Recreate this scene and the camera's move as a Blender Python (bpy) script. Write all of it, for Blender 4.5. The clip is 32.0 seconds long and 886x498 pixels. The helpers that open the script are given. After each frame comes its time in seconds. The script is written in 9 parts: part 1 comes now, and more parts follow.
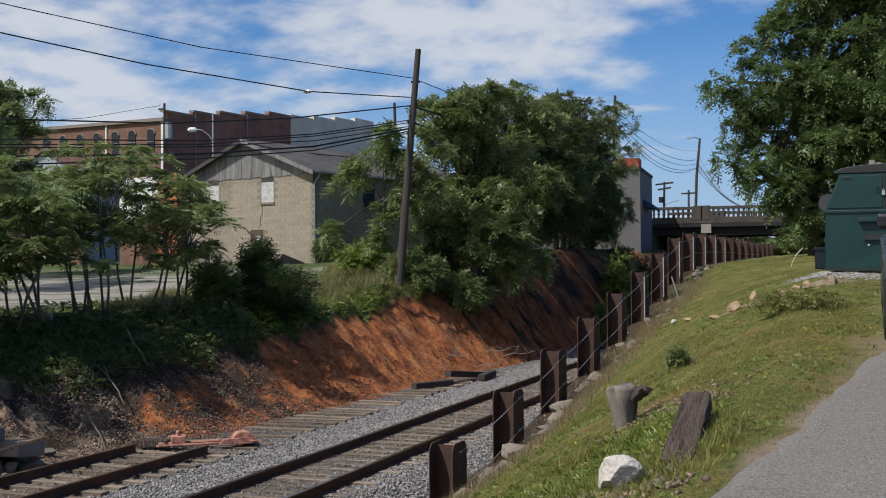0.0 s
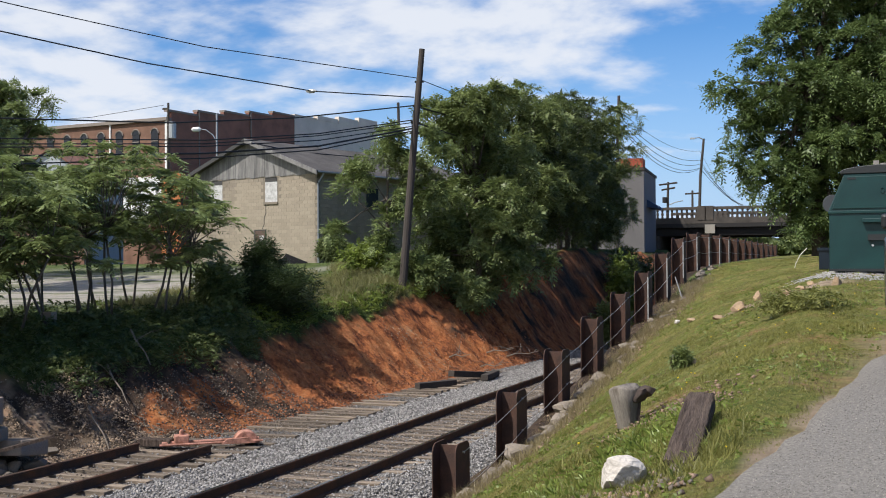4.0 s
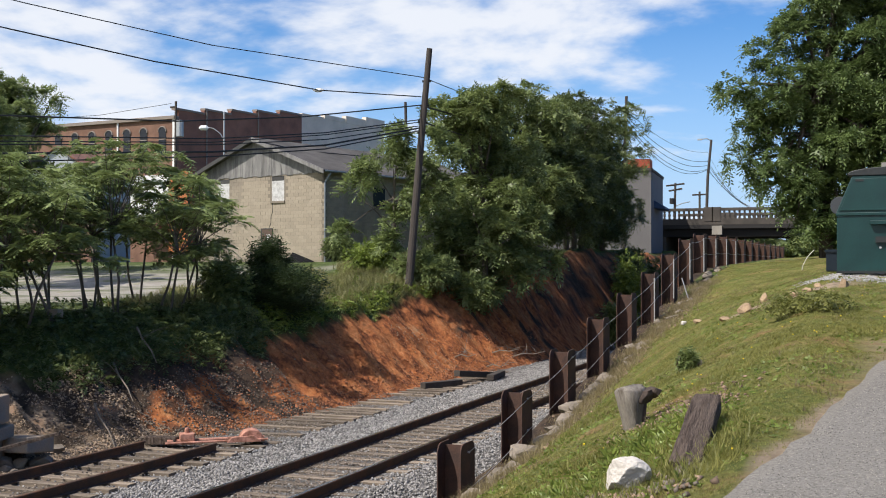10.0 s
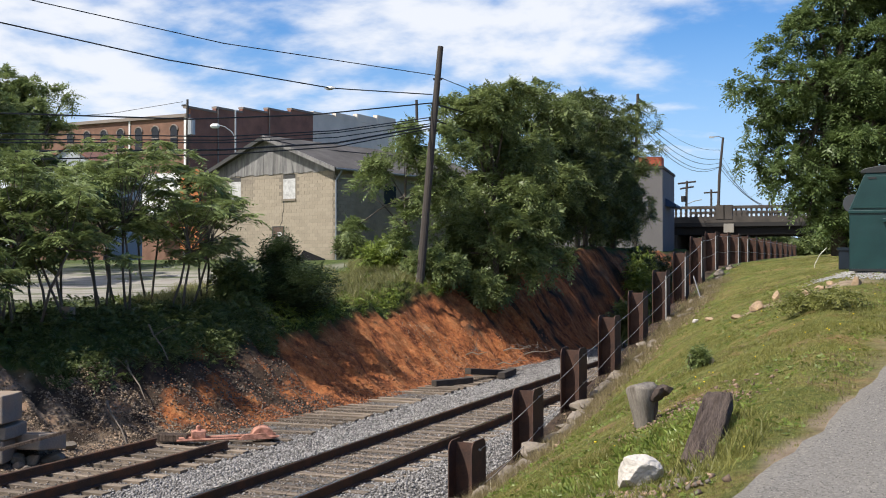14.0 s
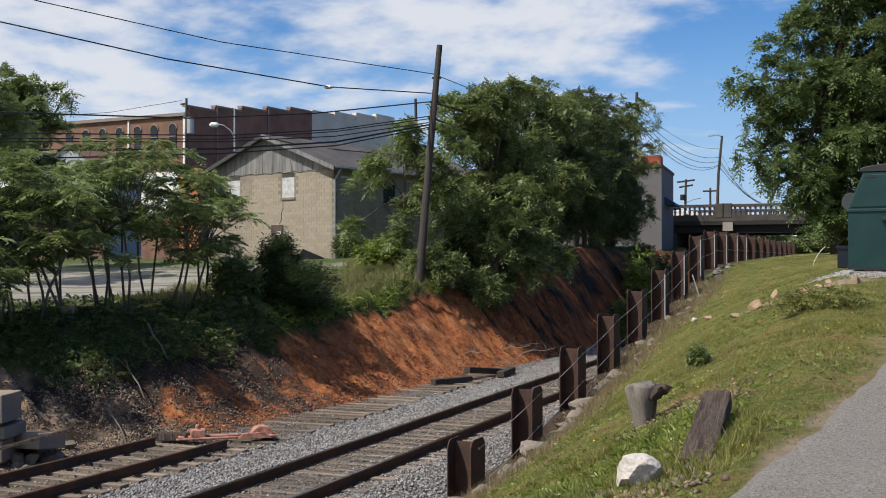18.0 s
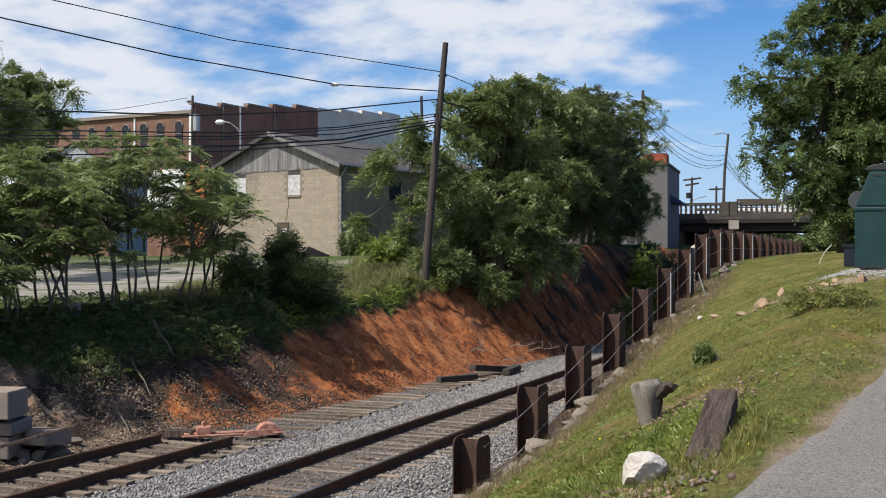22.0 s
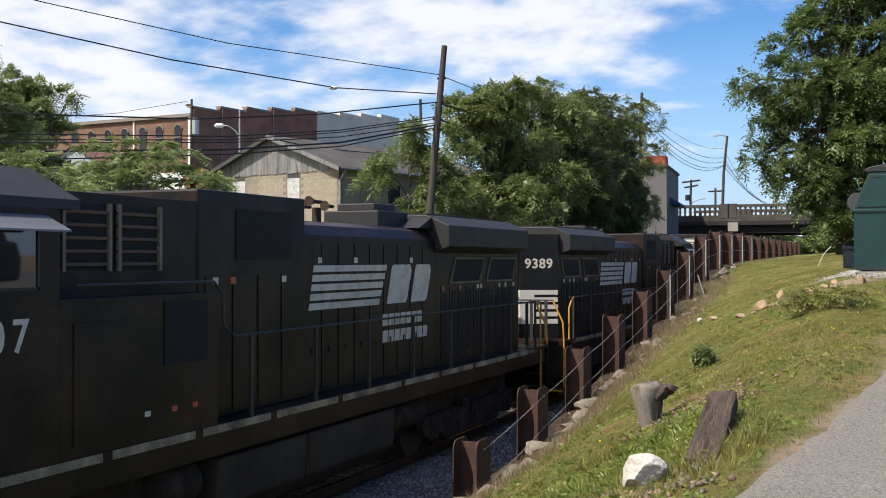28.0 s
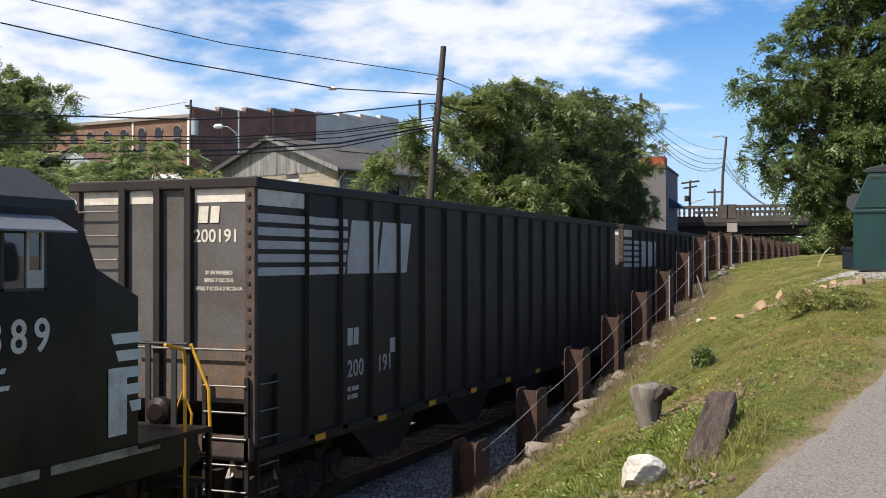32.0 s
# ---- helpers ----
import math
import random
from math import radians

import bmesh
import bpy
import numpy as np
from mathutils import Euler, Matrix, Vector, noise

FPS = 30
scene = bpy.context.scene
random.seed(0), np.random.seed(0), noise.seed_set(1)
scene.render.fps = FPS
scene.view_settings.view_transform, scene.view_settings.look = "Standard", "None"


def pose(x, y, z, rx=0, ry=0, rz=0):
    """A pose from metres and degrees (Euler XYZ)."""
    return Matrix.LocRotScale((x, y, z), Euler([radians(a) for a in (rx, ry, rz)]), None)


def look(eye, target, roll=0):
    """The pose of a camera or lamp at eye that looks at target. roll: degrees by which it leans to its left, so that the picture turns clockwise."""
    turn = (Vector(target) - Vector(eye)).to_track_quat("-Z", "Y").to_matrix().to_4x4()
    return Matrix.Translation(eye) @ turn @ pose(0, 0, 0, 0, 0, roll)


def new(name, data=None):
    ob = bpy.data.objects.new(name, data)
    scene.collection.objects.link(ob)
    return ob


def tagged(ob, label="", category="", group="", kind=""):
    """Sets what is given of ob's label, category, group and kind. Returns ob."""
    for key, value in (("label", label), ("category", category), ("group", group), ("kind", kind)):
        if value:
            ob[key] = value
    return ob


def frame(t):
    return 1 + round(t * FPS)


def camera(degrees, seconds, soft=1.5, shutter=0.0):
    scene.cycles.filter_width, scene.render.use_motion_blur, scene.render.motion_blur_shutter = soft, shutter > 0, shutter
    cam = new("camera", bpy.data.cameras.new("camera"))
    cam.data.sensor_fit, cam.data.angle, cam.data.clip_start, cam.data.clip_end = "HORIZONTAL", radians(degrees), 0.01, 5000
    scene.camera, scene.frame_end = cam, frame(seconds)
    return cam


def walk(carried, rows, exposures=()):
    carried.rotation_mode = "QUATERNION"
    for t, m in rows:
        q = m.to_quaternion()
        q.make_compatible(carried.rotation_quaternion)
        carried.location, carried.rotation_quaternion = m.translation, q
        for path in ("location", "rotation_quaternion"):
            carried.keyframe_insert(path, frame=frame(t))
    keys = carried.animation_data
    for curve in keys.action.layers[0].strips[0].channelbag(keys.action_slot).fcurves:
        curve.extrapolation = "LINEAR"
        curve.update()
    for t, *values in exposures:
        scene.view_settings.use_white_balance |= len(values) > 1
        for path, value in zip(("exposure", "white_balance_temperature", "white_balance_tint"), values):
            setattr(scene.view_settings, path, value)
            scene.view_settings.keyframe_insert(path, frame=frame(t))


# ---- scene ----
cam = camera(43.13, 32.0, soft=1.0)
PATH = [
    (0, pose(0.002, -0.024, 3.608, 90.726, 0.436, 20.978)),
    (0.5, pose(-0.002, -0.007, 3.605, 90.733, 0.446, 20.977)),
    (1, pose(0.000, -0.002, 3.604, 90.735, 0.446, 20.983)),
    (1.5, pose(0.002, -0.025, 3.608, 90.760, 0.401, 20.958)),
    (2, pose(0.003, -0.027, 3.609, 90.751, 0.382, 20.960)),
    (2.5, pose(0.003, -0.018, 3.608, 90.748, 0.383, 21.011)),
    (3, pose(-0.001, -0.009, 3.605, 90.732, 0.378, 21.075)),
    (3.5, pose(0.002, -0.017, 3.607, 90.713, 0.351, 21.141)),
    (5.5, pose(0.002, -0.009, 3.604, 90.803, 0.328, 21.171)),
    (6, pose(0.001, -0.021, 3.606, 90.808, 0.329, 21.170)),
    (6.5, pose(0.001, -0.007, 3.606, 90.745, 0.335, 21.242)),
    (7, pose(-0.001, -0.003, 3.607, 90.729, 0.334, 21.311)),
    (7.5, pose(0.001, -0.008, 3.607, 90.731, 0.313, 21.315)),
    (8, pose(0.001, -0.010, 3.606, 90.743, 0.326, 21.296)),
    (8.5, pose(0.001, -0.001, 3.604, 90.723, 0.322, 21.342)),
    (9, pose(-0.001, -0.015, 3.605, 90.725, 0.319, 21.350)),
    (9.5, pose(0.003, -0.015, 3.607, 90.734, 0.205, 21.336)),
    (10, pose(-0.000, 0.003, 3.606, 90.713, 0.014, 21.489)),
    (10.5, pose(0.002, -0.001, 3.606, 90.641, -0.074, 21.712)),
    (11, pose(0.003, -0.004, 3.605, 90.631, -0.086, 21.811)),
    (11.5, pose(-0.002, 0.002, 3.605, 90.624, -0.142, 21.866)),
    (12, pose(0.001, -0.002, 3.608, 90.646, -0.063, 21.893)),
    (12.5, pose(-0.001, -0.001, 3.606, 90.608, -0.031, 21.981)),
    (13, pose(-0.003, 0.001, 3.602, 90.583, 0.039, 22.032)),
    (13.5, pose(-0.004, 0.003, 3.603, 90.585, 0.022, 22.038)),
    (14, pose(-0.004, 0.009, 3.601, 90.610, -0.004, 22.050)),
    (14.5, pose(-0.002, 0.010, 3.605, 90.584, 0.002, 22.074)),
    (16.5, pose(0.001, 0.003, 3.607, 90.580, 0.014, 21.914)),
    (17, pose(-0.001, -0.009, 3.603, 90.557, -0.063, 21.925)),
    (17.5, pose(-0.001, 0.004, 3.602, 90.536, 0.009, 21.947)),
    (18, pose(0.002, 0.000, 3.607, 90.537, 0.038, 22.008)),
    (18.5, pose(0.000, 0.002, 3.606, 90.523, 0.040, 22.082)),
    (19, pose(0.000, 0.002, 3.606, 90.453, 0.006, 22.166)),
    (19.5, pose(0.002, 0.013, 3.606, 90.406, 0.005, 22.243)),
    (20, pose(-0.001, 0.001, 3.611, 90.410, -0.028, 22.286)),
    (20.5, pose(-0.001, -0.001, 3.611, 90.408, -0.043, 22.288)),
    (21, pose(-0.002, 0.000, 3.607, 90.429, -0.090, 22.261)),
    (21.5, pose(-0.002, 0.004, 3.607, 90.429, -0.076, 22.262)),
    (22, pose(-0.002, -0.002, 3.607, 90.420, -0.073, 22.291)),
    (22.5, pose(0.000, 0.007, 3.608, 90.421, -0.067, 22.324)),
    (23, pose(-0.001, -0.002, 3.607, 90.438, -0.030, 22.327)),
    (23.5, pose(-0.001, 0.001, 3.605, 90.450, -0.001, 22.297)),
    (24, pose(-0.006, 0.004, 3.605, 90.457, 0.001, 22.299)),
    (24.5, pose(-0.000, 0.002, 3.606, 90.487, 0.010, 22.333)),
    (25, pose(0.001, 0.003, 3.606, 90.495, 0.006, 22.343)),
    (25.5, pose(0.003, 0.005, 3.606, 90.521, -0.017, 22.370)),
    (27.5, pose(0.001, -0.009, 3.608, 90.575, 0.030, 22.319)),
    (28, pose(-0.001, -0.015, 3.606, 90.565, 0.083, 22.257)),
    (28.5, pose(-0.001, -0.013, 3.607, 90.561, 0.103, 22.218)),
    (29, pose(-0.002, 0.001, 3.605, 90.571, 0.099, 22.225)),
    (29.5, pose(0.000, -0.007, 3.605, 90.602, 0.079, 22.233)),
    (30, pose(-0.002, -0.005, 3.603, 90.612, 0.065, 22.259)),
    (30.5, pose(0.004, -0.020, 3.608, 90.594, 0.048, 22.280)),
    (31, pose(-0.003, 0.002, 3.604, 90.588, 0.025, 22.256)),
    (31.5, pose(-0.005, 0.013, 3.605, 90.582, 0.090, 22.226)),
    (32, pose(-0.003, 0.004, 3.603, 90.608, 0.089, 22.220)),
]
EXPOSURES = [(0.0, -0.32, 6350, 10), (1.0, -0.20, 6350, 10), (2.0, -0.06, 6400, 10), (3.0, 0.02, 6400, 10), (6.0, 0.10, 6550, 10), (8.0, 0.15, 6550, 10), (11.0, 0.19, 6550, 10), (13.0, 0.25, 6600, 10), (15.0, 0.15, 6550, 10),
             (17.0, -0.02, 6550, 10), (19.0, -0.12, 6500, 10), (21.5, -0.04, 6500, 10), (22.8, 0.12, 6600, 10), (25.0, 0.23, 6700, 10), (28.0, 0.29, 6800, 10), (30.0, 0.35, 6800, 10), (32.0, 0.32, 6800, 10)]
walk(cam, PATH, EXPOSURES)

# ---- sky, sun, exposure ----
SUN_TO = Vector((-0.56, -0.83, 1.30)).normalized()
scene.view_settings.exposure = 0.0
world = bpy.data.worlds.new("sky")
scene.world = world
world.use_nodes = True


def sky_nodes():
    nt = world.node_tree
    nt.nodes.clear()
    n, l = nt.nodes.new, nt.links.new
    out, bg = n("ShaderNodeOutputWorld"), n("ShaderNodeBackground")
    sky = n("ShaderNodeTexSky")
    sky.sky_type, sky.sun_disc = "NISHITA", False
    sky.sun_elevation = math.asin(SUN_TO.z)
    sky.sun_rotation = math.atan2(SUN_TO.x, SUN_TO.y)
    sky.altitude, sky.air_density, sky.dust_density, sky.ozone_density = 200, 1.0, 0.5, 2.6
    co, sep = n("ShaderNodeTexCoord"), n("ShaderNodeSeparateXYZ")
    l(co.outputs["Generated"], sep.inputs[0])
    # flat cloud layer: direction divided by its height
    up = n("ShaderNodeMath"); up.operation = "ADD"; up.inputs[1].default_value = 0.20
    l(sep.outputs["Z"], up.inputs[0])
    lim = n("ShaderNodeMath"); lim.operation = "MAXIMUM"; lim.inputs[1].default_value = 0.03
    l(up.outputs[0], lim.inputs[0])
    dx, dy = n("ShaderNodeMath"), n("ShaderNodeMath")
    for d, ax in ((dx, "X"), (dy, "Y")):
        d.operation = "DIVIDE"
        l(sep.outputs[ax], d.inputs[0]); l(lim.outputs[0], d.inputs[1])
    flat = n("ShaderNodeCombineXYZ")
    l(dx.outputs[0], flat.inputs[0]); l(dy.outputs[0], flat.inputs[1])
    turn = n("ShaderNodeMapping")
    turn.inputs["Location"].default_value = CLOUD_SHIFT
    turn.inputs["Rotation"].default_value = (0, 0, radians(22))
    turn.inputs["Scale"].default_value = (1.25, 1.3, 1.0)
    l(flat.outputs[0], turn.inputs[0])
    big, fine = n("ShaderNodeTexNoise"), n("ShaderNodeTexNoise")
    big.inputs["Scale"].default_value, big.inputs["Detail"].default_value = 1.05, 8
    big.inputs["Roughness"].default_value = 0.56
    big.inputs["Distortion"].default_value = 0.25
    fine.inputs["Scale"].default_value, fine.inputs["Detail"].default_value = 4.5, 7
    l(turn.outputs[0], big.inputs["Vector"]); l(turn.outputs[0], fine.inputs["Vector"])
    mixn = n("ShaderNodeMath"); mixn.operation = "MULTIPLY_ADD"
    mixn.inputs[1].default_value = 0.40
    l(fine.outputs["Fac"], mixn.inputs[0]); l(big.outputs["Fac"], mixn.inputs[2])
    # cloud cover thins out towards the east
    thin, cover = n("ShaderNodeVectorMath"), n("ShaderNodeMath")
    thin.operation = "DOT_PRODUCT"
    thin.inputs[1].default_value = (-0.926 * 0.27, -0.377 * 0.27, 0)
    l(co.outputs["Generated"], thin.inputs[0])
    cover.operation = "ADD"
    l(mixn.outputs[0], cover.inputs[0]); l(thin.outputs["Value"], cover.inputs[1])
    ramp = n("ShaderNodeMapRange")
    ramp.interpolation_type = "SMOOTHSTEP"
    ramp.inputs["From Min"].default_value, ramp.inputs["From Max"].default_value = 0.62, 0.83
    ramp.inputs["To Max"].default_value = 0.93
    l(cover.outputs[0], ramp.inputs["Value"])
    mix = n("ShaderNodeMix"); mix.data_type = "RGBA"
    mix.inputs["B"].default_value = (8.0, 8.3, 8.9, 1)
    hs = n("ShaderNodeHueSaturation")
    hs.inputs["Hue"].default_value, hs.inputs["Saturation"].default_value, hs.inputs["Value"].default_value = 0.510, 1.38, 1.32
    l(sky.outputs[0], hs.inputs["Color"])
    # blue haze low over the horizon
    low, hz = n("ShaderNodeMapRange"), n("ShaderNodeMix")
    low.inputs["From Min"].default_value, low.inputs["From Max"].default_value = 0.0, 0.20
    low.inputs["To Min"].default_value, low.inputs["To Max"].default_value = 0.85, 0.0
    l(sep.outputs["Z"], low.inputs["Value"])
    hz.data_type = "RGBA"
    hz.inputs["B"].default_value = (3.1, 4.95, 8.8, 1)
    l(low.outputs[0], hz.inputs["Factor"]); l(hs.outputs[0], hz.inputs["A"])
    l(ramp.outputs[0], mix.inputs["Factor"]); l(hz.outputs["Result"], mix.inputs["A"])
    l(mix.outputs["Result"], bg.inputs[0])
    bg.inputs[1].default_value = 0.10
    l(bg.outputs[0], out.inputs[0])


CLOUD_SHIFT = (0.4, 0.9, 0)
sky_nodes()
sun_data = bpy.data.lights.new("sun", "SUN")
sun_data.energy, sun_data.angle, sun_data.color = 5.0, radians(0.53), (1.0, 0.96, 0.905)
sun = new("sun", sun_data)
sun.matrix_world = look(SUN_TO * 50, (0, 0, 0))


# ---- materials ----
MATS = {}


def mat(name, base, rough=0.8, metal=0.0, var=0.25, scale=6.0, fine=60.0, bump=0.15, bump_dist=0.01, second=None, second_at=0.55,
        second_soft=0.12, second_scale=1.5, island=0.0, spec=0.5, stretch=(1, 1, 1), object_random=0.0, coords="Object"):
    """A surface with broad and fine variation, an optional second colour in patches, and relief."""
    if name in MATS:
        return MATS[name]
    m = bpy.data.materials.new(name)
    m.use_nodes = True
    nt = m.node_tree
    n, l = nt.nodes.new, nt.links.new
    p = nt.nodes["Principled BSDF"]
    p.inputs["Metallic"].default_value = metal
    p.inputs["Specular IOR Level"].default_value = spec
    co, mp = n("ShaderNodeTexCoord"), n("ShaderNodeMapping")
    mp.inputs["Scale"].default_value = stretch
    l(co.outputs[coords], mp.inputs[0])
    broad, grain = n("ShaderNodeTexNoise"), n("ShaderNodeTexNoise")
    broad.inputs["Scale"].default_value, broad.inputs["Detail"].default_value = scale, 5
    grain.inputs["Scale"].default_value, grain.inputs["Detail"].default_value = fine, 3
    l(mp.outputs[0], broad.inputs["Vector"]); l(mp.outputs[0], grain.inputs["Vector"])
    total = n("ShaderNodeMath"); total.operation = "ADD"
    l(broad.outputs["Fac"], total.inputs[0]); l(grain.outputs["Fac"], total.inputs[1])
    rng = n("ShaderNodeMapRange")
    rng.inputs["From Min"].default_value, rng.inputs["From Max"].default_value = 0.6, 1.4
    rng.inputs["To Min"].default_value, rng.inputs["To Max"].default_value = 1 - var, 1 + var
    l(total.outputs[0], rng.inputs["Value"])
    value = rng.outputs[0]
    for node, sock, amount in (("ShaderNodeNewGeometry", "Random Per Island", island), ("ShaderNodeObjectInfo", "Random", object_random)):
        if amount:
            g, r2, mu = n(node), n("ShaderNodeMapRange"), n("ShaderNodeMath")
            r2.inputs["To Min"].default_value, r2.inputs["To Max"].default_value = 1 - amount, 1 + amount
            l(g.outputs[sock], r2.inputs["Value"])
            mu.operation = "MULTIPLY"
            l(value, mu.inputs[0]); l(r2.outputs[0], mu.inputs[1])
            value = mu.outputs[0]
    colour = n("ShaderNodeVectorMath"); colour.operation = "SCALE"
    l(value, colour.inputs["Scale"])
    if second:
        nz, rm, mx = n("ShaderNodeTexNoise"), n("ShaderNodeMapRange"), n("ShaderNodeMix")
        nz.inputs["Scale"].default_value, nz.inputs["Detail"].default_value = second_scale, 6
        nz.inputs["Roughness"].default_value = 0.62
        l(mp.outputs[0], nz.inputs["Vector"])
        rm.inputs["From Min"].default_value = second_at - second_soft
        rm.inputs["From Max"].default_value = second_at + second_soft
        l(nz.outputs["Fac"], rm.inputs["Value"])
        mx.data_type = "RGBA"
        mx.inputs["A"].default_value, mx.inputs["B"].default_value = (*base, 1), (*second, 1)
        l(rm.outputs[0], mx.inputs["Factor"])
        l(mx.outputs["Result"], colour.inputs[0])
    else:
        colour.inputs[0].default_value = base
    l(colour.outputs[0], p.inputs["Base Color"])
    rr = n("ShaderNodeMapRange")
    rr.inputs["To Min"].default_value, rr.inputs["To Max"].default_value = max(0.03, rough - 0.12), min(1, rough + 0.12)
    l(broad.outputs["Fac"], rr.inputs["Value"]); l(rr.outputs[0], p.inputs["Roughness"])
    if bump:
        b = n("ShaderNodeBump")
        b.inputs["Strength"].default_value, b.inputs["Distance"].default_value = bump, bump_dist
        l(total.outputs[0], b.inputs["Height"]); l(b.outputs[0], p.inputs["Normal"])
    MATS[name] = m
    return m


def glass_dark(name, tint=(0.03, 0.04, 0.05)):
    """Window glass before a dark interior."""
    if name in MATS:
        return MATS[name]
    m = bpy.data.materials.new(name)
    m.use_nodes = True
    p = m.node_tree.nodes["Principled BSDF"]
    p.inputs["Base Color"].default_value = (*tint, 1)
    p.inputs["Roughness"].default_value = 0.08
    p.inputs["Specular IOR Level"].default_value = 0.5
    MATS[name] = m
    return m


def glowing(name, colour, power):
    if name in MATS:
        return MATS[name]
    m = bpy.data.materials.new(name)
    m.use_nodes = True
    p = m.node_tree.nodes["Principled BSDF"]
    p.inputs["Base Color"].default_value = (*colour, 1)
    p.inputs["Emission Color"].default_value = (*colour, 1)
    p.inputs["Emission Strength"].default_value = power
    MATS[name] = m
    return m


def leaf_mat(name, base, var=0.4, second=None):
    """Foliage: diffuse with some light passing through, each clump its own shade."""
    if name in MATS:
        return MATS[name]
    m = bpy.data.materials.new(name)
    m.use_nodes = True
    nt = m.node_tree
    n, l = nt.nodes.new, nt.links.new
    nt.nodes.remove(nt.nodes["Principled BSDF"])
    out = nt.nodes["Material Output"]
    geo, rng = n("ShaderNodeNewGeometry"), n("ShaderNodeMapRange")
    co, nz = n("ShaderNodeTexCoord"), n("ShaderNodeTexNoise")
    nz.inputs["Scale"].default_value, nz.inputs["Detail"].default_value = 0.9, 3
    l(co.outputs["Object"], nz.inputs["Vector"])
    add = n("ShaderNodeMath"); add.operation = "ADD"
    l(geo.outputs["Random Per Island"], add.inputs[0]); l(nz.outputs["Fac"], add.inputs[1])
    rng.inputs["From Min"].default_value, rng.inputs["From Max"].default_value = 0.2, 1.6
    l(add.outputs[0], rng.inputs["Value"])
    mx = n("ShaderNodeMix"); mx.data_type = "RGBA"
    dark = tuple(c * (1 - var) for c in base)
    mx.inputs["A"].default_value = (*dark, 1)
    mx.inputs["B"].default_value = (*(second or tuple(min(1, c * (1 + var)) for c in base)), 1)
    l(rng.outputs[0], mx.inputs["Factor"])
    pr, tr, ad = n("ShaderNodeBsdfPrincipled"), n("ShaderNodeBsdfTranslucent"), n("ShaderNodeMixShader")
    pr.inputs["Roughness"].default_value = 0.42
    pr.inputs["Specular IOR Level"].default_value = 0.32
    l(mx.outputs["Result"], pr.inputs["Base Color"]); l(mx.outputs["Result"], tr.inputs["Color"])
    ad.inputs[0].default_value = 0.36
    l(pr.outputs[0], ad.inputs[1]); l(tr.outputs[0], ad.inputs[2])
    l(ad.outputs[0], out.inputs["Surface"])
    MATS[name] = m
    return m


# ---- mesh helpers ----
class Shape:
    """Collects corners and faces of one mesh."""

    def __init__(self):
        self.v, self.f = [], []

    def add(self, verts, faces):
        k = len(self.v)
        self.v += [tuple(p) for p in verts]
        self.f += [tuple(i + k for i in f) for f in faces]
        return self

    def box(self, x0, y0, z0, x1, y1, z1, m=None):
        c = [(x, y, z) for z in (z0, z1) for y in (y0, y1) for x in (x0, x1)]
        if m is not None:
            c = [m @ Vector(p) for p in c]
        return self.add(c, [(0, 2, 3, 1), (4, 5, 7, 6), (0, 1, 5, 4), (2, 6, 7, 3), (0, 4, 6, 2), (1, 3, 7, 5)])

    def prism(self, outline, axis, a, b, m=None):
        """A flat outline (two coordinates, anticlockwise) drawn out along an axis from a to b."""
        n = len(outline)

        def put(p, h):
            q = {"x": (h, p[0], p[1]), "y": (p[0], h, p[1]), "z": (p[0], p[1], h)}[axis]
            return m @ Vector(q) if m is not None else q
        side = [(i, (i + 1) % n, n + (i + 1) % n, n + i) for i in range(n)]
        return self.add([put(p, a) for p in outline] + [put(p, b) for p in outline], side + [tuple(reversed(range(n))), tuple(range(n, 2 * n))])

    def tube(self, points, r, n=8, r_end=None, cap=True):
        pts = [Vector(p) for p in points]
        rings, k = [], len(pts)
        for i, p in enumerate(pts):
            d = (pts[min(i + 1, k - 1)] - pts[max(i - 1, 0)]).normalized()
            u = d.orthogonal() if i == 0 else (u - d * u.dot(d))
            u = u.normalized() if u.length > 1e-6 else d.orthogonal().normalized()
            w = d.cross(u)
            rad = r if r_end is None else r + (r_end - r) * i / max(1, k - 1)
            rings += [p + (u * math.cos(2 * math.pi * j / n) + w * math.sin(2 * math.pi * j / n)) * rad for j in range(n)]
        faces = [(i * n + j, i * n + (j + 1) % n, (i + 1) * n + (j + 1) % n, (i + 1) * n + j) for i in range(k - 1) for j in range(n)]
        if cap:
            faces += [tuple(reversed(range(n))), tuple(range((k - 1) * n, k * n))]
        return self.add(rings, faces)

    def lathe(self, profile, n=20, m=None):
        """Turns (radius, height) pairs about z."""
        vs = []
        for r, h in profile:
            for j in range(n):
                q = Vector((r * math.cos(2 * math.pi * j / n), r * math.sin(2 * math.pi * j / n), h))
                vs.append(m @ q if m is not None else q)
        k = len(profile)
        fs = [(i * n + j, i * n + (j + 1) % n, (i + 1) * n + (j + 1) % n, (i + 1) * n + j) for i in range(k - 1) for j in range(n)]
        fs += [tuple(reversed(range(n))), tuple(range((k - 1) * n, k * n))]
        return self.add(vs, fs)

    def mesh(self, name, material=None, smooth=False):
        me = bpy.data.meshes.new(name)
        me.from_pydata(self.v, [], self.f)
        if material:
            me.materials.append(material)
        if smooth:
            me.shade_smooth()
        me.validate()
        return me


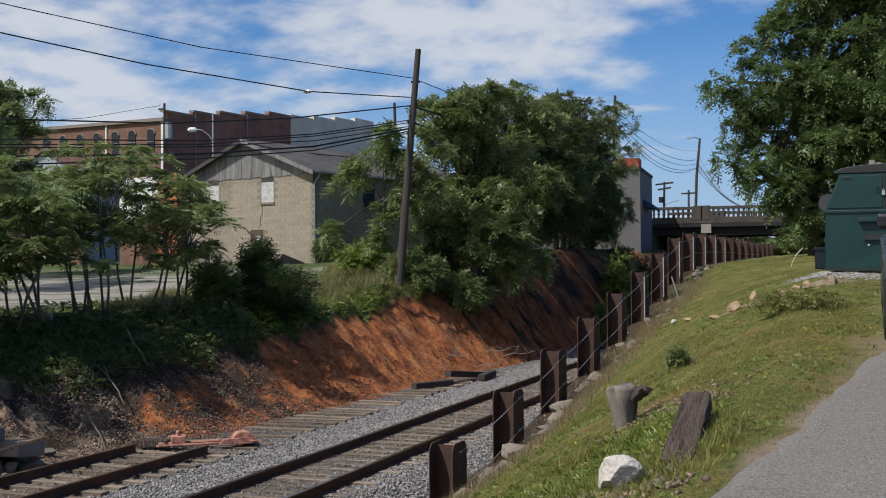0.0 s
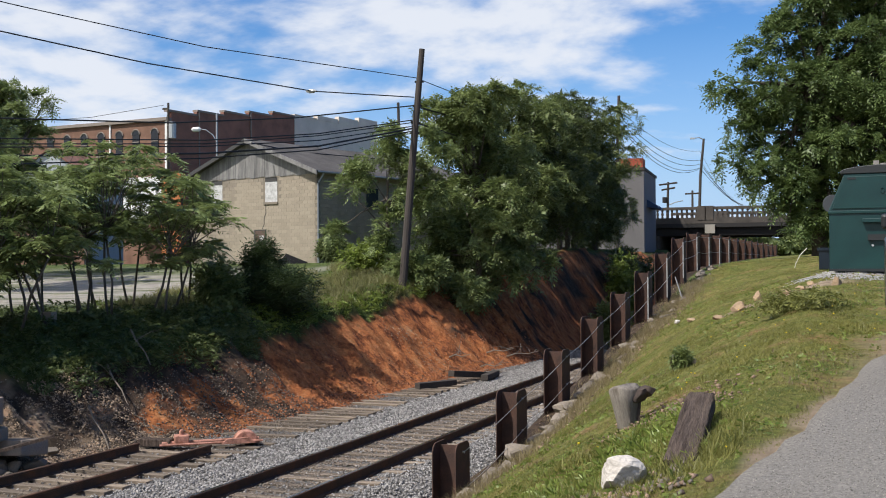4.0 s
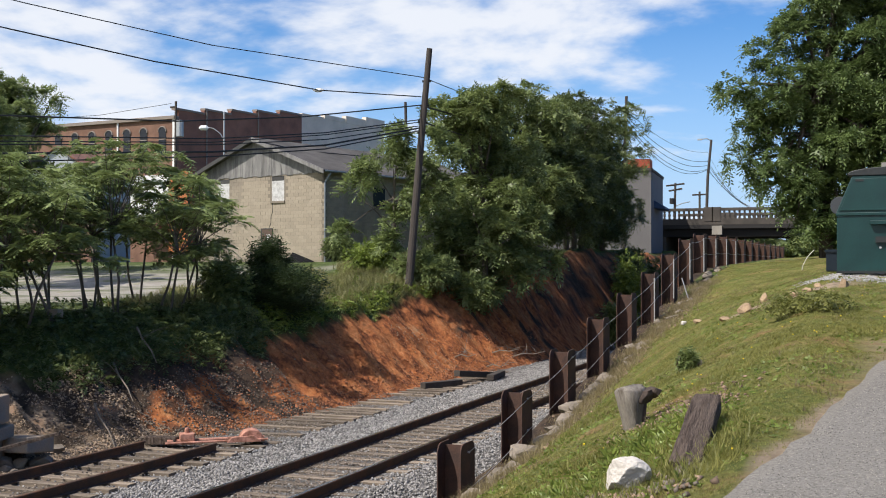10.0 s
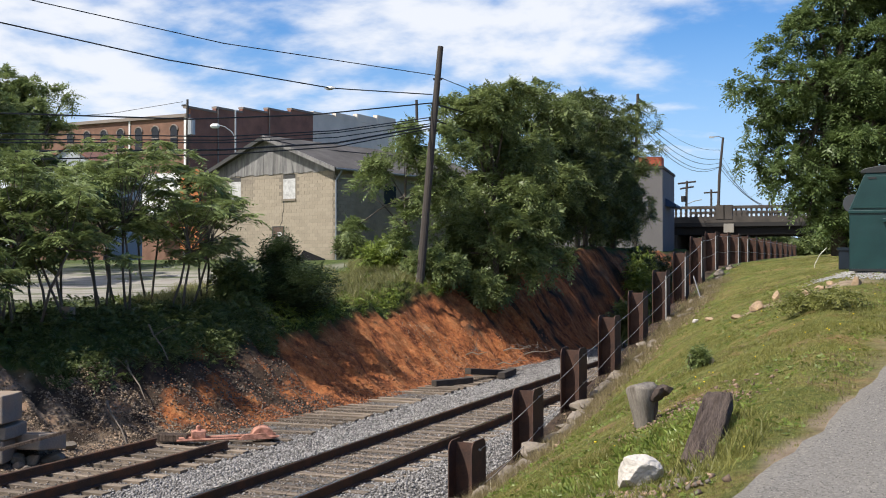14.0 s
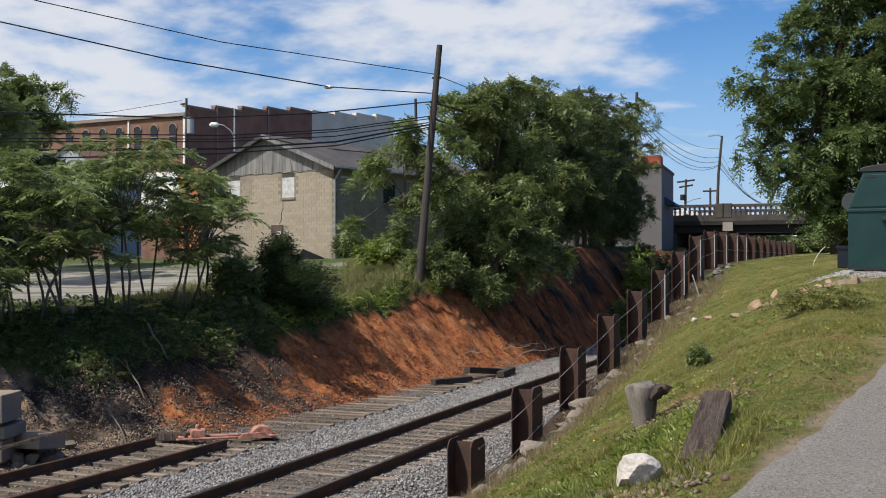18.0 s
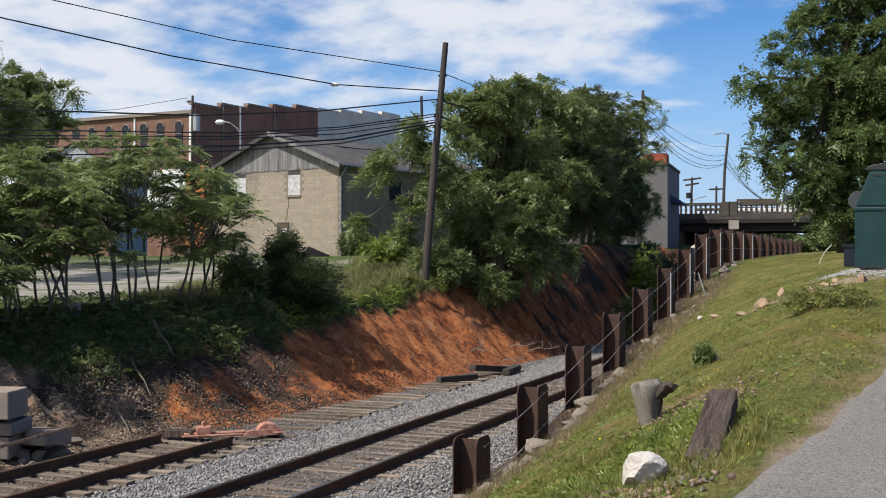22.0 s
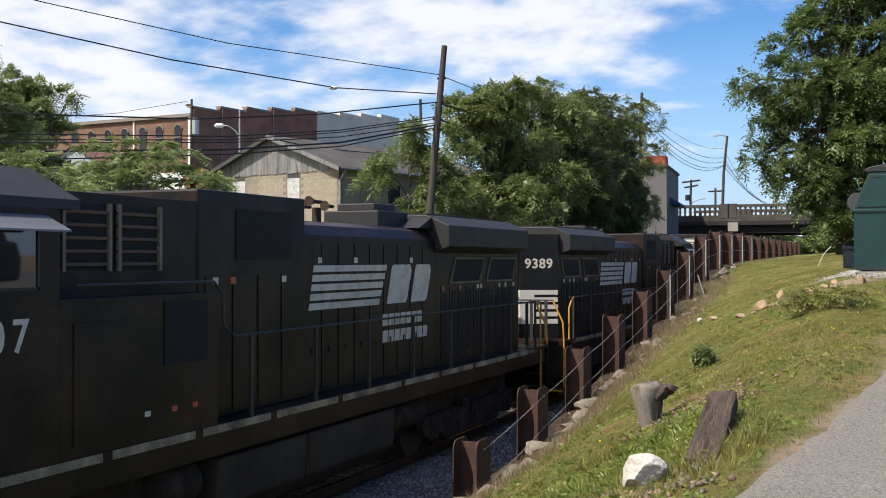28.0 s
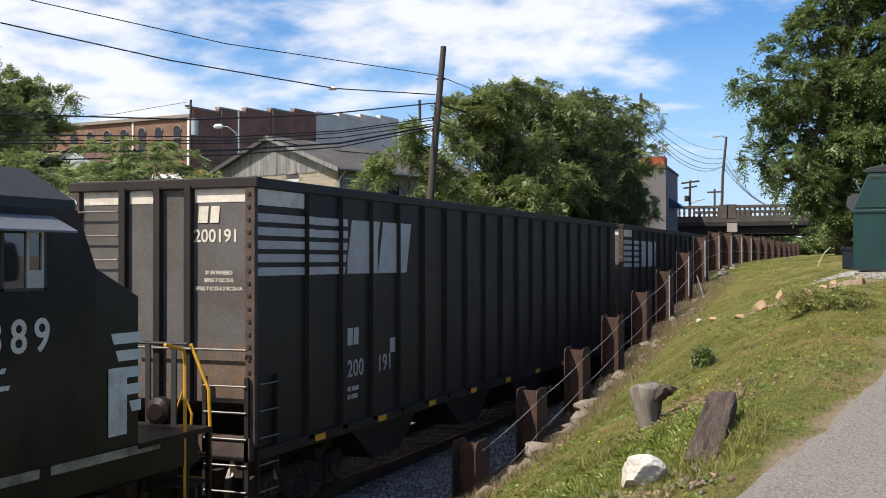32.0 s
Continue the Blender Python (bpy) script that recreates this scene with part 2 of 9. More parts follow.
def part(name, shape, material, parent=None, label="", smooth=False, bevel=0.0, at=None):
    """Links a shape as ONE mesh object, under a thing or under a part."""
    me = shape if isinstance(shape, bpy.types.Mesh) else shape.mesh(name, material, smooth)
    ob = new(name, me)
    if at is not None:
        ob.matrix_basis = at
    if parent is not None:
        ob.parent = parent
    if bevel:
        b = ob.modifiers.new("bevel", "BEVEL")
        b.width, b.segments, b.limit_method, b.angle_limit = bevel, 2, "ANGLE", radians(40)
    if label:
        ob["label"] = label
    return ob


def thing(name, m, label, category, group="", kind=""):
    ob = new(name)
    ob.matrix_basis = m
    ob.empty_display_size = 0.2
    return tagged(ob, label, category, group, kind)


def big_mesh(name, verts, faces, material, smooth=False):
    """A mesh from number arrays; faces all have the same count of corners."""
    verts, faces = np.asarray(verts, np.float32), np.asarray(faces, np.int32)
    me = bpy.data.meshes.new(name)
    k = faces.shape[1]
    me.vertices.add(len(verts)); me.vertices.foreach_set("co", verts.ravel())
    me.loops.add(faces.size); me.loops.foreach_set("vertex_index", faces.ravel())
    me.polygons.add(len(faces))
    me.polygons.foreach_set("loop_start", np.arange(0, faces.size, k, dtype=np.int32))
    me.update(calc_edges=True)
    if material:
        me.materials.append(material)
    if smooth:
        me.shade_smooth()
    return me


def hash2(i, j, seed):
    h = np.sin(i * 127.1 + j * 311.7 + seed * 74.7) * 43758.5453
    return h - np.floor(h)


def noise2(x, y, seed=0):
    """Smooth value noise, 0 to 1."""
    i, j = np.floor(x), np.floor(y)
    u, v = x - i, y - j
    u, v = u * u * (3 - 2 * u), v * v * (3 - 2 * v)
    return (hash2(i, j, seed) * (1 - u) + hash2(i + 1, j, seed) * u) * (1 - v) + (hash2(i, j + 1, seed) * (1 - u) + hash2(i + 1, j + 1, seed) * u) * v


def fbm(x, y, seed=0, octaves=4):
    t, a, s = 0.0, 0.5, 0.0
    for o in range(octaves):
        t = t + a * noise2(x * 2 ** o, y * 2 ** o, seed + o); s += a; a *= 0.5
    return t / s


def smoothstep(a, b, x):
    t = np.clip((x - a) / (b - a), 0, 1)
    return t * t * (3 - 2 * t)

# ---- the lie of the land ----
TRACK_X, SIDING_X = -9.265, -13.25
ROAD_Y = (-60, 0, 5, 12, 24, 40, 60, 90, 400)
ROAD_Z = (1.6, 1.95, 2.05, 2.55, 3.3, 3.72, 4.0, 4.1, 4.1)
FOOT_Y = (-60, 10, 16, 19.2, 22.3, 25.3, 28.4, 31.4, 34.4, 37.1, 40.2, 43, 60, 90, 400)
FOOT_Z = (-.5, -.3, -.1, .12, .62, 1.07, 1.55, 1.95, 2.4, 2.85, 3.25, 3.42, 3.75, 3.9, 3.9)
TOE_Y, TOE_X = (-60, 16.5, 19, 21.5, 28, 36, 41, 60, 400), (-15.3, -15.2, -14.7, -13.7, -13.2, -13.0, -12.5, -12.4, -12.4)
BROW_Y, BROW_Z = (-60, 10, 20, 30, 38, 50, 60, 400), (2.2, 2.2, 2.25, 2.45, 2.9, 4.1, 4.4, 4.4)
RUN_Y, RUN_X = (-60, 15, 19, 24, 40, 50, 400), (5.6, 5.4, 4.4, 3.6, 3.4, 3.0, 3.0)


def road_edge(y):
    return -0.92 + 0.165 * (np.minimum(y, 17.0) - 6.9) + 0.02 * np.maximum(y - 17.0, 0)


def right_z(x, y):
    u = np.clip((-0.9 - x) / 5.0, 0, 1)
    top = np.interp(y, ROAD_Y, ROAD_Z)
    return top + (np.interp(y, FOOT_Y, FOOT_Z) - top) * (0.55 * u + 0.45 * u * u)


def left_z(x, y):
    """Cutting side and the plateau behind it."""
    toe, run = np.interp(y, TOE_Y, TOE_X), np.interp(y, RUN_Y, RUN_X)
    brow = np.interp(y, BROW_Y, BROW_Z)
    s = np.clip((toe - x) / run, 0, 1)
    bank = -0.28 + (brow + 0.28) * (0.75 * s + 0.25 * s * s * (3 - 2 * s))
    far = np.clip((toe - run - x) / 14.0, 0, 1)
    plateau = 2.35 + 1.3 * smoothstep(34, 55, y + 0 * x)
    return np.where(s < 1, bank, brow + (plateau - brow) * smoothstep(0, 1, far))


def land_z(x, y):
    """Height of the ground at x, y (arrays or numbers)."""
    x, y = np.asarray(x, float), np.asarray(y, float)
    r, l = right_z(x, y), left_z(x, y)
    wall = smoothstep(-7.1, -6.25, x)
    foot = np.interp(y, FOOT_Y, FOOT_Z)
    z = np.where(x > -6.25, r, np.where(x > -11, -0.42 + (foot + 0.42) * wall, l))
    return np.where((x <= -7.1) & (x > -13.5), np.minimum(z, np.where(x > -11, -0.42, z)), z)


def ground_z(x, y):
    """As land_z, with the small unevenness of the surface."""
    x, y = np.asarray(x, float), np.asarray(y, float)
    z = land_z(x, y)
    toe = np.interp(y, TOE_Y, TOE_X)
    on_bank = smoothstep(0.1, 1.0, toe - x) * (1 - smoothstep(3.6, 5.5, toe - x))
    gully = np.abs(fbm(y * 0.9 + x * 0.25, x * 0.22, 3, 5) - 0.5) * 2
    z = z + on_bank * (0.50 * (gully - 0.35) + 0.30 * (fbm(x * 2.3, y * 2.3, 9) - 0.5) + 0.36 * (np.abs(fbm(y * 2.6 + x * 0.5, x * 0.5, 15) - 0.5) * 2 - 0.3) + 0.12 * (fbm(x * 5.5, y * 5.5, 17, 2) - 0.5))
    grass = smoothstep(-6.3, -5.6, x) * (1 - smoothstep(-0.5, 0.1, x - road_edge(y)))
    z = z + grass * (0.16 * (fbm(x * 0.8, y * 0.8, 5) - 0.5) + 0.06 * (fbm(x * 3, y * 3, 6) - 0.5) + 0.035 * (fbm(x * 7, y * 7, 8, 2) - 0.5))
    rough = smoothstep(0, 2, toe - x - 4.5)
    return z + rough * 0.12 * (fbm(x * 0.7, y * 0.7, 12) - 0.5)


def ground_material():
    m = bpy.data.materials.new("ground")
    m.use_nodes = True
    nt = m.node_tree
    n, l = nt.nodes.new, nt.links.new
    p = nt.nodes["Principled BSDF"]
    p.inputs["Roughness"].default_value = 0.95
    p.inputs["Specular IOR Level"].default_value = 0.2
    co = n("ShaderNodeTexCoord")

    def noise_tex(scale, detail=5, rough=0.6, stretch=None):
        t = n("ShaderNodeTexNoise")
        t.inputs["Scale"].default_value, t.inputs["Detail"].default_value, t.inputs["Roughness"].default_value = scale, detail, rough
        if stretch:
            mp = n("ShaderNodeMapping")
            mp.inputs["Scale"].default_value = stretch
            l(co.outputs["Object"], mp.inputs[0]); l(mp.outputs[0], t.inputs["Vector"])
        else:
            l(co.outputs["Object"], t.inputs["Vector"])
        return t.outputs["Fac"]

    def ramp(value, stops):
        r = n("ShaderNodeValToRGB")
        while len(r.color_ramp.elements) < len(stops):
            r.color_ramp.elements.new(0.5)
        for e, (at, c) in zip(r.color_ramp.elements, stops):
            e.position, e.color = at, (*c, 1)
        l(value, r.inputs[0])
        return r.outputs[0]

    def blend(fac, a, b):
        x = n("ShaderNodeMix"); x.data_type = "RGBA"
        l(fac, x.inputs["Factor"]); l(a, x.inputs["A"]); l(b, x.inputs["B"])
        return x.outputs["Result"]
    grass = ramp(noise_tex(1.3, 8, 0.7), [(0.30, (0.070, 0.085, 0.022)), (0.44, (0.135, 0.155, 0.034)), (0.54, (0.21, 0.195, 0.056)), (0.62, (0.26, 0.185, 0.075)), (0.72, (0.29, 0.16, 0.075))])
    clay = ramp(noise_tex(1.7, 10, 0.74, (0.75, 1.35, 0.75)), [(0.30, (0.045, 0.024, 0.017)), (0.40, (0.20, 0.068, 0.030)), (0.50, (0.44, 0.150, 0.052)), (0.62, (0.52, 0.225, 0.090)), (0.74, (0.46, 0.30, 0.18))])
    soil = ramp(noise_tex(1.6, 8, 0.7), [(0.3, (0.022, 0.016, 0.012)), (0.5, (0.060, 0.042, 0.030)), (0.68, (0.13, 0.085, 0.055))])
    green = ramp(noise_tex(1.5, 7, 0.7), [(0.3, (0.03, 0.045, 0.012)), (0.55, (0.085, 0.115, 0.03)), (0.7, (0.16, 0.17, 0.06))])
    lot = ramp(noise_tex(0.8, 8, 0.7), [(0.3, (0.27, 0.24, 0.205)), (0.55, (0.38, 0.345, 0.295)), (0.68, (0.24, 0.225, 0.11))])
    fine_r = n("ShaderNodeMapRange")
    fine_r.inputs["From Min"].default_value, fine_r.inputs["From Max"].default_value = 0.32, 0.68
    fine_r.inputs["To Min"].default_value, fine_r.inputs["To Max"].default_value = 0.45, 1.35
    l(noise_tex(7.5, 9, 0.78), fine_r.inputs["Value"])
    rough_clay = n("ShaderNodeVectorMath"); rough_clay.operation = "SCALE"
    l(clay, rough_clay.inputs[0]); l(fine_r.outputs[0], rough_clay.inputs["Scale"])
    clay = rough_clay.outputs[0]
    fine_g = n("ShaderNodeMapRange")
    fine_g.inputs["From Min"].default_value, fine_g.inputs["From Max"].default_value = 0.30, 0.70
    fine_g.inputs["To Min"].default_value, fine_g.inputs["To Max"].default_value = 0.45, 1.45
    l(noise_tex(13, 8, 0.75), fine_g.inputs["Value"])
    tufted = n("ShaderNodeVectorMath"); tufted.operation = "SCALE"
    l(grass, tufted.inputs[0]); l(fine_g.outputs[0], tufted.inputs["Scale"])
    grass = tufted.outputs[0]
    attr = {}
    for name in ("grass", "clay", "lot", "soil", "sand"):
        a = n("ShaderNodeAttribute"); a.attribute_name = name
        attr[name] = a.outputs["Fac"]
    c = blend(attr["soil"], green, soil)
    c = blend(attr["clay"], c, clay)
    c = blend(attr["lot"], c, lot)
    c = blend(attr["grass"], c, grass)
    sand = ramp(noise_tex(5, 8, 0.7), [(0.3, (0.24, 0.17, 0.11)), (0.6, (0.40, 0.31, 0.22))])
    c = blend(attr["sand"], c, sand)
    l(c, p.inputs["Base Color"])
    b = n("ShaderNodeBump")
    b.inputs["Strength"].default_value, b.inputs["Distance"].default_value = 0.9, 0.11
    l(noise_tex(10, 10, 0.76), b.inputs["Height"]); l(b.outputs[0], p.inputs["Normal"])
    return m


def build_ground():
    xs = np.unique(np.round(np.concatenate([np.linspace(-1500, -60, 14), np.linspace(-60, -24, 19), np.arange(-24, -12, 0.12), np.linspace(-12, -7.1, 8),
                                            np.arange(-7.1, -0.4, 0.10), np.linspace(-0.4, 12, 20), np.linspace(14, 60, 12), np.linspace(80, 1500, 12)]), 3))
    ys = np.unique(np.round(np.concatenate([np.linspace(-300, -10, 12), np.linspace(-10, 4, 8), np.arange(4, 48, 0.13), np.linspace(48, 110, 60), np.linspace(115, 300, 14), np.linspace(350, 2500, 10)]), 3))
    X, Y = np.meshgrid(xs, ys)
    Z = ground_z(X, Y)
    nx, ny = len(xs), len(ys)
    k = (np.arange(ny - 1)[:, None] * nx + np.arange(nx - 1)).ravel()
    me = big_mesh("ground", np.stack([X, Y, Z], -1).reshape(-1, 3), np.stack([k, k + 1, k + nx + 1, k + nx], 1), ground_material(), smooth=True)
    x, y = X.ravel(), Y.ravel()
    toe, run = np.interp(y, TOE_Y, TOE_X), np.interp(y, RUN_Y, RUN_X)
    s = (toe - x) / run
    wob = fbm(x * 0.5, y * 0.5, 21) - 0.5
    wob2 = fbm(x * 1.6, y * 1.6, 25) - 0.5
    right = smoothstep(-5.75, -5.0, x + wob2 * 1.1)
    top_edge = np.interp(y, (15, 20, 24, 30, 36, 42, 60), (0.45, 0.60, 0.66, 0.72, 0.80, 0.95, 1.0))
    bank = smoothstep(-0.15, -0.02, s) * (1 - smoothstep(top_edge - 0.07, top_edge + 0.07, s + wob * 0.25))
    # clay fades to soil past y 36: tree shade put into the colour; the dark end below y 25 is part real soil, part
    # painted shade
    clay = bank * smoothstep(-0.16, 0.02, wob2 - 0.20 + smoothstep(24.8, 27.6, y) * 0.42 - smoothstep(36, 42, y) * 0.24)
    clay = np.maximum(clay, bank * smoothstep(0.12, 0.24, wob2) * 0.6)
    tan = bank * smoothstep(21.0, 19.0, y) * smoothstep(-0.10, 0.06, wob2)
    bare = np.maximum(bank, (x > -14.5) & (x < -5.9))
    lot = smoothstep(-22.5, -24.5, x - wob * 2) * (1 - smoothstep(44, 50, y + wob * 8)) * smoothstep(24, 27, y) * (1 - 0.8 * smoothstep(0.06, 0.14, wob2))
    for name, value in (("grass", right), ("clay", clay), ("soil", bare * (1 - right)), ("lot", lot), ("sand", np.maximum(smoothstep(-0.10, 0.0, x - road_edge(y) + 0.35 * wob2), np.maximum(smoothstep(1.25, 0.7, np.hypot((x + 1.25) / 1.0, (y - 22.55) / 0.55) + wob2), np.maximum(tan * 0.75, smoothstep(1.25, 0.6, np.hypot((x + 2.5) / 0.5, (y - 23.0) / 0.35) + wob2)))))):
        a = me.attributes.new(name, "FLOAT", "POINT")
        a.data.foreach_set("value", np.asarray(value, np.float32).ravel())
    tagged(new("ground", me), "mown grass slope, red clay cutting and rough green verge", "ground", kind="structure")


build_ground()


def build_road():
    asphalt = mat("worn asphalt", (0.190, 0.174, 0.152), 0.95, var=0.7, scale=45, fine=140, bump=0.8, bump_dist=0.008, second=(0.170, 0.153, 0.130), second_scale=0.7, second_at=0.52, second_soft=0.2)
    ys = np.concatenate([np.arange(-20, 40, 0.35), np.arange(40, 140, 4)])
    us = np.concatenate([[0, 0.004], np.linspace(0.03, 1, 12)])
    V = []
    for y in ys:
        wob = 0.22 * (noise2(np.float64(y * 0.9), np.float64(3.3), 4) - 0.5) + 0.10 * (noise2(np.float64(y * 3.1), np.float64(7.3), 5) - 0.5)
        for u in us:
            x = road_edge(y) + wob + u * 5.5
            V.append((x, y, float(np.interp(y, ROAD_Y, ROAD_Z)) + 0.035 + 0.04 * min(1, u * 4) * (1 - u) - (0.06 if u == 0 else 0)))
    n = len(us)
    k = (np.arange(len(ys) - 1)[:, None] * n + np.arange(n - 1)).ravel()
    road = new("road", big_mesh("road", V, np.stack([k, k + 1, k + n + 1, k + n], 1), asphalt, smooth=True))
    tagged(road, "narrow grey asphalt lane with a crumbling edge", "road", kind="structure")


build_road()


# ---- railway: ballast, sleepers, rails ----
def build_track():
    stone = mat("ballast", (0.26, 0.243, 0.225), 0.9, var=0.3, scale=3, fine=50, bump=0.6, bump_dist=0.02, island=0.6)
    bedm = mat("ballast bed", (0.14, 0.13, 0.12), 0.95, var=0.4, scale=4, fine=40, bump=1.0, bump_dist=0.04)
    # bed: a low bank across both tracks
    xs = np.concatenate([np.linspace(-15.2, -12.2, 14), np.linspace(-12, -6.4, 24)])
    ys = np.concatenate([np.arange(-30, 50, 0.5), np.linspace(50, 300, 20)])
    X, Y = np.meshgrid(xs, ys)
    shoulder = np.interp(X, (-15.2, -14.6, -12.0, -11.0, -10.75, -7.8, -6.9, -6.4), (-0.34, -0.24, -0.24, -0.24, -0.2, -0.2, -0.36, -0.42))
    Z = shoulder + 0.05 * (fbm(X * 3, Y * 3, 31) - 0.5)
    n = len(xs)
    k = (np.arange(len(ys) - 1)[:, None] * n + np.arange(n - 1)).ravel()
    bed = new("ballast_bed", big_mesh("ballast_bed", np.stack([X, Y, Z], -1).reshape(-1, 3), np.stack([k, k + 1, k + n + 1, k + n], 1), bedm, True))
    tagged(bed, "bed of grey crushed stone under the tracks", "ballast", kind="structure")
    # loose stones on it
    rng = np.random.default_rng(5)
    count = 90000
    x = rng.uniform(-14.9, -6.3, count * 2)
    y = 10 + 38 * rng.random(count * 2) ** 1.35
    dens = np.interp(x, (-14.9, -14.2, -12.4, -11.8, -10.4, -10.0, -8.5, -8.1, -7.0, -6.3), (0.20, 0.13, 0.13, 1, 1, 0.10, 0.10, 0.95, 0.9, 0.5))
    keep = np.nonzero(rng.random(count * 2) < dens)[0][:count]
    x, y = x[keep], y[keep]
    z = np.interp(x, (-15.2, -14.6, -12.0, -11.0, -10.75, -7.8, -6.9, -6.4), (-0.34, -0.24, -0.24, -0.24, -0.2, -0.2, -0.36, -0.42)) + rng.uniform(-0.005, 0.03, len(x))
    scatter_stones("ballast_stone", x, y, z, rng.uniform(0.016, 0.038, len(x)), stone, "loose grey crushed stones of the track ballast", rng)
    # brown dirty fines inside the gauge and over the decayed siding
    dirt = mat("brown dirty fines", (0.20, 0.160, 0.125), 0.95, var=0.35, scale=3, fine=50, bump=0.6, bump_dist=0.02, island=0.55)
    n1, n2 = 15000, 12000
    x = np.concatenate([rng.uniform(-10.0, -8.53, n1), -13.5 + rng.uniform(-1.5, 1.35, n2)])
    y = np.concatenate([10 + 36 * rng.random(n1) ** 1.4, 14 + 24 * rng.random(n2) ** 1.1])
    near = (np.arange(n1 + n2) < n1) | (y > 19.4) | (rng.random(n1 + n2) < 0.3)
    x, y = x[near], y[near]
    n2 = len(x) - n1
    lump = fbm(x * 1.3, y * 1.3, 37)
    z = np.where(np.arange(n1 + n2) < n1, -0.195 + 0.02 * lump, -0.24 + 0.17 * np.clip(lump - 0.30, 0, 1))
    scatter_stones("track_fines", x, y, z + rng.uniform(0, 0.025, n1 + n2), rng.uniform(0.010, 0.028, n1 + n2), dirt, "brown dirt and broken stone between the rails", rng)


def scatter_stones(name, x, y, z, size, material, label, rng):
    """One mesh of many small irregular stones, eight faces each."""
    n = len(x)
    base = np.array([(1, 0, 0), (-1, 0, 0), (0, 1, 0), (0, -1, 0), (0, 0, 1), (0, 0, -1)], float)
    tri = np.array([(0, 2, 4), (2, 1, 4), (1, 3, 4), (3, 0, 4), (2, 0, 5), (1, 2, 5), (3, 1, 5), (0, 3, 5)])
    jit = rng.uniform(0.55, 1.25, (n, 6, 1)) * size[:, None, None]
    a, b = rng.uniform(0, 2 * np.pi, n), rng.uniform(-0.9, 0.9, n)
    ca, sa, cb, sb = np.cos(a), np.sin(a), np.cos(b), np.sin(b)
    rot = np.zeros((n, 3, 3))
    rot[:, 0, 0], rot[:, 0, 1], rot[:, 0, 2] = ca, -sa * cb, sa * sb
    rot[:, 1, 0], rot[:, 1, 1], rot[:, 1, 2] = sa, ca * cb, -ca * sb
    rot[:, 2, 1], rot[:, 2, 2] = sb, cb
    V = np.einsum("nij,nkj->nki", rot, base[None] * jit)
    V[..., 2] *= 0.8
    V += np.stack([x, y, z], -1)[:, None, :]
    Fc = (np.arange(n)[:, None, None] * 6 + tri[None]).reshape(-1, 3)
    ob = new(name, big_mesh(name, V.reshape(-1, 3), Fc, material))
    return tagged(ob, label, "stones", kind="stuff")


def build_road_grit():
    """Pale and dark stones standing out of the worn surface."""
    rng = np.random.default_rng(15)
    for name, colour, label in (("road_grit", (0.34, 0.31, 0.265), "pale stones set in the worn asphalt"), ("dark_grit", (0.10, 0.092, 0.082), "dark stones and tar specks in the asphalt")):
        n = 11000
        y = 6.0 + 9 * rng.random(n) ** 1.2
        x = road_edge(y) + 0.12 + 2.3 * rng.random(n)
        z = np.interp(y, ROAD_Y, ROAD_Z) + 0.036 + 0.04 * np.minimum(1, (x - road_edge(y)) / 5.5 * 4) * (1 - (x - road_edge(y)) / 5.5)
        scatter_stones(name, x, y, z, rng.uniform(0.002, 0.0055, n), mat(name.replace("_", " "), colour, 0.95, var=0.2, bump=0, island=0.3), label, rng)


build_road_grit()
build_track()


def rail_profile():
    return [(-0.07, -0.178), (0.07, -0.178), (0.07, -0.166), (0.012, -0.15), (0.009, -0.05), (0.037, -0.04), (0.037, -0.008), (0.028, 0), (-0.028, 0), (-0.037, -0.008), (-0.037, -0.04), (-0.009, -0.05), (-0.012, -0.15), (-0.07, -0.166)]


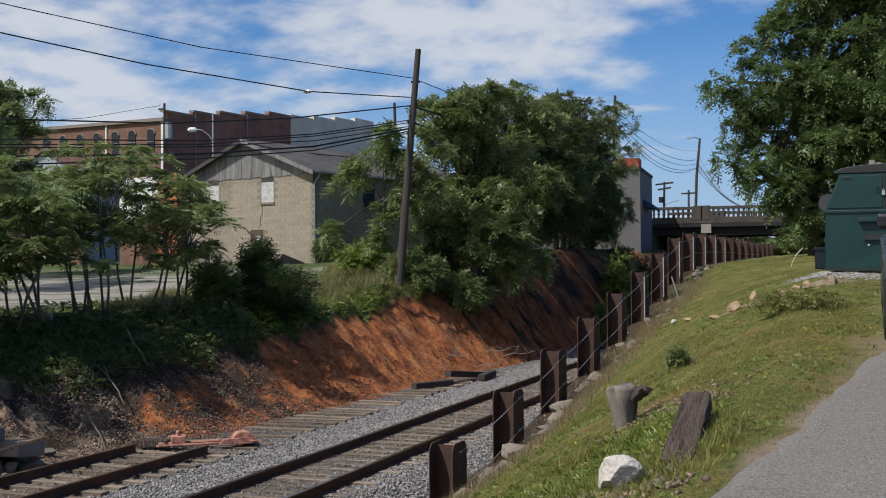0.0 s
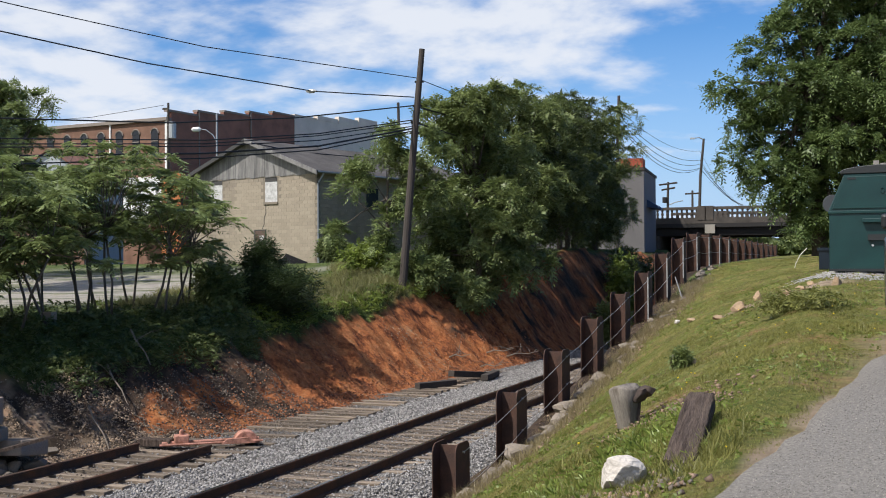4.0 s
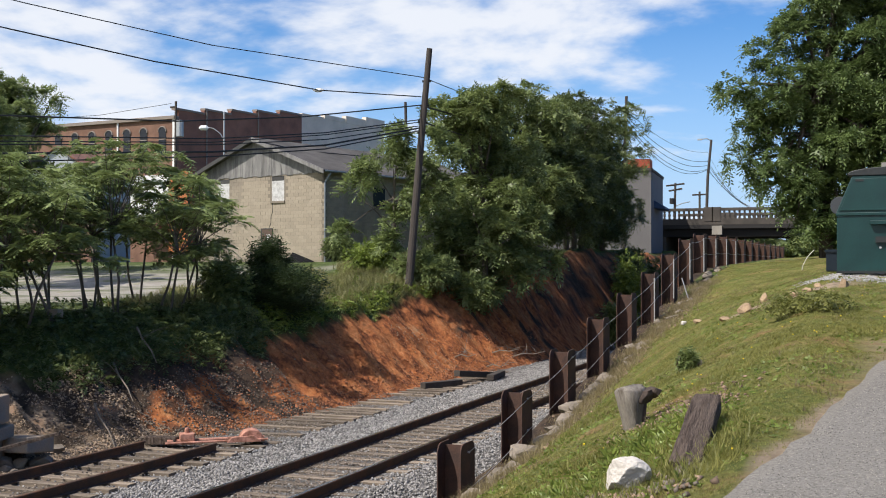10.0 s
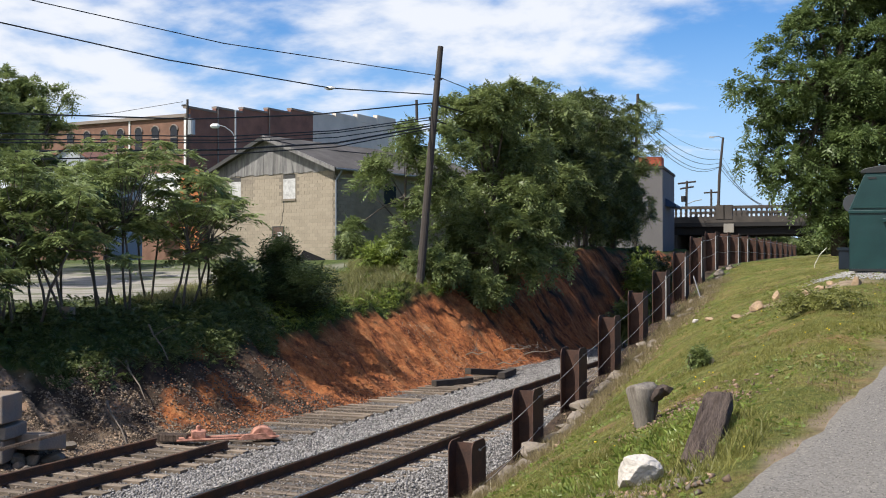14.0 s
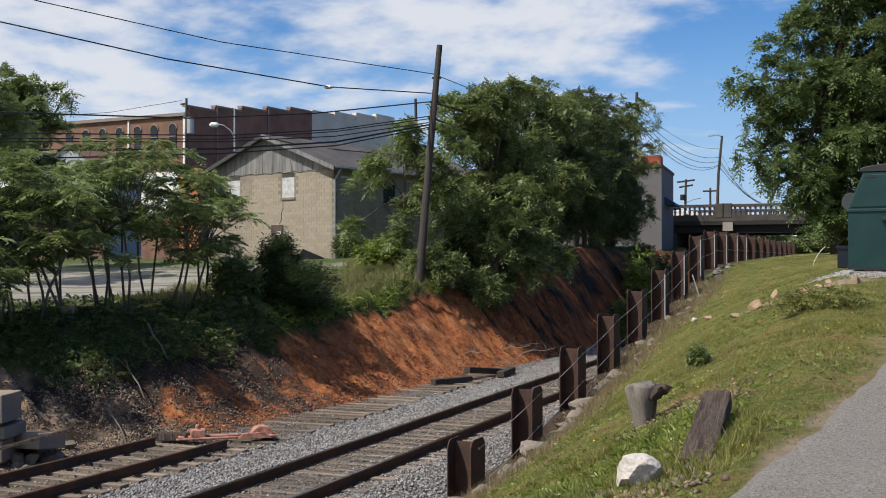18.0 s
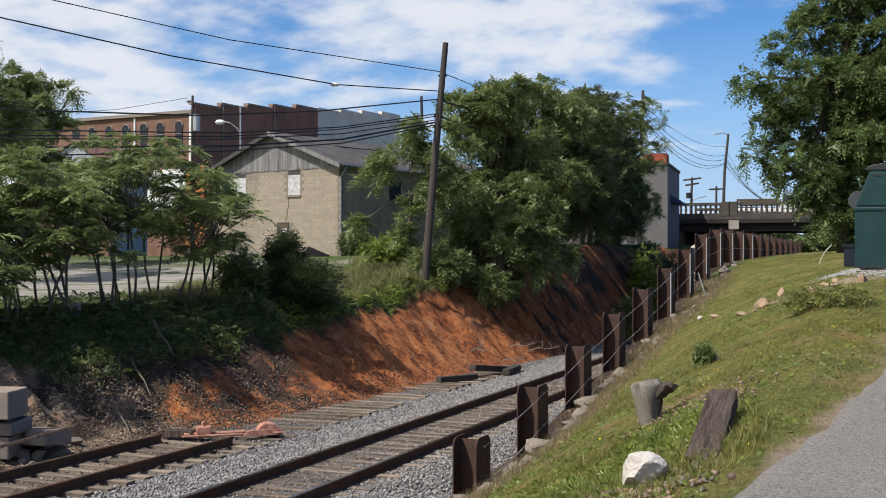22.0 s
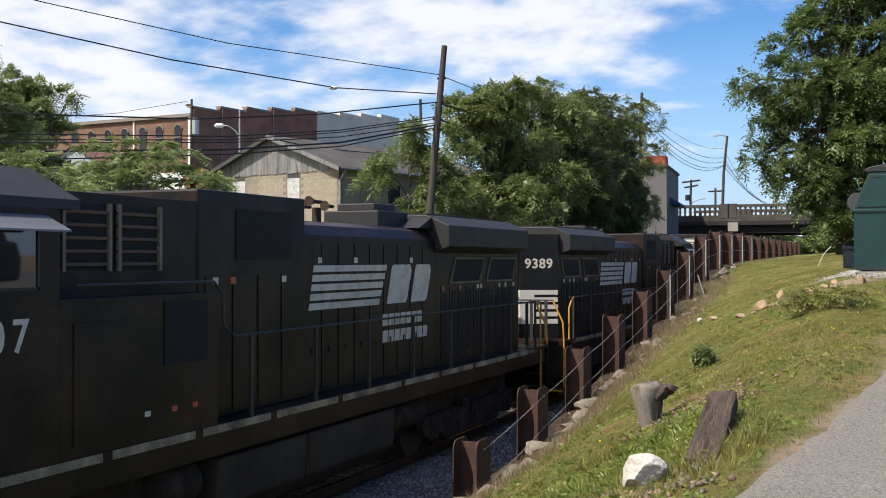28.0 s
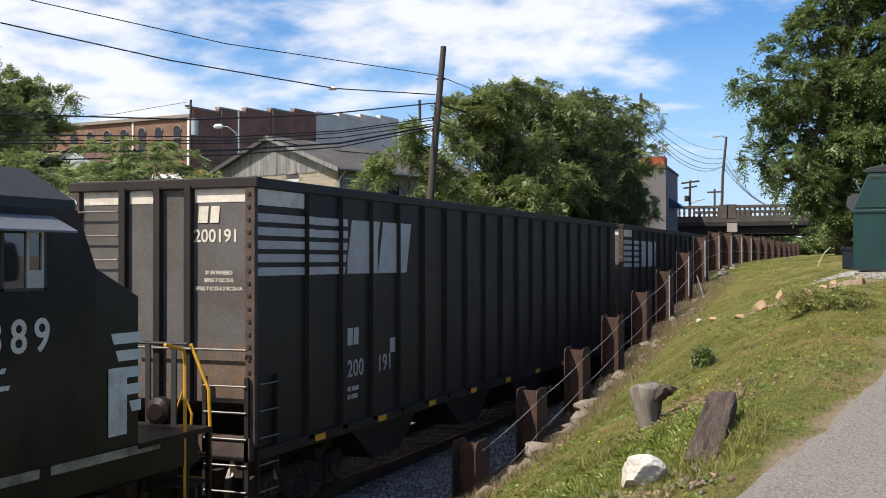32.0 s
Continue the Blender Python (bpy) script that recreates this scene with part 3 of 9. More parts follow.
def build_rails():
    rust = mat("rusty rail", (0.075, 0.045, 0.030), 0.75, metal=0.35, var=0.35, scale=5, fine=80, bump=0.25, second=(0.13, 0.06, 0.03), second_scale=3)
    shiny = mat("polished rail head", (0.42, 0.41, 0.40), 0.22, metal=1.0, var=0.12, scale=2, fine=40, bump=0.03, stretch=(8, 0.3, 8))
    wood = mat("weathered sleeper", (0.25, 0.195, 0.14), 0.92, var=0.45, scale=2.5, fine=24, bump=0.7, bump_dist=0.012, stretch=(0.5, 5, 5), object_random=0.4, second=(0.09, 0.066, 0.048), second_scale=1.6)
    tie = Shape().box(-1.28, -0.115, -0.34, 1.28, 0.115, -0.168).mesh("sleeper", wood)
    plate = Shape().box(-0.10, -0.09, -0.172, 0.10, 0.09, -0.160).mesh("tie_plate", rust)
    for name, cx, y0, y1, label in (("main_track", TRACK_X, -12.0, 200.0, "main railway track of rusty rails on wooden sleepers"),
                                    ("siding_track", SIDING_X, -12.0, 19.3, "cut-off siding with rusty rails on decayed sleepers")):
        track = thing(name, pose(cx, 0, 0), label, "railway track", kind="structure")
        for side in (-1, 1):
            end = y1 if name == "main_track" else (19.3 if side > 0 else 19.0)
            p = rail_profile()
            rail = part("rail", Shape().prism([(q[0] + side * 0.755, q[1]) for q in p], "y", y0, end), rust, track)
            if name == "main_track":
                part("rail_head", Shape().box(side * 0.755 - 0.026, y0, -0.001, side * 0.755 + 0.026, y1, 0.003), shiny, rail, "bright worn running surface")
        rng = random.Random(7 if name == "main_track" else 9)
        y = 6.0
        stop = 62.0 if name == "main_track" else 36.0
        while y < stop:
            siding = name != "main_track"
            gone = siding and y > 19.5 and rng.random() < 0.2
            if not gone:
                dz = rng.uniform(-0.012, 0.008) - ((0.03 if y > 19.4 else 0.0) if siding else 0)
                part("sleeper", tie, wood, track, at=pose(rng.uniform(-0.05, 0.05), y, dz + (0.02 if siding and y > 20 else 0), 0, rng.uniform(-0.6, 0.6), rng.uniform(-1.2, 1.2) * (4 if siding and y > 20 else 1)))
                if not siding and y < 34:
                    for side in (-1, 1):
                        part("tie_plate", plate, rust, track, at=pose(side * 0.755, y, 0.0))
            y += 0.53 + rng.uniform(-0.02, 0.02)


build_rails()


def build_bank_debris():
    """Clods, stones and dead branches on the clay."""
    rng = np.random.default_rng(44)
    clod = mat("clay clod", (0.30, 0.12, 0.055), 0.95, var=0.4, scale=5, fine=40, bump=0.6, island=0.6)
    dark = mat("dark rubble", (0.135, 0.105, 0.080), 0.95, var=0.4, scale=5, fine=40, bump=0.6, island=0.6)
    n = 7000
    y = rng.uniform(21, 44, n)
    s = rng.random(n) ** 1.6 * 0.8
    x = np.interp(y, TOE_Y, TOE_X) - s * np.interp(y, RUN_Y, RUN_X)
    scatter_stones("clay_clod", x, y, ground_z(x, y) + 0.01, rng.uniform(0.010, 0.045, n) * (1.2 - s), clod, "broken red clay clods on the cutting", rng)
    n = 9000
    y = rng.uniform(13.5, 26, n)
    s = rng.random(n) * 0.6 - 0.08
    x = np.interp(y, TOE_Y, TOE_X) - s * np.interp(y, RUN_Y, RUN_X)
    scatter_stones("bank_rubble", x, y, ground_z(x, y) + 0.01, rng.uniform(0.010, 0.036, n), dark, "dark stony rubble at the foot of the bank", rng)
    tan = mat("tan bank stones", (0.27, 0.195, 0.130), 0.95, var=0.4, scale=5, fine=40, bump=0.6, island=0.55)
    n = 13000
    y = rng.uniform(14.0, 20.8, n)
    s = rng.random(n) * 0.66 - 0.05
    x = np.interp(y, TOE_Y, TOE_X) - s * np.interp(y, RUN_Y, RUN_X)
    ok = fbm(x * 0.9, y * 0.9, 83) > 0.40
    x, y = x[ok], y[ok]
    scatter_stones("gravel_slope", x, y, ground_z(x, y) + 0.01, rng.uniform(0.010, 0.036, len(x)), tan, "tan and grey stones sliding down the bank by the siding", rng)
    n = 2600
    y = rng.uniform(27, 38, n)
    s = rng.random(n) ** 1.2 * 0.7
    x = np.interp(y, TOE_Y, TOE_X) - s * np.interp(y, RUN_Y, RUN_X)
    ok = fbm(x * 0.6, y * 0.6, 85) > 0.52
    x, y = x[ok], y[ok]
    scatter_stones("clay_stones", x, y, ground_z(x, y) + 0.008, rng.uniform(0.010, 0.030, len(x)), tan, "pale stones weathering out of the red clay", rng)
    twig = mat("dead branch bark", (0.16, 0.13, 0.10), 0.9, var=0.3, scale=8, fine=30)
    for k, (bx, by) in enumerate(((-13.1, 37.5), (-13.4, 39.0), (-13.0, 40.2), (-13.8, 36.2), (-15.6, 19.6), (-16.2, 21.0), (-16.6, 22.4))):
        base = Vector((bx, by, float(ground_z(bx, by)) + 0.04))
        br = thing("dead_branch", Matrix.Translation(base), "bare dead branch lying on the bank", "branch", "dead branches")
        main = [Vector((0, 0, 0)), Vector((0.35, -0.35 + 0.2 * (k % 3), 0.12)), Vector((0.75, -0.8 + 0.5 * (k % 3), 0.10)), Vector((1.2, -1.2 + 0.7 * (k % 3), 0.22))]
        if k > 3:
            main = [Vector((-0.2, 0.1, 0.35)), Vector((0.1, -0.1, 0.1)), Vector((0.5, -0.3, -0.15)), Vector((0.8, -0.5, -0.42))]
        part("limb", Shape().tube(main, 0.028, 6, 0.010), twig, br)
        for j in range(5 if k < 4 else 1):
            p = main[1].lerp(main[3], j / 5)
            q = p + Vector((rng.normal(0, 0.3), rng.normal(0, 0.4), abs(rng.normal(0, 0.28))))
            part("twig", Shape().tube([p, p.lerp(q, 0.5) + Vector((0, 0, 0.04)), q], 0.011, 5, 0.004), twig, br)


build_bank_debris()

# ---- the fence of steel posts along the slope ----
POST_X = -6.1
POST_Y = [16.02 + 3.045 * i for i in range(21)]
POST_TOP = np.interp(POST_Y, (16, 19.2, 22.3, 25.3, 28.4, 31.4, 34.4, 37.3, 40.3, 43, 46, 75, 90), (.88, 1.37, 1.88, 2.39, 2.88, 3.38, 3.91, 4.41, 4.64, 4.68, 4.71, 4.66, 4.6))


def flange(x0, x1, half, top, bottom, n=7):
    """Upright plate across x0..x1 whose upper corners are rounded."""
    r = 0.15
    out = [(-half, bottom), (half, bottom)]
    out += [(half - r + r * math.cos(a), top - r + r * math.sin(a)) for a in np.linspace(0, math.pi / 2, n)]
    out += [(-half + r + r * math.cos(a), top - r + r * math.sin(a)) for a in np.linspace(math.pi / 2, math.pi, n)]
    return Shape().prism(out, "x", x0, x1)


def build_posts():
    rust = mat("rusted steel post", (0.060, 0.034, 0.026), 0.85, metal=0.15, var=0.35, scale=4, fine=45, bump=0.25, second=(0.105, 0.050, 0.031), second_scale=2.4, object_random=0.12)
    bright = mat("galvanised edge strip", (0.45, 0.44, 0.42), 0.5, metal=0.6, var=0.2, scale=4, fine=30)
    wire = mat("fence cable", (0.38, 0.36, 0.34), 0.5, metal=0.7, var=0.2, scale=6, fine=30, bump=0)
    for i, (y, top) in enumerate(zip(POST_Y, POST_TOP)):
        low = float(land_z(POST_X - 0.4, y)) - 0.5
        post = thing("fence_post", pose(POST_X, y, 0), "rusted steel beam post with rounded flanges beside the track", "post", "fence posts")
        bot = min(low, top - 1.6)
        part("flange", flange(-0.185, -0.167, 0.31, top, bot), rust, post)
        part("flange", flange(0.182, 0.20, 0.31, top, bot), rust, post)
        part("web", Shape().box(-0.167, -0.009, bot, 0.182, 0.009, top - 0.05), rust, post)
        if 4 < i < 12:
            part("edge_strip", Shape().box(0.178, -0.322, top - 1.35, 0.208, -0.311, top - 0.16), bright, post, "pale galvanised strip")
        for k, dz in enumerate((0.10, 0.66)):
            part("cable_clamp", Shape().tube([(0.20, 0, top - dz - 0.05), (0.232, 0, top - dz - 0.05)], 0.018, 8), bright, post)
    for k, dz in enumerate((0.15, 0.71)):
        pts = []
        for i in range(len(POST_Y) - 1):
            for u in (0, 0.25, 0.5, 0.75):
                z = POST_TOP[i] * (1 - u) + POST_TOP[i + 1] * u - dz - 0.05 * 4 * u * (1 - u) * (0.5 + 0.5 * ((i * 7 + k * 3) % 5) / 4)
                pts.append((POST_X + 0.22, POST_Y[i] + 3.045 * u, z))
        tagged(part("fence_cable", Shape().tube(pts, 0.0065, 5), wire), "slack steel cable strung from post to post", "cable", "fence cables")


build_posts()


def rock_mesh(name, size, seed, material, cuts_n=16, near=0.48, blocky=True, fine=3):
    """An angular lump: a subdivided cube pulled by planes."""
    bm = bmesh.new()
    bmesh.ops.create_icosphere(bm, subdivisions=fine, radius=1.0)
    for v in bm.verts:
        if blocky:
            v.co = Vector([max(-0.74, min(0.74, c)) for c in v.co]) * 1.2
    rng = random.Random(seed)
    cuts = [(Vector((rng.gauss(0, 1), rng.gauss(0, 1), rng.gauss(0, 0.8))).normalized(), rng.uniform(near, near + 0.32)) for _ in range(cuts_n)]
    for v in bm.verts:
        for nrm, d in cuts:
            over = v.co.dot(nrm) - d
            if over > 0:
                v.co -= nrm * over
        v.co *= 1 + 0.06 * (noise.noise(v.co * 3 + Vector((seed, 0, 0)))) + 0.035 * noise.noise(v.co * 8 + Vector((0, seed, 0)))
        v.co = Vector((v.co.x * size[0], v.co.y * size[1], v.co.z * size[2]))
    me = bpy.data.meshes.new(name)
    bm.to_mesh(me); bm.free()
    me.materials.append(material)
    return me


def on_land(x, y, dz=0.0):
    return (x, y, float(ground_z(x, y)) + dz)


def build_slope_things():
    pale = mat("pale limestone", (0.53, 0.48, 0.42), 0.9, var=0.18, scale=6, fine=50, bump=0.4, second=(0.42, 0.38, 0.34), second_scale=5, second_at=0.62)
    sand = mat("sandstone rubble", (0.31, 0.215, 0.13), 0.9, var=0.4, scale=6, fine=40, bump=0.5, object_random=0.2)
    grey = mat("grey wall stone", (0.20, 0.165, 0.128), 0.92, var=0.3, scale=5, fine=40, bump=0.6, object_random=0.25)
    bark = mat("weathered stump wood", (0.26, 0.225, 0.185), 0.9, var=0.4, scale=3, fine=30, bump=0.8, bump_dist=0.015, stretch=(6, 6, 0.8), second=(0.10, 0.08, 0.06), second_scale=2)
    timberm = mat("weathered timber", (0.150, 0.112, 0.088), 0.95, var=0.6, scale=3.0, fine=26, bump=1.0, bump_dist=0.04, stretch=(6, 6, 0.6), second=(0.050, 0.034, 0.027), second_scale=3.5, second_at=0.56, spec=0.2)
    tagged(part("boulder", rock_mesh("boulder", (0.20, 0.18, 0.165), 41, pale, 9, 0.50, False, 5), pale, at=Matrix.Translation(on_land(-1.70, 7.80, 0.10))), "angular white limestone rock in the grass", "rock")
    # stump, leaning, with a split piece at its side
    stump = thing("tree_stump", pose(-2.38, 11.35, float(ground_z(-2.38, 11.35)) - 0.05, 0, -6, 20), "short grey sawn tree stump with a dark rotten side", "stump")
    n = 18
    st = Shape()
    for k, (h, r) in enumerate(((0, 0.105), (0.1, 0.108), (0.3, 0.135), (0.425, 0.155), (0.45, 0.135))):
        st.v += [((r * (1 + 0.10 * math.sin(3 * a + 1) + 0.05 * math.sin(7 * a))) * math.cos(a), (r * (1 + 0.10 * math.sin(3 * a + 1))) * math.sin(a), h + 0.02 * math.sin(2 * a)) for a in np.linspace(0, 2 * math.pi, n, endpoint=False)]
    st.f = [(i * n + j, i * n + (j + 1) % n, (i + 1) * n + (j + 1) % n, (i + 1) * n + j) for i in range(4) for j in range(n)] + [tuple(range(4 * n, 5 * n))]
    part("trunk", st, bark, stump, smooth=True)
    rot = mat("rotten wood", (0.060, 0.042, 0.032), 0.95, var=0.5, scale=8, fine=40, bump=0.8)
    for x, y, z, size, sd in ((0.15, 0.0, 0.365, (0.15, 0.14, 0.10), 5), (0.25, 0.02, 0.375, (0.10, 0.11, 0.085), 8), (0.10, 0.0, 0.18, (0.075, 0.09, 0.17), 11)):
        part("split_piece", rock_mesh("split_piece", size, sd, rot), rot, stump, "dark rotten side", at=pose(x, y, z, 0, 8, 0))
    small = thing("tree_stump", pose(-2.46, 15.2, float(ground_z(-2.46, 15.2)) - 0.03), "low rotten stump split open in the grass", "stump")
    for x, y, z, size, sd in ((-0.10, 0.0, 0.12, (0.055, 0.06, 0.17), 21), (0.05, 0.03, 0.07, (0.09, 0.08, 0.10), 22), (0.15, 0.0, 0.09, (0.05, 0.06, 0.13), 23)):
        part("split_piece", rock_mesh("split_piece", size, sd, bark), bark, small, at=pose(x, y, z, 0, 14 * x / 0.15, 0))
    # timber
    a, b = Vector((-1.34, 8.12, 2.10)), Vector((-1.37, 9.5, 2.46))
    d = (b - a)
    m = Matrix.Translation(a) @ d.to_track_quat("Z", "X").to_matrix().to_4x4()
    tb = Shape()
    L = d.length
    per = [(-1 + 2 * k / 9, -1) for k in range(9)] + [(1, -1 + 2 * k / 9) for k in range(9)] + [(1 - 2 * k / 9, 1) for k in range(9)] + [(-1, 1 - 2 * k / 9) for k in range(9)]
    cut = [0.018 * abs(math.sin(k * 12.9898) * 43758.5453 % 1.0) ** 3 for k in range(36)]
    rows = 26
    for i in range(rows):
        u = i / (rows - 1)
        for k, (px, py) in enumerate(per):
            rnd = 0.94 if k % 9 == 0 else 1.0
            w = 1 - cut[k] * 9 * max(0.0, math.sin(u * 7 + k * 1.7)) - 0.07 * noise.noise(Vector((px * 2, py * 2, u * 9))) - (0.10 * (u - 0.93) / 0.07 if u > 0.93 else 0)
            tb.v.append((px * 0.086 * w * rnd * (1 - 0.22 * u), py * 0.115 * w * rnd, u * L + 0.02 * noise.noise(Vector((px * 3, py * 3, 5))) * (i in (0, rows - 1))))
    tb.f = [(36 * i + q, 36 * i + (q + 1) % 36, 36 * i + 36 + (q + 1) % 36, 36 * i + 36 + q) for i in range(rows - 1) for q in range(36)] + [tuple(reversed(range(36))), tuple(range(36 * (rows - 1), 36 * rows))]
    tagged(part("old_timber", tb, timberm, at=m), "old weathered sleeper timber lying on the slope", "timber")
    # stones of the fallen wall, along the foot of the posts
    rng = random.Random(3)
    shapes = [rock_mesh("wall_stone", (0.20, 0.16, 0.10), 30 + k, grey) for k in range(6)]
    for i in range(84):
        y = 13.6 + i * 0.34 + rng.uniform(-0.2, 0.2)
        x = -5.48 + rng.uniform(-0.32, 0.28)
        s = rng.uniform(0.6, 1.9) * (1.15 if y < 24 else 0.75)
        ob = part("wall_stone", shapes[i % 6], grey, at=Matrix.Translation(on_land(x, y, 0.005 * s)) @ pose(0, 0, 0, rng.uniform(-24, 24), rng.uniform(-14, 14), rng.uniform(0, 360)) @ Matrix.Scale(s, 4))
        tagged(ob, "rough grey stone from a fallen wall beside the posts", "stone", "wall stones")
    # pale rubble on the slope and at the gravel pad
    for x, y, sx, sy, sz, sd, mm in ((-2.22, 23.2, .17, .14, .14, 51, sand), (-2.55, 22.8, .30, .2, .10, 52, sand), (-2.9, 22.6, .22, .15, .07, 53, sand), (-0.72, 22.0, .19, .16, .11, 54, sand),
                                     (-1.65, 22.6, .22, .18, .08, 55, sand), (-1.35, 22.3, .3, .2, .06, 56, sand), (-3.9, 25.6, .2, .14, .05, 57, sand), (-4.4, 26.6, .17, .12, .06, 58, pale), (-1.2, 22.9, .16, .14, .05, 59, sand)):
        tagged(part("rubble_stone", rock_mesh("rubble_stone", (sx * 0.66, sy * 0.72, sz * 1.25), sd, mm, 11, 0.40, False), mm, at=Matrix.Translation(on_land(x, y, sz * 0.45))), "pale broken stone lying in the grass", "stone", "rubble stones")
    # small stones round the boulder
    r = np.random.default_rng(8)
    k = 260
    x = -1.66 + r.normal(0, 0.20, k); y = 7.75 + r.normal(0, 0.35, k)
    scatter_stones("pebble", x, y, ground_z(x, y) + 0.012, r.uniform(0.012, 0.045, k), grey, "small grey stones scattered round the rock", r)
    brown = mat("brown rubble", (0.20, 0.135, 0.090), 0.95, var=0.4, scale=5, fine=40, bump=0.6, island=0.6)
    k = 5200
    y = 12.5 + 22 * r.random(k) ** 1.2; x = -5.45 + r.normal(0, 0.25, k)
    scatter_stones("post_rubble", x, y, ground_z(x, y) + 0.01, r.uniform(0.012, 0.05, k) * r.uniform(0.5, 1.3, k), brown, "brown broken stone and earth along the posts", r)
    k = 240
    x = -1.85 + r.normal(0, 0.30, k); y = 7.55 + r.normal(0, 0.22, k)
    scatter_stones("rock_rubble", x, y, ground_z(x, y) + 0.012, r.uniform(0.012, 0.05, k), brown, "reddish brown rubble in front of the white rock", r)
    k = 420
    x = -1.85 + r.normal(0, 0.32, k); y = 11.1 + r.normal(0, 0.45, k)
    scatter_stones("rotten_wood_chips", x, y, ground_z(x, y) + 0.008, r.uniform(0.010, 0.035, k), brown, "rotten wood chips and red earth beside the stump", r)
    # gravel pad under the container
    white = mat("white gravel", (0.37, 0.355, 0.34), 0.9, var=0.2, scale=6, fine=40, bump=0.5, island=0.25)
    k = 14000
    x = r.uniform(-2.0, 1.8, k); y = r.uniform(22.8, 27.5, k)
    keep = ((x - 0.05) / 1.65) ** 2 + ((y - 25.2) / 2.1) ** 2 + r.normal(0, 0.22, k) < 1
    x, y = x[keep], y[keep]
    scatter_stones("gravel_pad", x, y, ground_z(x, y) + 0.012, r.uniform(0.010, 0.024, len(x)), white, "pad of white crushed stone under the waste container", r)
    # bent white pipe in the grass
    pipe = mat("white plastic pipe", (0.58, 0.54, 0.44), 0.5, var=0.1)
    p0 = Vector(on_land(-2.36, 35.0))
    tagged(part("pipe", Shape().tube([p0 + Vector((0.05, 0, -0.1)), p0 + Vector((0.1, 0, 0.15)), p0 + Vector((0.22, 0.05, 0.4)), p0 + Vector((0.42, 0.1, 0.62))], 0.012, 8), pipe), "bent white plastic pipe standing in the grass", "pipe")
    p1 = Vector(on_land(-5.55, 33.6))
    tagged(part("leaning_rod", Shape().tube([p1 + Vector((0.25, -0.2, -0.1)), p1 + Vector((-0.05, 0, 0.75))], 0.02, 6), mat("fence cable", (.4, .4, .4))), "thin grey steel rod leaning by the posts", "rod")


build_slope_things()


def build_container():
    """Front-loading waste container with a lid and side pockets."""
    green = mat("green painted steel", (0.004, 0.032, 0.031), 0.42, var=0.25, scale=3, fine=40, bump=0.08, second=(0.005, 0.040, 0.037), second_scale=2.0)
    darkl = mat("black plastic lid", (0.02, 0.022, 0.022), 0.5, var=0.2, scale=4)
    m = pose(-0.90, 24.2, float(ground_z(-0.4, 25.0)) + 0.07, 0, 0, -1)
    c = thing("waste_container", m, "dark green steel waste container on a white gravel pad", "waste container")
    W = 2.3
    outline = [(0, 0.0), (W, 0.0), (W, 1.26), (W - 0.30, 1.98), (0.30, 1.98), (0, 1.26)]
    part("body", Shape().prism(outline, "y", 0, 1.75), green, c, bevel=0.02)
    part("seam_rib", Shape().box(-0.015, -0.03, 1.17, W + 0.015, 0.0, 1.23), green, c, bevel=0.008)
    part("bottom_rib", Shape().box(-0.01, -0.02, 0.0, W + 0.01, 0.0, 0.05), darkl, c)
    for x0, x1 in ((0.06, 1.10), (1.16, 2.24)):
        out = [(x0 if x0 > 1 else 0.06, 1.27), (x1 if x1 < 2 else 2.24, 1.27), (x1 if x1 < 2 else 1.98, 1.92), (x0 if x0 > 1 else 0.32, 1.92)]
        door = part("door", Shape().prism(out, "y", -0.022, 0.0), green, c, bevel=0.006)
        part("hinge", Shape().box(0.36 if x0 < 1 else 1.80, -0.034, 1.86, 0.52 if x0 < 1 else 1.94, -0.022, 1.90), darkl, door)
    part("door_gap", Shape().box(1.105, -0.012, 1.24, 1.155, -0.001, 1.93), darkl, c)
    part("padlock", Shape().box(1.09, -0.06, 1.52, 1.15, -0.024, 1.60).tube([(1.10, -0.04, 1.60), (1.12, -0.04, 1.65), (1.14, -0.04, 1.60)], 0.008, 6), mat("bright steel lock", (0.60, 0.60, 0.58), 0.35, metal=0.7, var=0.1), c, "bright steel padlock")
    part("latch_ring", Shape().tube([(1.02 + 0.035 * math.cos(q), -0.03, 1.62 + 0.055 * math.sin(q)) for q in np.linspace(0, 6.283, 13)], 0.008, 6), green, c)
    lid = [(0.22, 1.98), (W - 0.22, 1.98), (W - 0.22, 2.02)] + [(W / 2 + (W / 2 - 0.22) * math.cos(q), 2.02 + 0.13 * math.sin(q)) for q in np.linspace(0, math.pi, 13)[1:-1]] + [(0.22, 2.02)]
    part("lid", Shape().prism(lid, "y", -0.02, 1.77), darkl, c, "dull curved plastic lid", bevel=0.01)
    part("fork_pocket", Shape().box(0.64, -0.12, 0.98, W - 0.3, 0.0, 1.06), green, c, bevel=0.01)
    # no opening here: dark bar paints in the parked car's mirror and shadow
    part("fork_slot", Shape().box(0.74, -0.075, 0.62, W - 0.4, -0.005, 0.74), darkl, c, "dark bar painting in a car mirror and its shadow")
    part("drain_plug", Shape().tube([(0.83, -0.02, 0.52), (0.83, 0.0, 0.52)], 0.025, 10), mat("bright steel lock", (0.6, 0.6, 0.6)), c)
    for x in (0.15, W - 0.30):
        part("skid", Shape().box(x, 0.05, -0.07, x + 0.15, 1.7, 0.0), green, c)
    # what stands behind it: post with a round plate
    g2 = mat("grey painted board", (0.045, 0.05, 0.055), 0.6, var=0.2)
    q = thing("round_plate", pose(-0.93, 27.0, float(ground_z(-1.0, 27.0))), "grey round plate on a short steel post", "sign")
    part("post", Shape().tube([(0, 0, 0), (0, 0, 1.75)], 0.03, 8), g2, q)
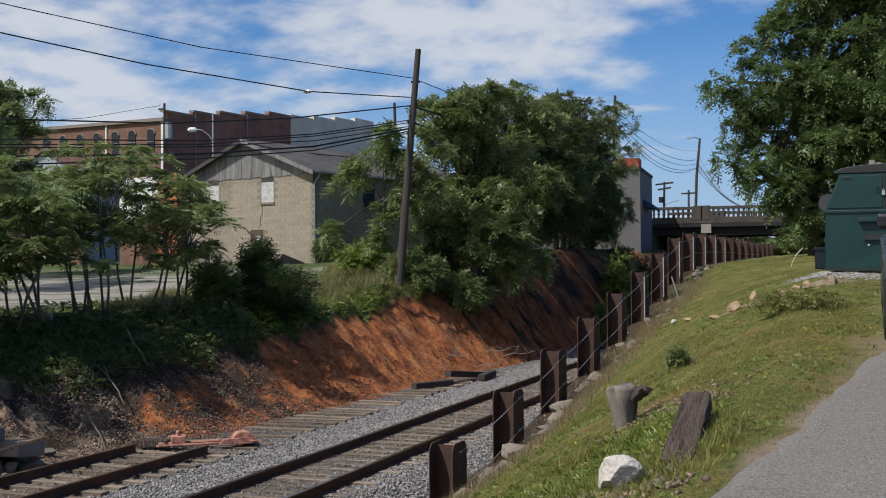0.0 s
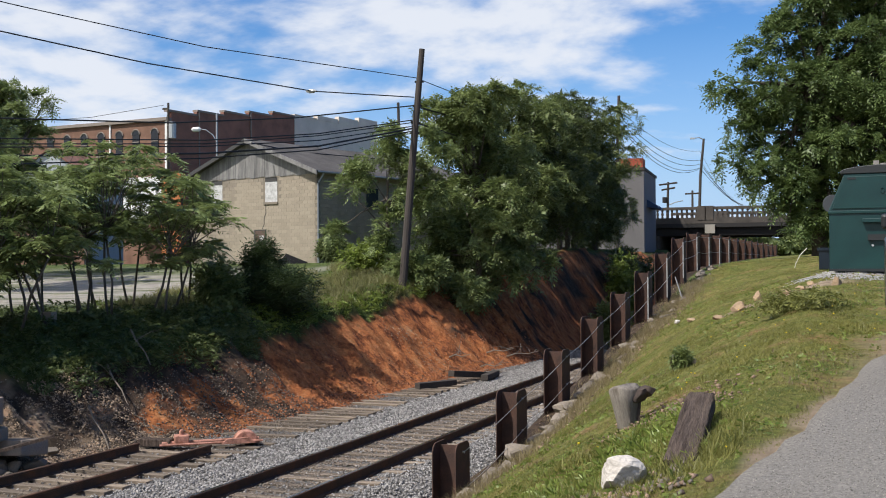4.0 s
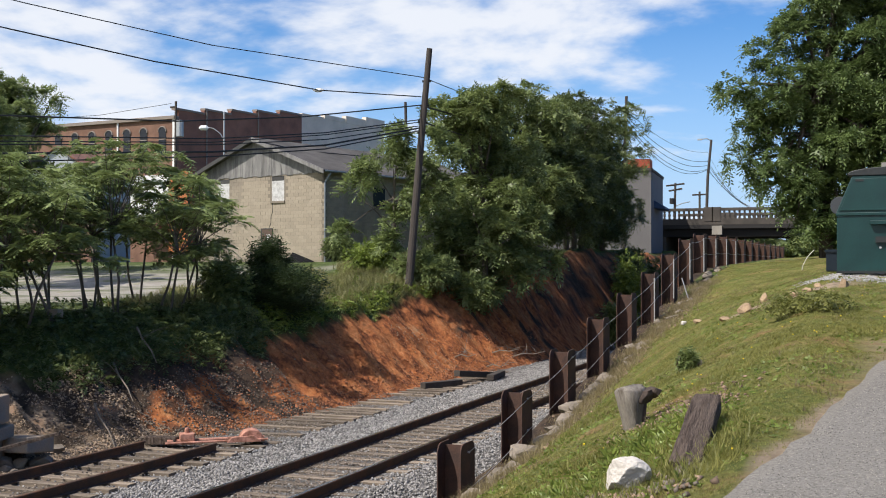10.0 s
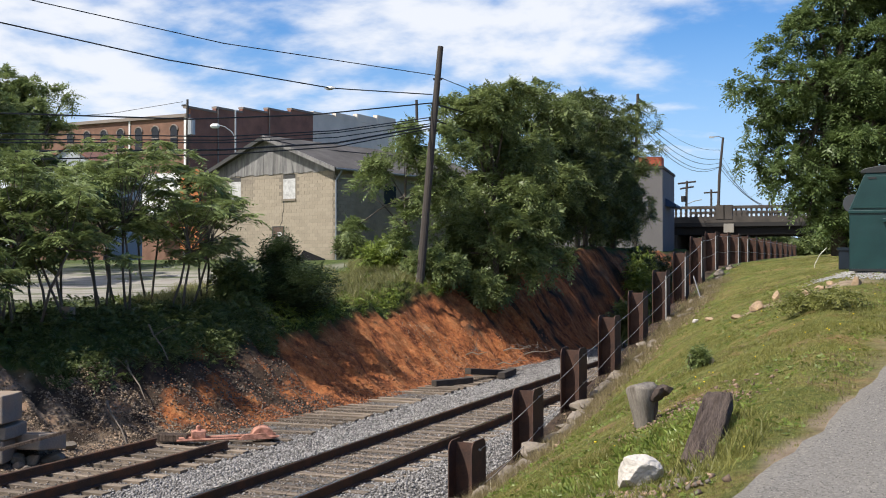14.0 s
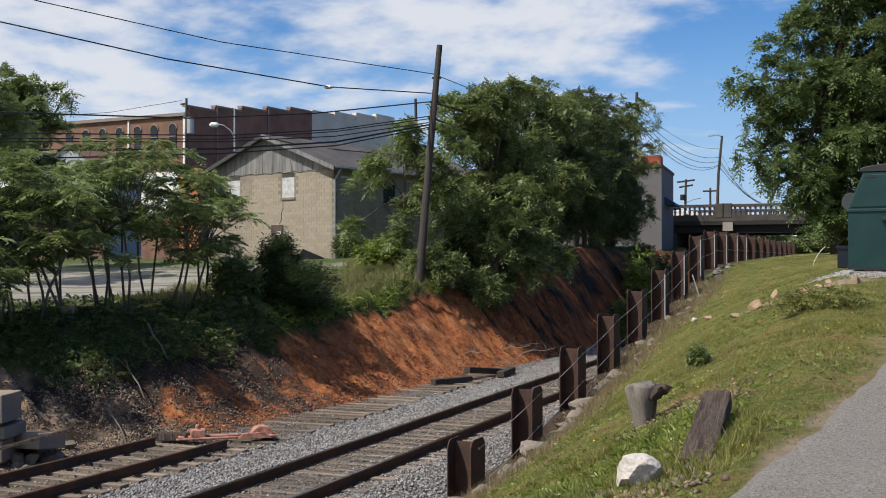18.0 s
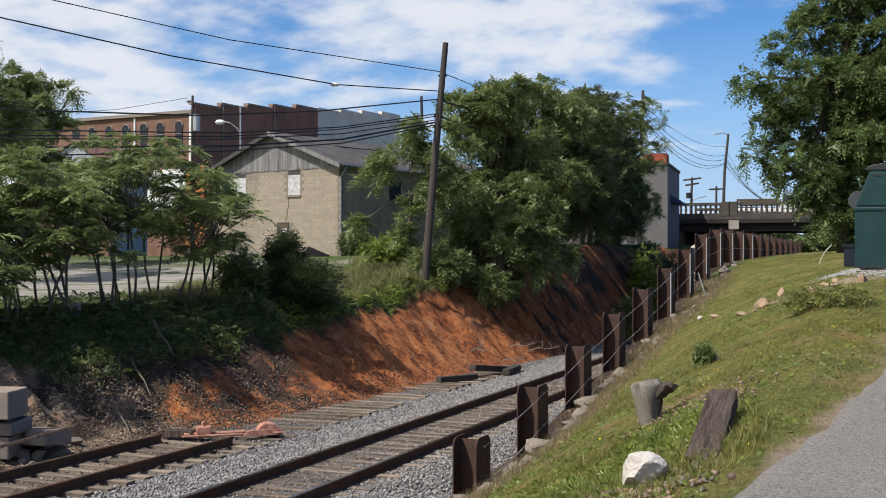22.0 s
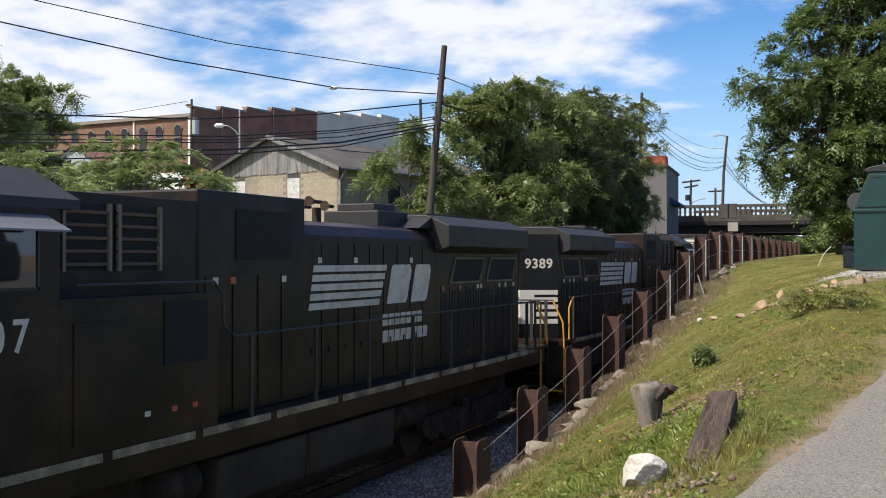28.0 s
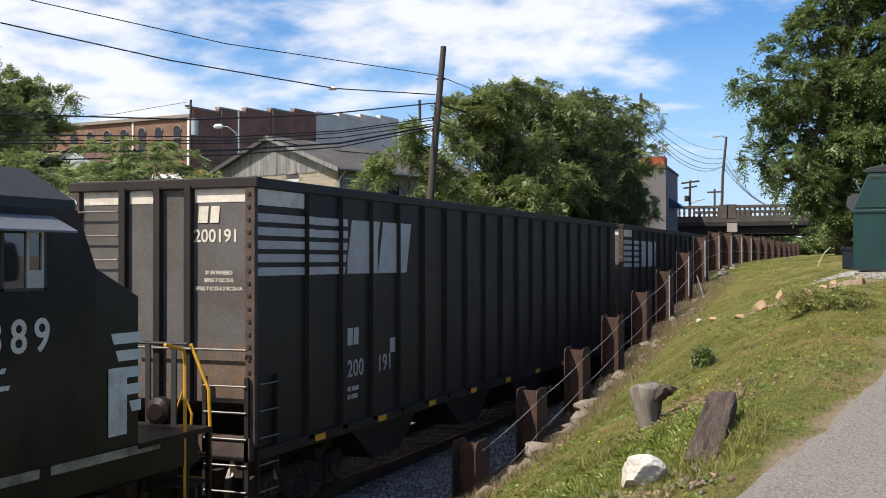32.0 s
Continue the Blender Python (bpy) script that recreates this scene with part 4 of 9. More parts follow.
    part("plate", Shape().tube([(0, -0.05, 1.55), (0, -0.03, 1.55)], 0.21, 24), g2, q, bevel=0.004)
    b = thing("crate", pose(-1.15, 28.6, float(ground_z(-1.1, 28.6))), "small dark blue crate standing behind the container", "crate")
    part("box", Shape().box(-0.15, -0.2, 0, 0.22, 0.2, 0.52), mat("dark blue plastic", (0.006, 0.013, 0.022), 0.4, var=0.2), b, bevel=0.02)
    part("rim", Shape().box(-0.18, -0.23, 0.46, 0.25, 0.23, 0.53), mat("dark blue plastic", (0, 0, 0)), b)
    w = thing("timber_stack", pose(-0.05, 27.2, float(ground_z(0, 27.2))), "grey weathered boards standing upright behind the container", "boards")
    gw = mat("grey boards", (0.26, 0.24, 0.21), 0.9, var=0.3, scale=4, fine=30, stretch=(5, 5, 1))
    for k, h in enumerate((2.46, 2.40, 2.34)):
        part("board", Shape().box(0.14 * k, 0, 0, 0.14 * k + 0.12, 0.05, h), gw, w)


build_container()


def build_trackside():
    """Concrete slabs and rubble by the siding, old timbers on the clay, scrap at the rail end."""
    conc = mat("old concrete", (0.30, 0.228, 0.165), 0.92, var=0.25, scale=4, fine=40, bump=0.4, second=(0.20, 0.18, 0.155), second_scale=2)
    tim = mat("weathered timber", (0.19, 0.155, 0.12))
    darkt = mat("tarred timber", (0.05, 0.04, 0.032), 0.9, var=0.4, scale=3, fine=30, bump=0.6, stretch=(5, 0.8, 5))
    pink = mat("flaking pink steel", (0.50, 0.24, 0.17), 0.8, var=0.3, scale=8, fine=40, bump=0.3, second=(0.20, 0.085, 0.05), second_scale=7)
    grey = mat("grey wall stone", (0.3, 0.28, 0.25))
    slabs = ((-16.3, 16.0, 0.62, 1.7, 0.9, 0.52, 0, 14), (-16.2, 16.2, 0.34, 1.5, 0.8, 0.24, 3, 8), (-15.6, 16.8, 0.02, 1.3, 0.7, 0.30, -5, -12), (-16.4, 16.1, -0.1, 1.5, 0.9, 0.42, 3, 20))
    for x, y, z, sx, sy, sz, tilt, turn in slabs:
        jag = random.Random(int(sx * 10 + sz * 100))
        out = [(sx / 2 * a * jag.uniform(0.86, 1.0), sy / 2 * b * jag.uniform(0.84, 1.0)) for a, b in ((-1, -1), (-0.3, -1.04), (0.45, -1), (1, -0.9), (1.05, 0.1), (0.95, 1), (0.1, 1.05), (-0.9, 1), (-1.05, 0.2))]
        tagged(part("concrete_slab", Shape().prism(out, "z", 0, sz), conc, at=pose(x + 0.30, y + 0.12, z, tilt, tilt * 0.7, turn), bevel=0.025), "broken slab of old concrete stacked by the siding", "concrete slab", "concrete slabs")
    tagged(part("plank", Shape().box(-1.1, -0.07, 0, 1.1, 0.07, 0.05), tim, at=pose(-14.85, 15.85, 0.22, 0, -14, 35)), "grey plank leaning against the concrete rubble", "plank")
    rng = random.Random(12)
    for k in range(26):
        s = rng.uniform(0.5, 1.3)
        x, y = -15.55 + rng.gauss(0, 0.35), 16.4 + rng.gauss(0, 1.1)
        ob = part("rubble_stone", rock_mesh("rubble_stone", (0.22 * s, 0.18 * s, 0.14 * s), 70 + k, grey), grey, at=Matrix.Translation((x, y, max(float(ground_z(x, y)), -0.25) + 0.07 * s)))
        tagged(ob, "rough grey stone in the rubble by the siding", "stone", "siding rubble")
    for x, y, L, turn, tilt in ((-12.6, 31.9, 1.5, 62, 0), (-12.3, 34.2, 2.2, 75, 6), (-11.9, 35.0, 1.6, 95, 0)):
        tagged(part("old_sleeper", Shape().box(-L / 2, -0.12, -0.02, L / 2, 0.12, 0.17), darkt, at=pose(x, y, -0.17 + (0.10 if tilt else 0.0), 0, tilt, turn), bevel=0.015), "dark discarded railway sleeper at the foot of the clay", "sleeper", "discarded sleepers")
    # scrap: a rusty pink switch stand lying across the sleepers
    s = thing("switch_machine", pose(-13.0, 20.1, -0.14, 0, 0, 38), "flaking pink switch machine lying across the sleepers", "switch machine")
    part("box", Shape().box(-0.75, -0.12, 0, -0.45, 0.16, 0.22), pink, s, bevel=0.02)
    part("knob", Shape().lathe([(0.05, 0.2), (0.05, 0.3), (0.03, 0.33)], 10, pose(-0.6, 0, 0)), pink, s)
    part("rod", Shape().tube([(-1.0, 0, 0.06), (1.0, 0.05, 0.07)], 0.035, 8), pink, s)
    part("rod", Shape().tube([(-1.05, -0.14, 0.04), (1.05, -0.16, 0.05)], 0.025, 8), pink, s)
    hump = [(0.35 * math.cos(a) * 0.75, 0.26 * math.sin(a)) for a in np.linspace(0, math.pi, 10)]
    part("cover", Shape().prism([(0.72 + p, q) for p, q in hump], "y", -0.16, 0.18), pink, s, bevel=0.02)
    part("arm", Shape().prism([(0.2, 0.02), (0.9, 0.02), (0.75, 0.14), (0.3, 0.12)], "y", -0.26, -0.18), pink, s)
    tagged(part("old_sleeper", Shape().box(-0.35, -0.13, 0, 0.35, 0.13, 0.16), tim, at=pose(-14.0, 19.6, -0.16, 0, 0, 12), bevel=0.02), "short grey sleeper end beside the cut rail", "sleeper")
    # block on the bank
    tagged(part("concrete_slab", Shape().box(-0.12, -0.1, -0.1, 0.12, 0.1, 0.2), conc, at=Matrix.Translation(on_land(-18.2, 21.3, 0.05))), "small grey concrete block half buried in the bank", "concrete block")


build_trackside()

# ---- buildings ----
def build_house():
    """Gabled block building: boarded windows, brown door, sheet-metal gable."""
    block = mat("tan concrete block", (0.345, 0.29, 0.215), 0.93, var=0.16, scale=1.2, fine=30, bump=0.25, second=(0.255, 0.215, 0.165), second_scale=0.5, object_random=0.08, island=0.07)
    joint = mat("block mortar", (0.22, 0.185, 0.14), 0.95, var=0.15, scale=2)
    tin = mat("weathered sheet metal", (0.235, 0.225, 0.21), 0.7, metal=0.1, var=0.25, scale=2, fine=20, bump=0.05, stretch=(3, 3, 0.4), object_random=0.16, second=(0.13, 0.125, 0.12), second_scale=1.5)
    roofm = mat("grey felt roof", (0.085, 0.078, 0.072), 0.95, var=0.25, scale=1, fine=20, second=(0.115, 0.105, 0.098), second_scale=0.5, spec=0.15)
    trim = mat("dark roof edge", (0.05, 0.048, 0.045), 0.7, var=0.2)
    board = mat("pale boarding", (0.55, 0.54, 0.52), 0.85, var=0.25, scale=3, fine=20, second=(0.36, 0.35, 0.33), second_scale=4)
    brown = mat("brown door paint", (0.11, 0.07, 0.05), 0.6, var=0.2)
    pipe = mat("grey downpipe", (0.24, 0.26, 0.27), 0.5, metal=0.2, var=0.15)
    W, L, E, RISE = 10.3, 16.0, 5.25, 1.95
    h = thing("block_house", pose(-28.8, 55.2, 3.5, 0, 0, -14.7), "tan concrete block building with grey metal gable and boarded windows", "house")
    win = ((-5.15 + 0.62, 3.35), (-8.9, 3.35))
    # front wall with openings: strips round them
    front = part("front_wall", Shape().box(-W, -0.018, -1.0, 0, 0.25, E), joint, h)
    side = part("side_wall", Shape().box(-0.25, 0.25, -1.0, -0.03, L, E), joint, h)
    part("back_wall", Shape().box(-W, L - 0.2, -1.0, 0, L, E), joint, h)
    part("side_wall", Shape().box(-W + 0.03, 0.25, -1.0, -W + 0.25, L - 0.2, E), joint, h)
    one = Shape().box(0.004, 0, 0.004, 0.396, 0.06, 0.196).mesh("block", block)
    holes = [(-3.98, -3.02, 3.65, 5.1), (-8.5, -7.5, 3.65, 5.1), (-4.85, -3.9, -0.3, 2.1)]

    def blocked(x, z):
        return any(a - 0.2 < x + 0.2 < b + 0.2 and c < z + 0.1 < d for a, b, c, d in holes)
    joined = Shape()
    count = 0
    for row in range(31):
        z = -0.95 + row * 0.2
        for col in range(27):
            x = -W + col * 0.4 + (0.2 if row % 2 else 0)
            if x > -0.25 or z + 0.2 > E + 0.01 or blocked(x, z):
                continue
            if x > -6.6 and z > 0.4 and count < 300:
                part("block", one, block, front, at=pose(x, -0.03, z))
                count += 1
            else:
                joined.box(x + 0.006, -0.03, z + 0.006, min(x + 0.394, 0), 0.03, z + 0.194)
    for row in range(31):
        z = -0.95 + row * 0.2
        joined.box(-0.2 + 0.2 * (row % 2), -0.03, z + 0.006, 0.0, 0.03, z + 0.194) if not row % 2 else None
        for col in range(40):
            y = 0.03 + col * 0.4 + (0.2 if row % 2 else 0)
            if y < L - 0.4:
                joined.box(-0.03, y + 0.006, z + 0.006, 0.03, y + 0.394, z + 0.194)
    tagged(part("block_work", joined, block, front), kind="stuff")
    for k, (a, b, c, d) in enumerate(holes[:2]):
        w = part("window", Shape().box(a, -0.026, c, b, 0.05, d - 0.3), board, h, "boarded window with a pale panel")
        part("lintel_gap", Shape().box(a, -0.022, d - 0.3, b, 0.045, d), trim, w)
        part("sill", Shape().box(a - 0.08, -0.10, c - 0.12, b + 0.08, 0.03, c), joint, w)
    a, b, c, d = holes[2]
    door = part("door", Shape().box(a + 0.08, -0.028, c, b - 0.08, 0.05, d - 0.06), brown, h)
    part("door_frame", Shape().box(a, -0.04, c, a + 0.08, 0.04, d).box(b - 0.08, -0.04, c, b, 0.04, d).box(a + 0.08, -0.04, d - 0.06, b - 0.08, 0.04, d), trim, door)
    part("notice", Shape().box(a + 0.42, -0.036, 1.40, b - 0.2, -0.022, 1.75), board, door, "white paper notice")
    # side window
    sw = part("window", Shape().box(0.0, 4.2, 3.4, 0.035, 5.3, 4.5), glass_dark("dark pane"), h, "dark side window")
    part("sill", Shape().box(0.03, 4.1, 3.3, 0.09, 5.4, 3.4), joint, sw)
    # cracks running down from the window
    crack = Shape()
    pts = [(-3.92, 3.55), (-3.92, 3.0), (-4.05, 2.8), (-4.05, 2.4), (-4.2, 2.15)]
    for (xa, za), (xb, zb) in zip(pts, pts[1:]):
        crack.tube([(xa, -0.032, za), (xb, -0.032, zb)], 0.02, 4)
    part("crack", crack, trim, h, "dark stepped crack in the blocks")
    # gable of upright sheets
    n = 26
    for k in range(n):
        xa, xb = -W + W * k / n, -W + W * (k + 1) / n
        za, zb = (E + RISE * (1 - abs(x + W / 2) / (W / 2)) for x in (xa, xb))
        low = E - 0.12 - 0.03 * ((k * 5) % 3)
        part("gable_sheet", Shape().prism([(xa + 0.004, low), (xb - 0.004, low), (xb - 0.004, max(low + 0.02, zb)), (xa + 0.004, max(low + 0.02, za))], "y", -0.06 - 0.012 * (k % 2), -0.02), tin, h)
    for sgn in (0, 1):
        o = 0.45
        slope = RISE / (W / 2)
        out = [(-W / 2, E + RISE + 0.02), (-W / 2, E + RISE + 0.16), (o, E - slope * o + 0.16), (o, E - slope * o + 0.02)]
        if sgn:
            out = [(-W - x, z) for x, z in reversed(out)]
        r = part("roof", Shape().prism(out, "y", -0.5, L + 0.3), roofm, h)
        part("barge_board", Shape().prism([(x, z - (0.1 if i in (0, 3) else 0.0)) for i, (x, z) in enumerate(out)], "y", -0.54, -0.5), tin if not sgn else trim, r)
    part("gutter", Shape().tube([(0.42, -0.4, E - 0.08), (0.42, L, E - 0.1)], 0.07, 8), pipe, h)
    part("downpipe", Shape().tube([(0.42, 0.1, E - 0.15), (0.2, 0.05, E - 0.5), (0.10, -0.02, E - 0.7), (0.10, -0.02, -0.4)], 0.06, 8), pipe, h)
    # dark sheet leaning at the foot
    tagged(part("tarpaper_sheet", Shape().prism([(0, 0), (2.2, 0), (2.1, 0.45), (0.55, 0.95)], "y", 0, 0.08), mat("black tarpaper", (0.012, 0.012, 0.013), 0.95, var=0.3, spec=0.1), at=pose(-30.6, 53.6, 3.3, -20, 0, -10)), "black folded tarpaper sheet on the grass by the wall", "sheet")


build_house()


def arch(x, z, w, hgt, n=8):
    pts = [(x - w / 2, z), (x + w / 2, z), (x + w / 2, z + hgt - w / 2)]
    pts += [(x + w / 2 * math.cos(a), z + hgt - w / 2 + w / 2 * math.sin(a)) for a in np.linspace(0, math.pi, n)[1:-1]]
    return pts + [(x - w / 2, z + hgt - w / 2)]


def build_brick_block():
    """Old brick commercial building behind, with a stepped parapet, and the pale one next to it."""
    brick = mat("orange brick", (0.205, 0.112, 0.075), 0.93, var=0.3, scale=1.5, fine=14, bump=0.2, second=(0.15, 0.078, 0.052), second_scale=0.6)
    dark = mat("dark soot brick", (0.265, 0.122, 0.082), 0.95, var=0.35, scale=0.8, fine=12, bump=0.2, second=(0.185, 0.090, 0.064), second_scale=0.35)
    cap = mat("pale coping", (0.24, 0.20, 0.17), 0.9, var=0.2)
    pale = mat("pale grey render", (0.68, 0.60, 0.505), 0.92, var=0.10, scale=0.5, fine=10, second=(0.56, 0.495, 0.42), second_scale=0.3)
    white = mat("white paint", (0.72, 0.71, 0.68), 0.8, var=0.12, scale=1)
    orange = mat("orange painted wall", (0.50, 0.17, 0.06), 0.85, var=0.15, scale=1)
    maroon = mat("maroon awning", (0.12, 0.012, 0.02), 0.7, var=0.2)
    pane = glass_dark("dark upper pane", (0.012, 0.014, 0.018))
    # frame: x along the street front (to the left end negative), y back along the side
    b = thing("brick_building", pose(-57.5, 82.4, 3.0, 0, 0, -5.8), "old brick commercial building with arched windows and a stepped parapet", "building")
    H0 = 13.2
    front = part("front_wall", Shape().box(-22, 0, -2, 0, 0.4, H0), brick, b, "lit orange brick front")
    part("cornice", Shape().box(-22, -0.25, H0, 0.0, 0.45, H0 + 0.28), cap, b)
    part("back_wall", Shape().box(-22, 18.6, -2, 0, 19.0, H0), dark, b)
    part("roof", Shape().box(-21.8, 0.4, H0 - 1.0, -0.3, 18.7, H0 - 0.8), dark, b)
    for k in range(5):
        y0, y1 = 3.85 * k, 3.85 * (k + 1) - 0.005
        top = 14.0 + 0.42 * k
        part("side_wall", Shape().box(-0.4, y0 + (0.4 if k == 0 else 0), -2, 0.0, y1, top - 0.001 * k), dark, b, "sooty dark brick side wall")
        part("coping", Shape().box(-0.5, y0, top, 0.08, y1, top + 0.18), cap, b)
        if k in (1, 3):
            part("downpipe", Shape().tube([(0.1, y0 + 0.2, 0), (0.1, y0 + 0.2, top)], 0.07, 6), cap, b)
    part("pilaster", Shape().box(-0.3, -0.12, -2, 0.02, 0.0, H0 + 0.2), white, b, "pale painted corner strip")
    part("pilaster", Shape().box(-6.75, -0.10, -2, -6.58, 0.0, H0), white, b)
    for x in (-1.5, -3.65, -5.6, -7.75, -9.8, -11.9, -14.0):
        w = part("window", Shape().prism(arch(x, 10.45, 0.8, 2.1), "y", -0.06, 0.05), pane, b, "tall arched window")
        ring = Shape()
        pts = [(x + 0.45 * math.cos(a), -0.07, 12.15 + 0.45 * math.sin(a)) for a in np.linspace(0, math.pi, 9)]
        ring.tube(pts, 0.06, 6)
        part("arch_trim", ring, cap, w)
        part("sill", Shape().box(x - 0.5, -0.15, 10.33, x + 0.5, 0.0, 10.45), cap, w)
        part("sash_bar", Shape().box(x - 0.4, -0.09, 11.45, x + 0.4, -0.06, 11.53), cap, w)
    part("shop_front", Shape().box(-6.6, -0.6, 4.6, -0.25, -0.02, 8.3), white, b, "white painted shop front")
    part("shop_front", Shape().box(-0.2, -0.7, 1.5, 1.9, -0.02, 8.5), orange, b, "orange painted shop front")
    part("awning", Shape().prism([(-1.8, 3.7), (-0.62, 3.7), (-0.62, 4.6)], "x", -3.4, -0.6), maroon, b)
    g = thing("pale_building", pose(-57.5, 82.4, 3.0, 0, 0, -5.8), "tall pale grey rendered building behind the brick one", "building")
    part("side_wall", Shape().box(-14, 19.3, -2, 0, 36.0, 15.9), pale, g)
    for k in range(4):
        part("parapet", Shape().box(-0.5, 19.3 + 4.2 * k, 15.9, 0.05, 19.3 + 4.2 * k + 4.1, 16.0 + 0.35 * k), pale, g)
    part("roof", Shape().box(-13.5, 19.8, 15.9, -0.5, 35.5, 15.95), dark, g)
    # blue-grey and white houses seen low between the trees
    s = thing("small_house", pose(-51.4, 60.2, 2.8, 0, 0, 12), "pale blue-grey gabled house half hidden by trees", "house")
    bl = mat("pale blue siding", (0.40, 0.42, 0.44), 0.8, var=0.12)
    part("wall", Shape().prism([(-2.4, 0), (2.4, 0), (2.4, 6.9), (0, 8.5), (-2.4, 6.9)], "y", 0, 6), bl, s)
    part("roof", Shape().prism([(-2.7, 6.72), (0, 8.54), (2.7, 6.72), (2.7, 6.85), (0, 8.68), (-2.7, 6.85)], "y", -0.2, 6.2), dark, s)
    ww = part("window", Shape().box(0.9, -0.04, 4.6, 1.9, 0.0, 5.8), pane, s)
    part("frame", Shape().box(0.8, -0.06, 4.5, 2.0, -0.02, 4.6).box(0.8, -0.06, 5.8, 2.0, -0.02, 5.9).box(1.36, -0.06, 4.6, 1.44, -0.02, 5.8), white, ww)
    part("brick_base", Shape().box(-2.5, -0.1, -1, 2.5, -0.005, 4.45), brick, s)


build_brick_block()


def build_bridge():
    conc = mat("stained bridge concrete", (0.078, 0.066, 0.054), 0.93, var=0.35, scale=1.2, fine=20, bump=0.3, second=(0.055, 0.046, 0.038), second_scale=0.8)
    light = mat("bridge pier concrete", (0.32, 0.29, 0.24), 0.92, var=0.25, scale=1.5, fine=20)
    steel = mat("dark girder steel", (0.02, 0.018, 0.016), 0.8, var=0.3)
    Y = 93.0
    br = thing("road_bridge", pose(0, Y, 0), "weathered concrete road bridge with a baluster railing over the track", "bridge", kind="structure")
    x0, x1 = -17.4, 26.0
    part("deck", Shape().box(x0 - 40, -0.2, 6.40, 62, 10.5, 6.72), steel, br)
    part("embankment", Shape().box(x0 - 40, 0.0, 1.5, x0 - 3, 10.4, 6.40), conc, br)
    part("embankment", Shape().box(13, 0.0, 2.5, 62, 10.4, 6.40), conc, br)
    for y in (0.2, 3.0, 6.0, 9.4):
        part("girder", Shape().box(x0, y, 5.75, x1, y + 0.4, 6.40), steel, br)
    part("pier", Shape().box(-13.6, 0.3, -1, -12.6, 9.8, 5.2), light, br)
    part("pier_cap", Shape().box(-13.8, 0.1, 5.2, -12.4, 10.0, 5.75), light, br)
    part("bearing_block", Shape().box(-13.0, -0.45, 5.9, -12.2, -0.21, 6.62), light, br)
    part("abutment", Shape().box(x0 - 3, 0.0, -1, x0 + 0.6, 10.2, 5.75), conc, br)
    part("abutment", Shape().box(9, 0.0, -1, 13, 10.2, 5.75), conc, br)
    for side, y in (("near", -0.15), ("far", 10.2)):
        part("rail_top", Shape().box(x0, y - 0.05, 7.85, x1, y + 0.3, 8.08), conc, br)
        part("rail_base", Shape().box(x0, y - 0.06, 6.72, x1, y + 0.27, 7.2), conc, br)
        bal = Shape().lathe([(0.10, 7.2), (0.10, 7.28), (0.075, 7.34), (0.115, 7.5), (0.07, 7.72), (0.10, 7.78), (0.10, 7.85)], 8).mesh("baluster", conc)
        x = x0 + 0.5
        k = 0
        while x < (x1 if side == "near" else 10):
            if abs((x + 12.9) % 8.7) < 0.45 or abs((x + 12.9) % 8.7) > 8.25:
                part("pilaster", Shape().box(x - 0.35, y - 0.10, 7.0, x + 0.35, y + 0.35, 8.14), conc, br)
                x += 0.62
            else:
                part("baluster", bal, conc, br, at=pose(x, y + 0.12, 0))
                x += 0.40
    # pale building by the bridge with a brick chimney block
    wall = mat("grey corner render", (0.15, 0.139, 0.135), 0.92, var=0.12, scale=0.5, fine=10, second=(0.17, 0.16, 0.15), second_scale=0.3)
    brick = mat("red chimney brick", (0.36, 0.085, 0.045), 0.92, var=0.2, scale=3, fine=20)
    blue = mat("blue awning", (0.012, 0.045, 0.11), 0.6, var=0.2)
    p = thing("corner_building", pose(-15.85, 81.8, 0, 0, 0, 5), "pale grey rendered building beside the bridge", "building")
    part("wall", Shape().box(-16, 0, -1, 0, 9, 10.35), wall, p)
    part("parapet", Shape().box(-16.1, -0.08, 10.35, 0.08, 9.1, 10.55), conc, p)
    part("chimney", Shape().box(-2.1, 0.3, 10.55, -0.1, 2.0, 11.25), brick, p, "red brick chimney block")
    part("awning", Shape().prism([(0.0, 8.3), (0.8, 7.8), (0.8, 7.65), (0, 7.7)], "y", 2, 6), blue, p)


build_bridge()


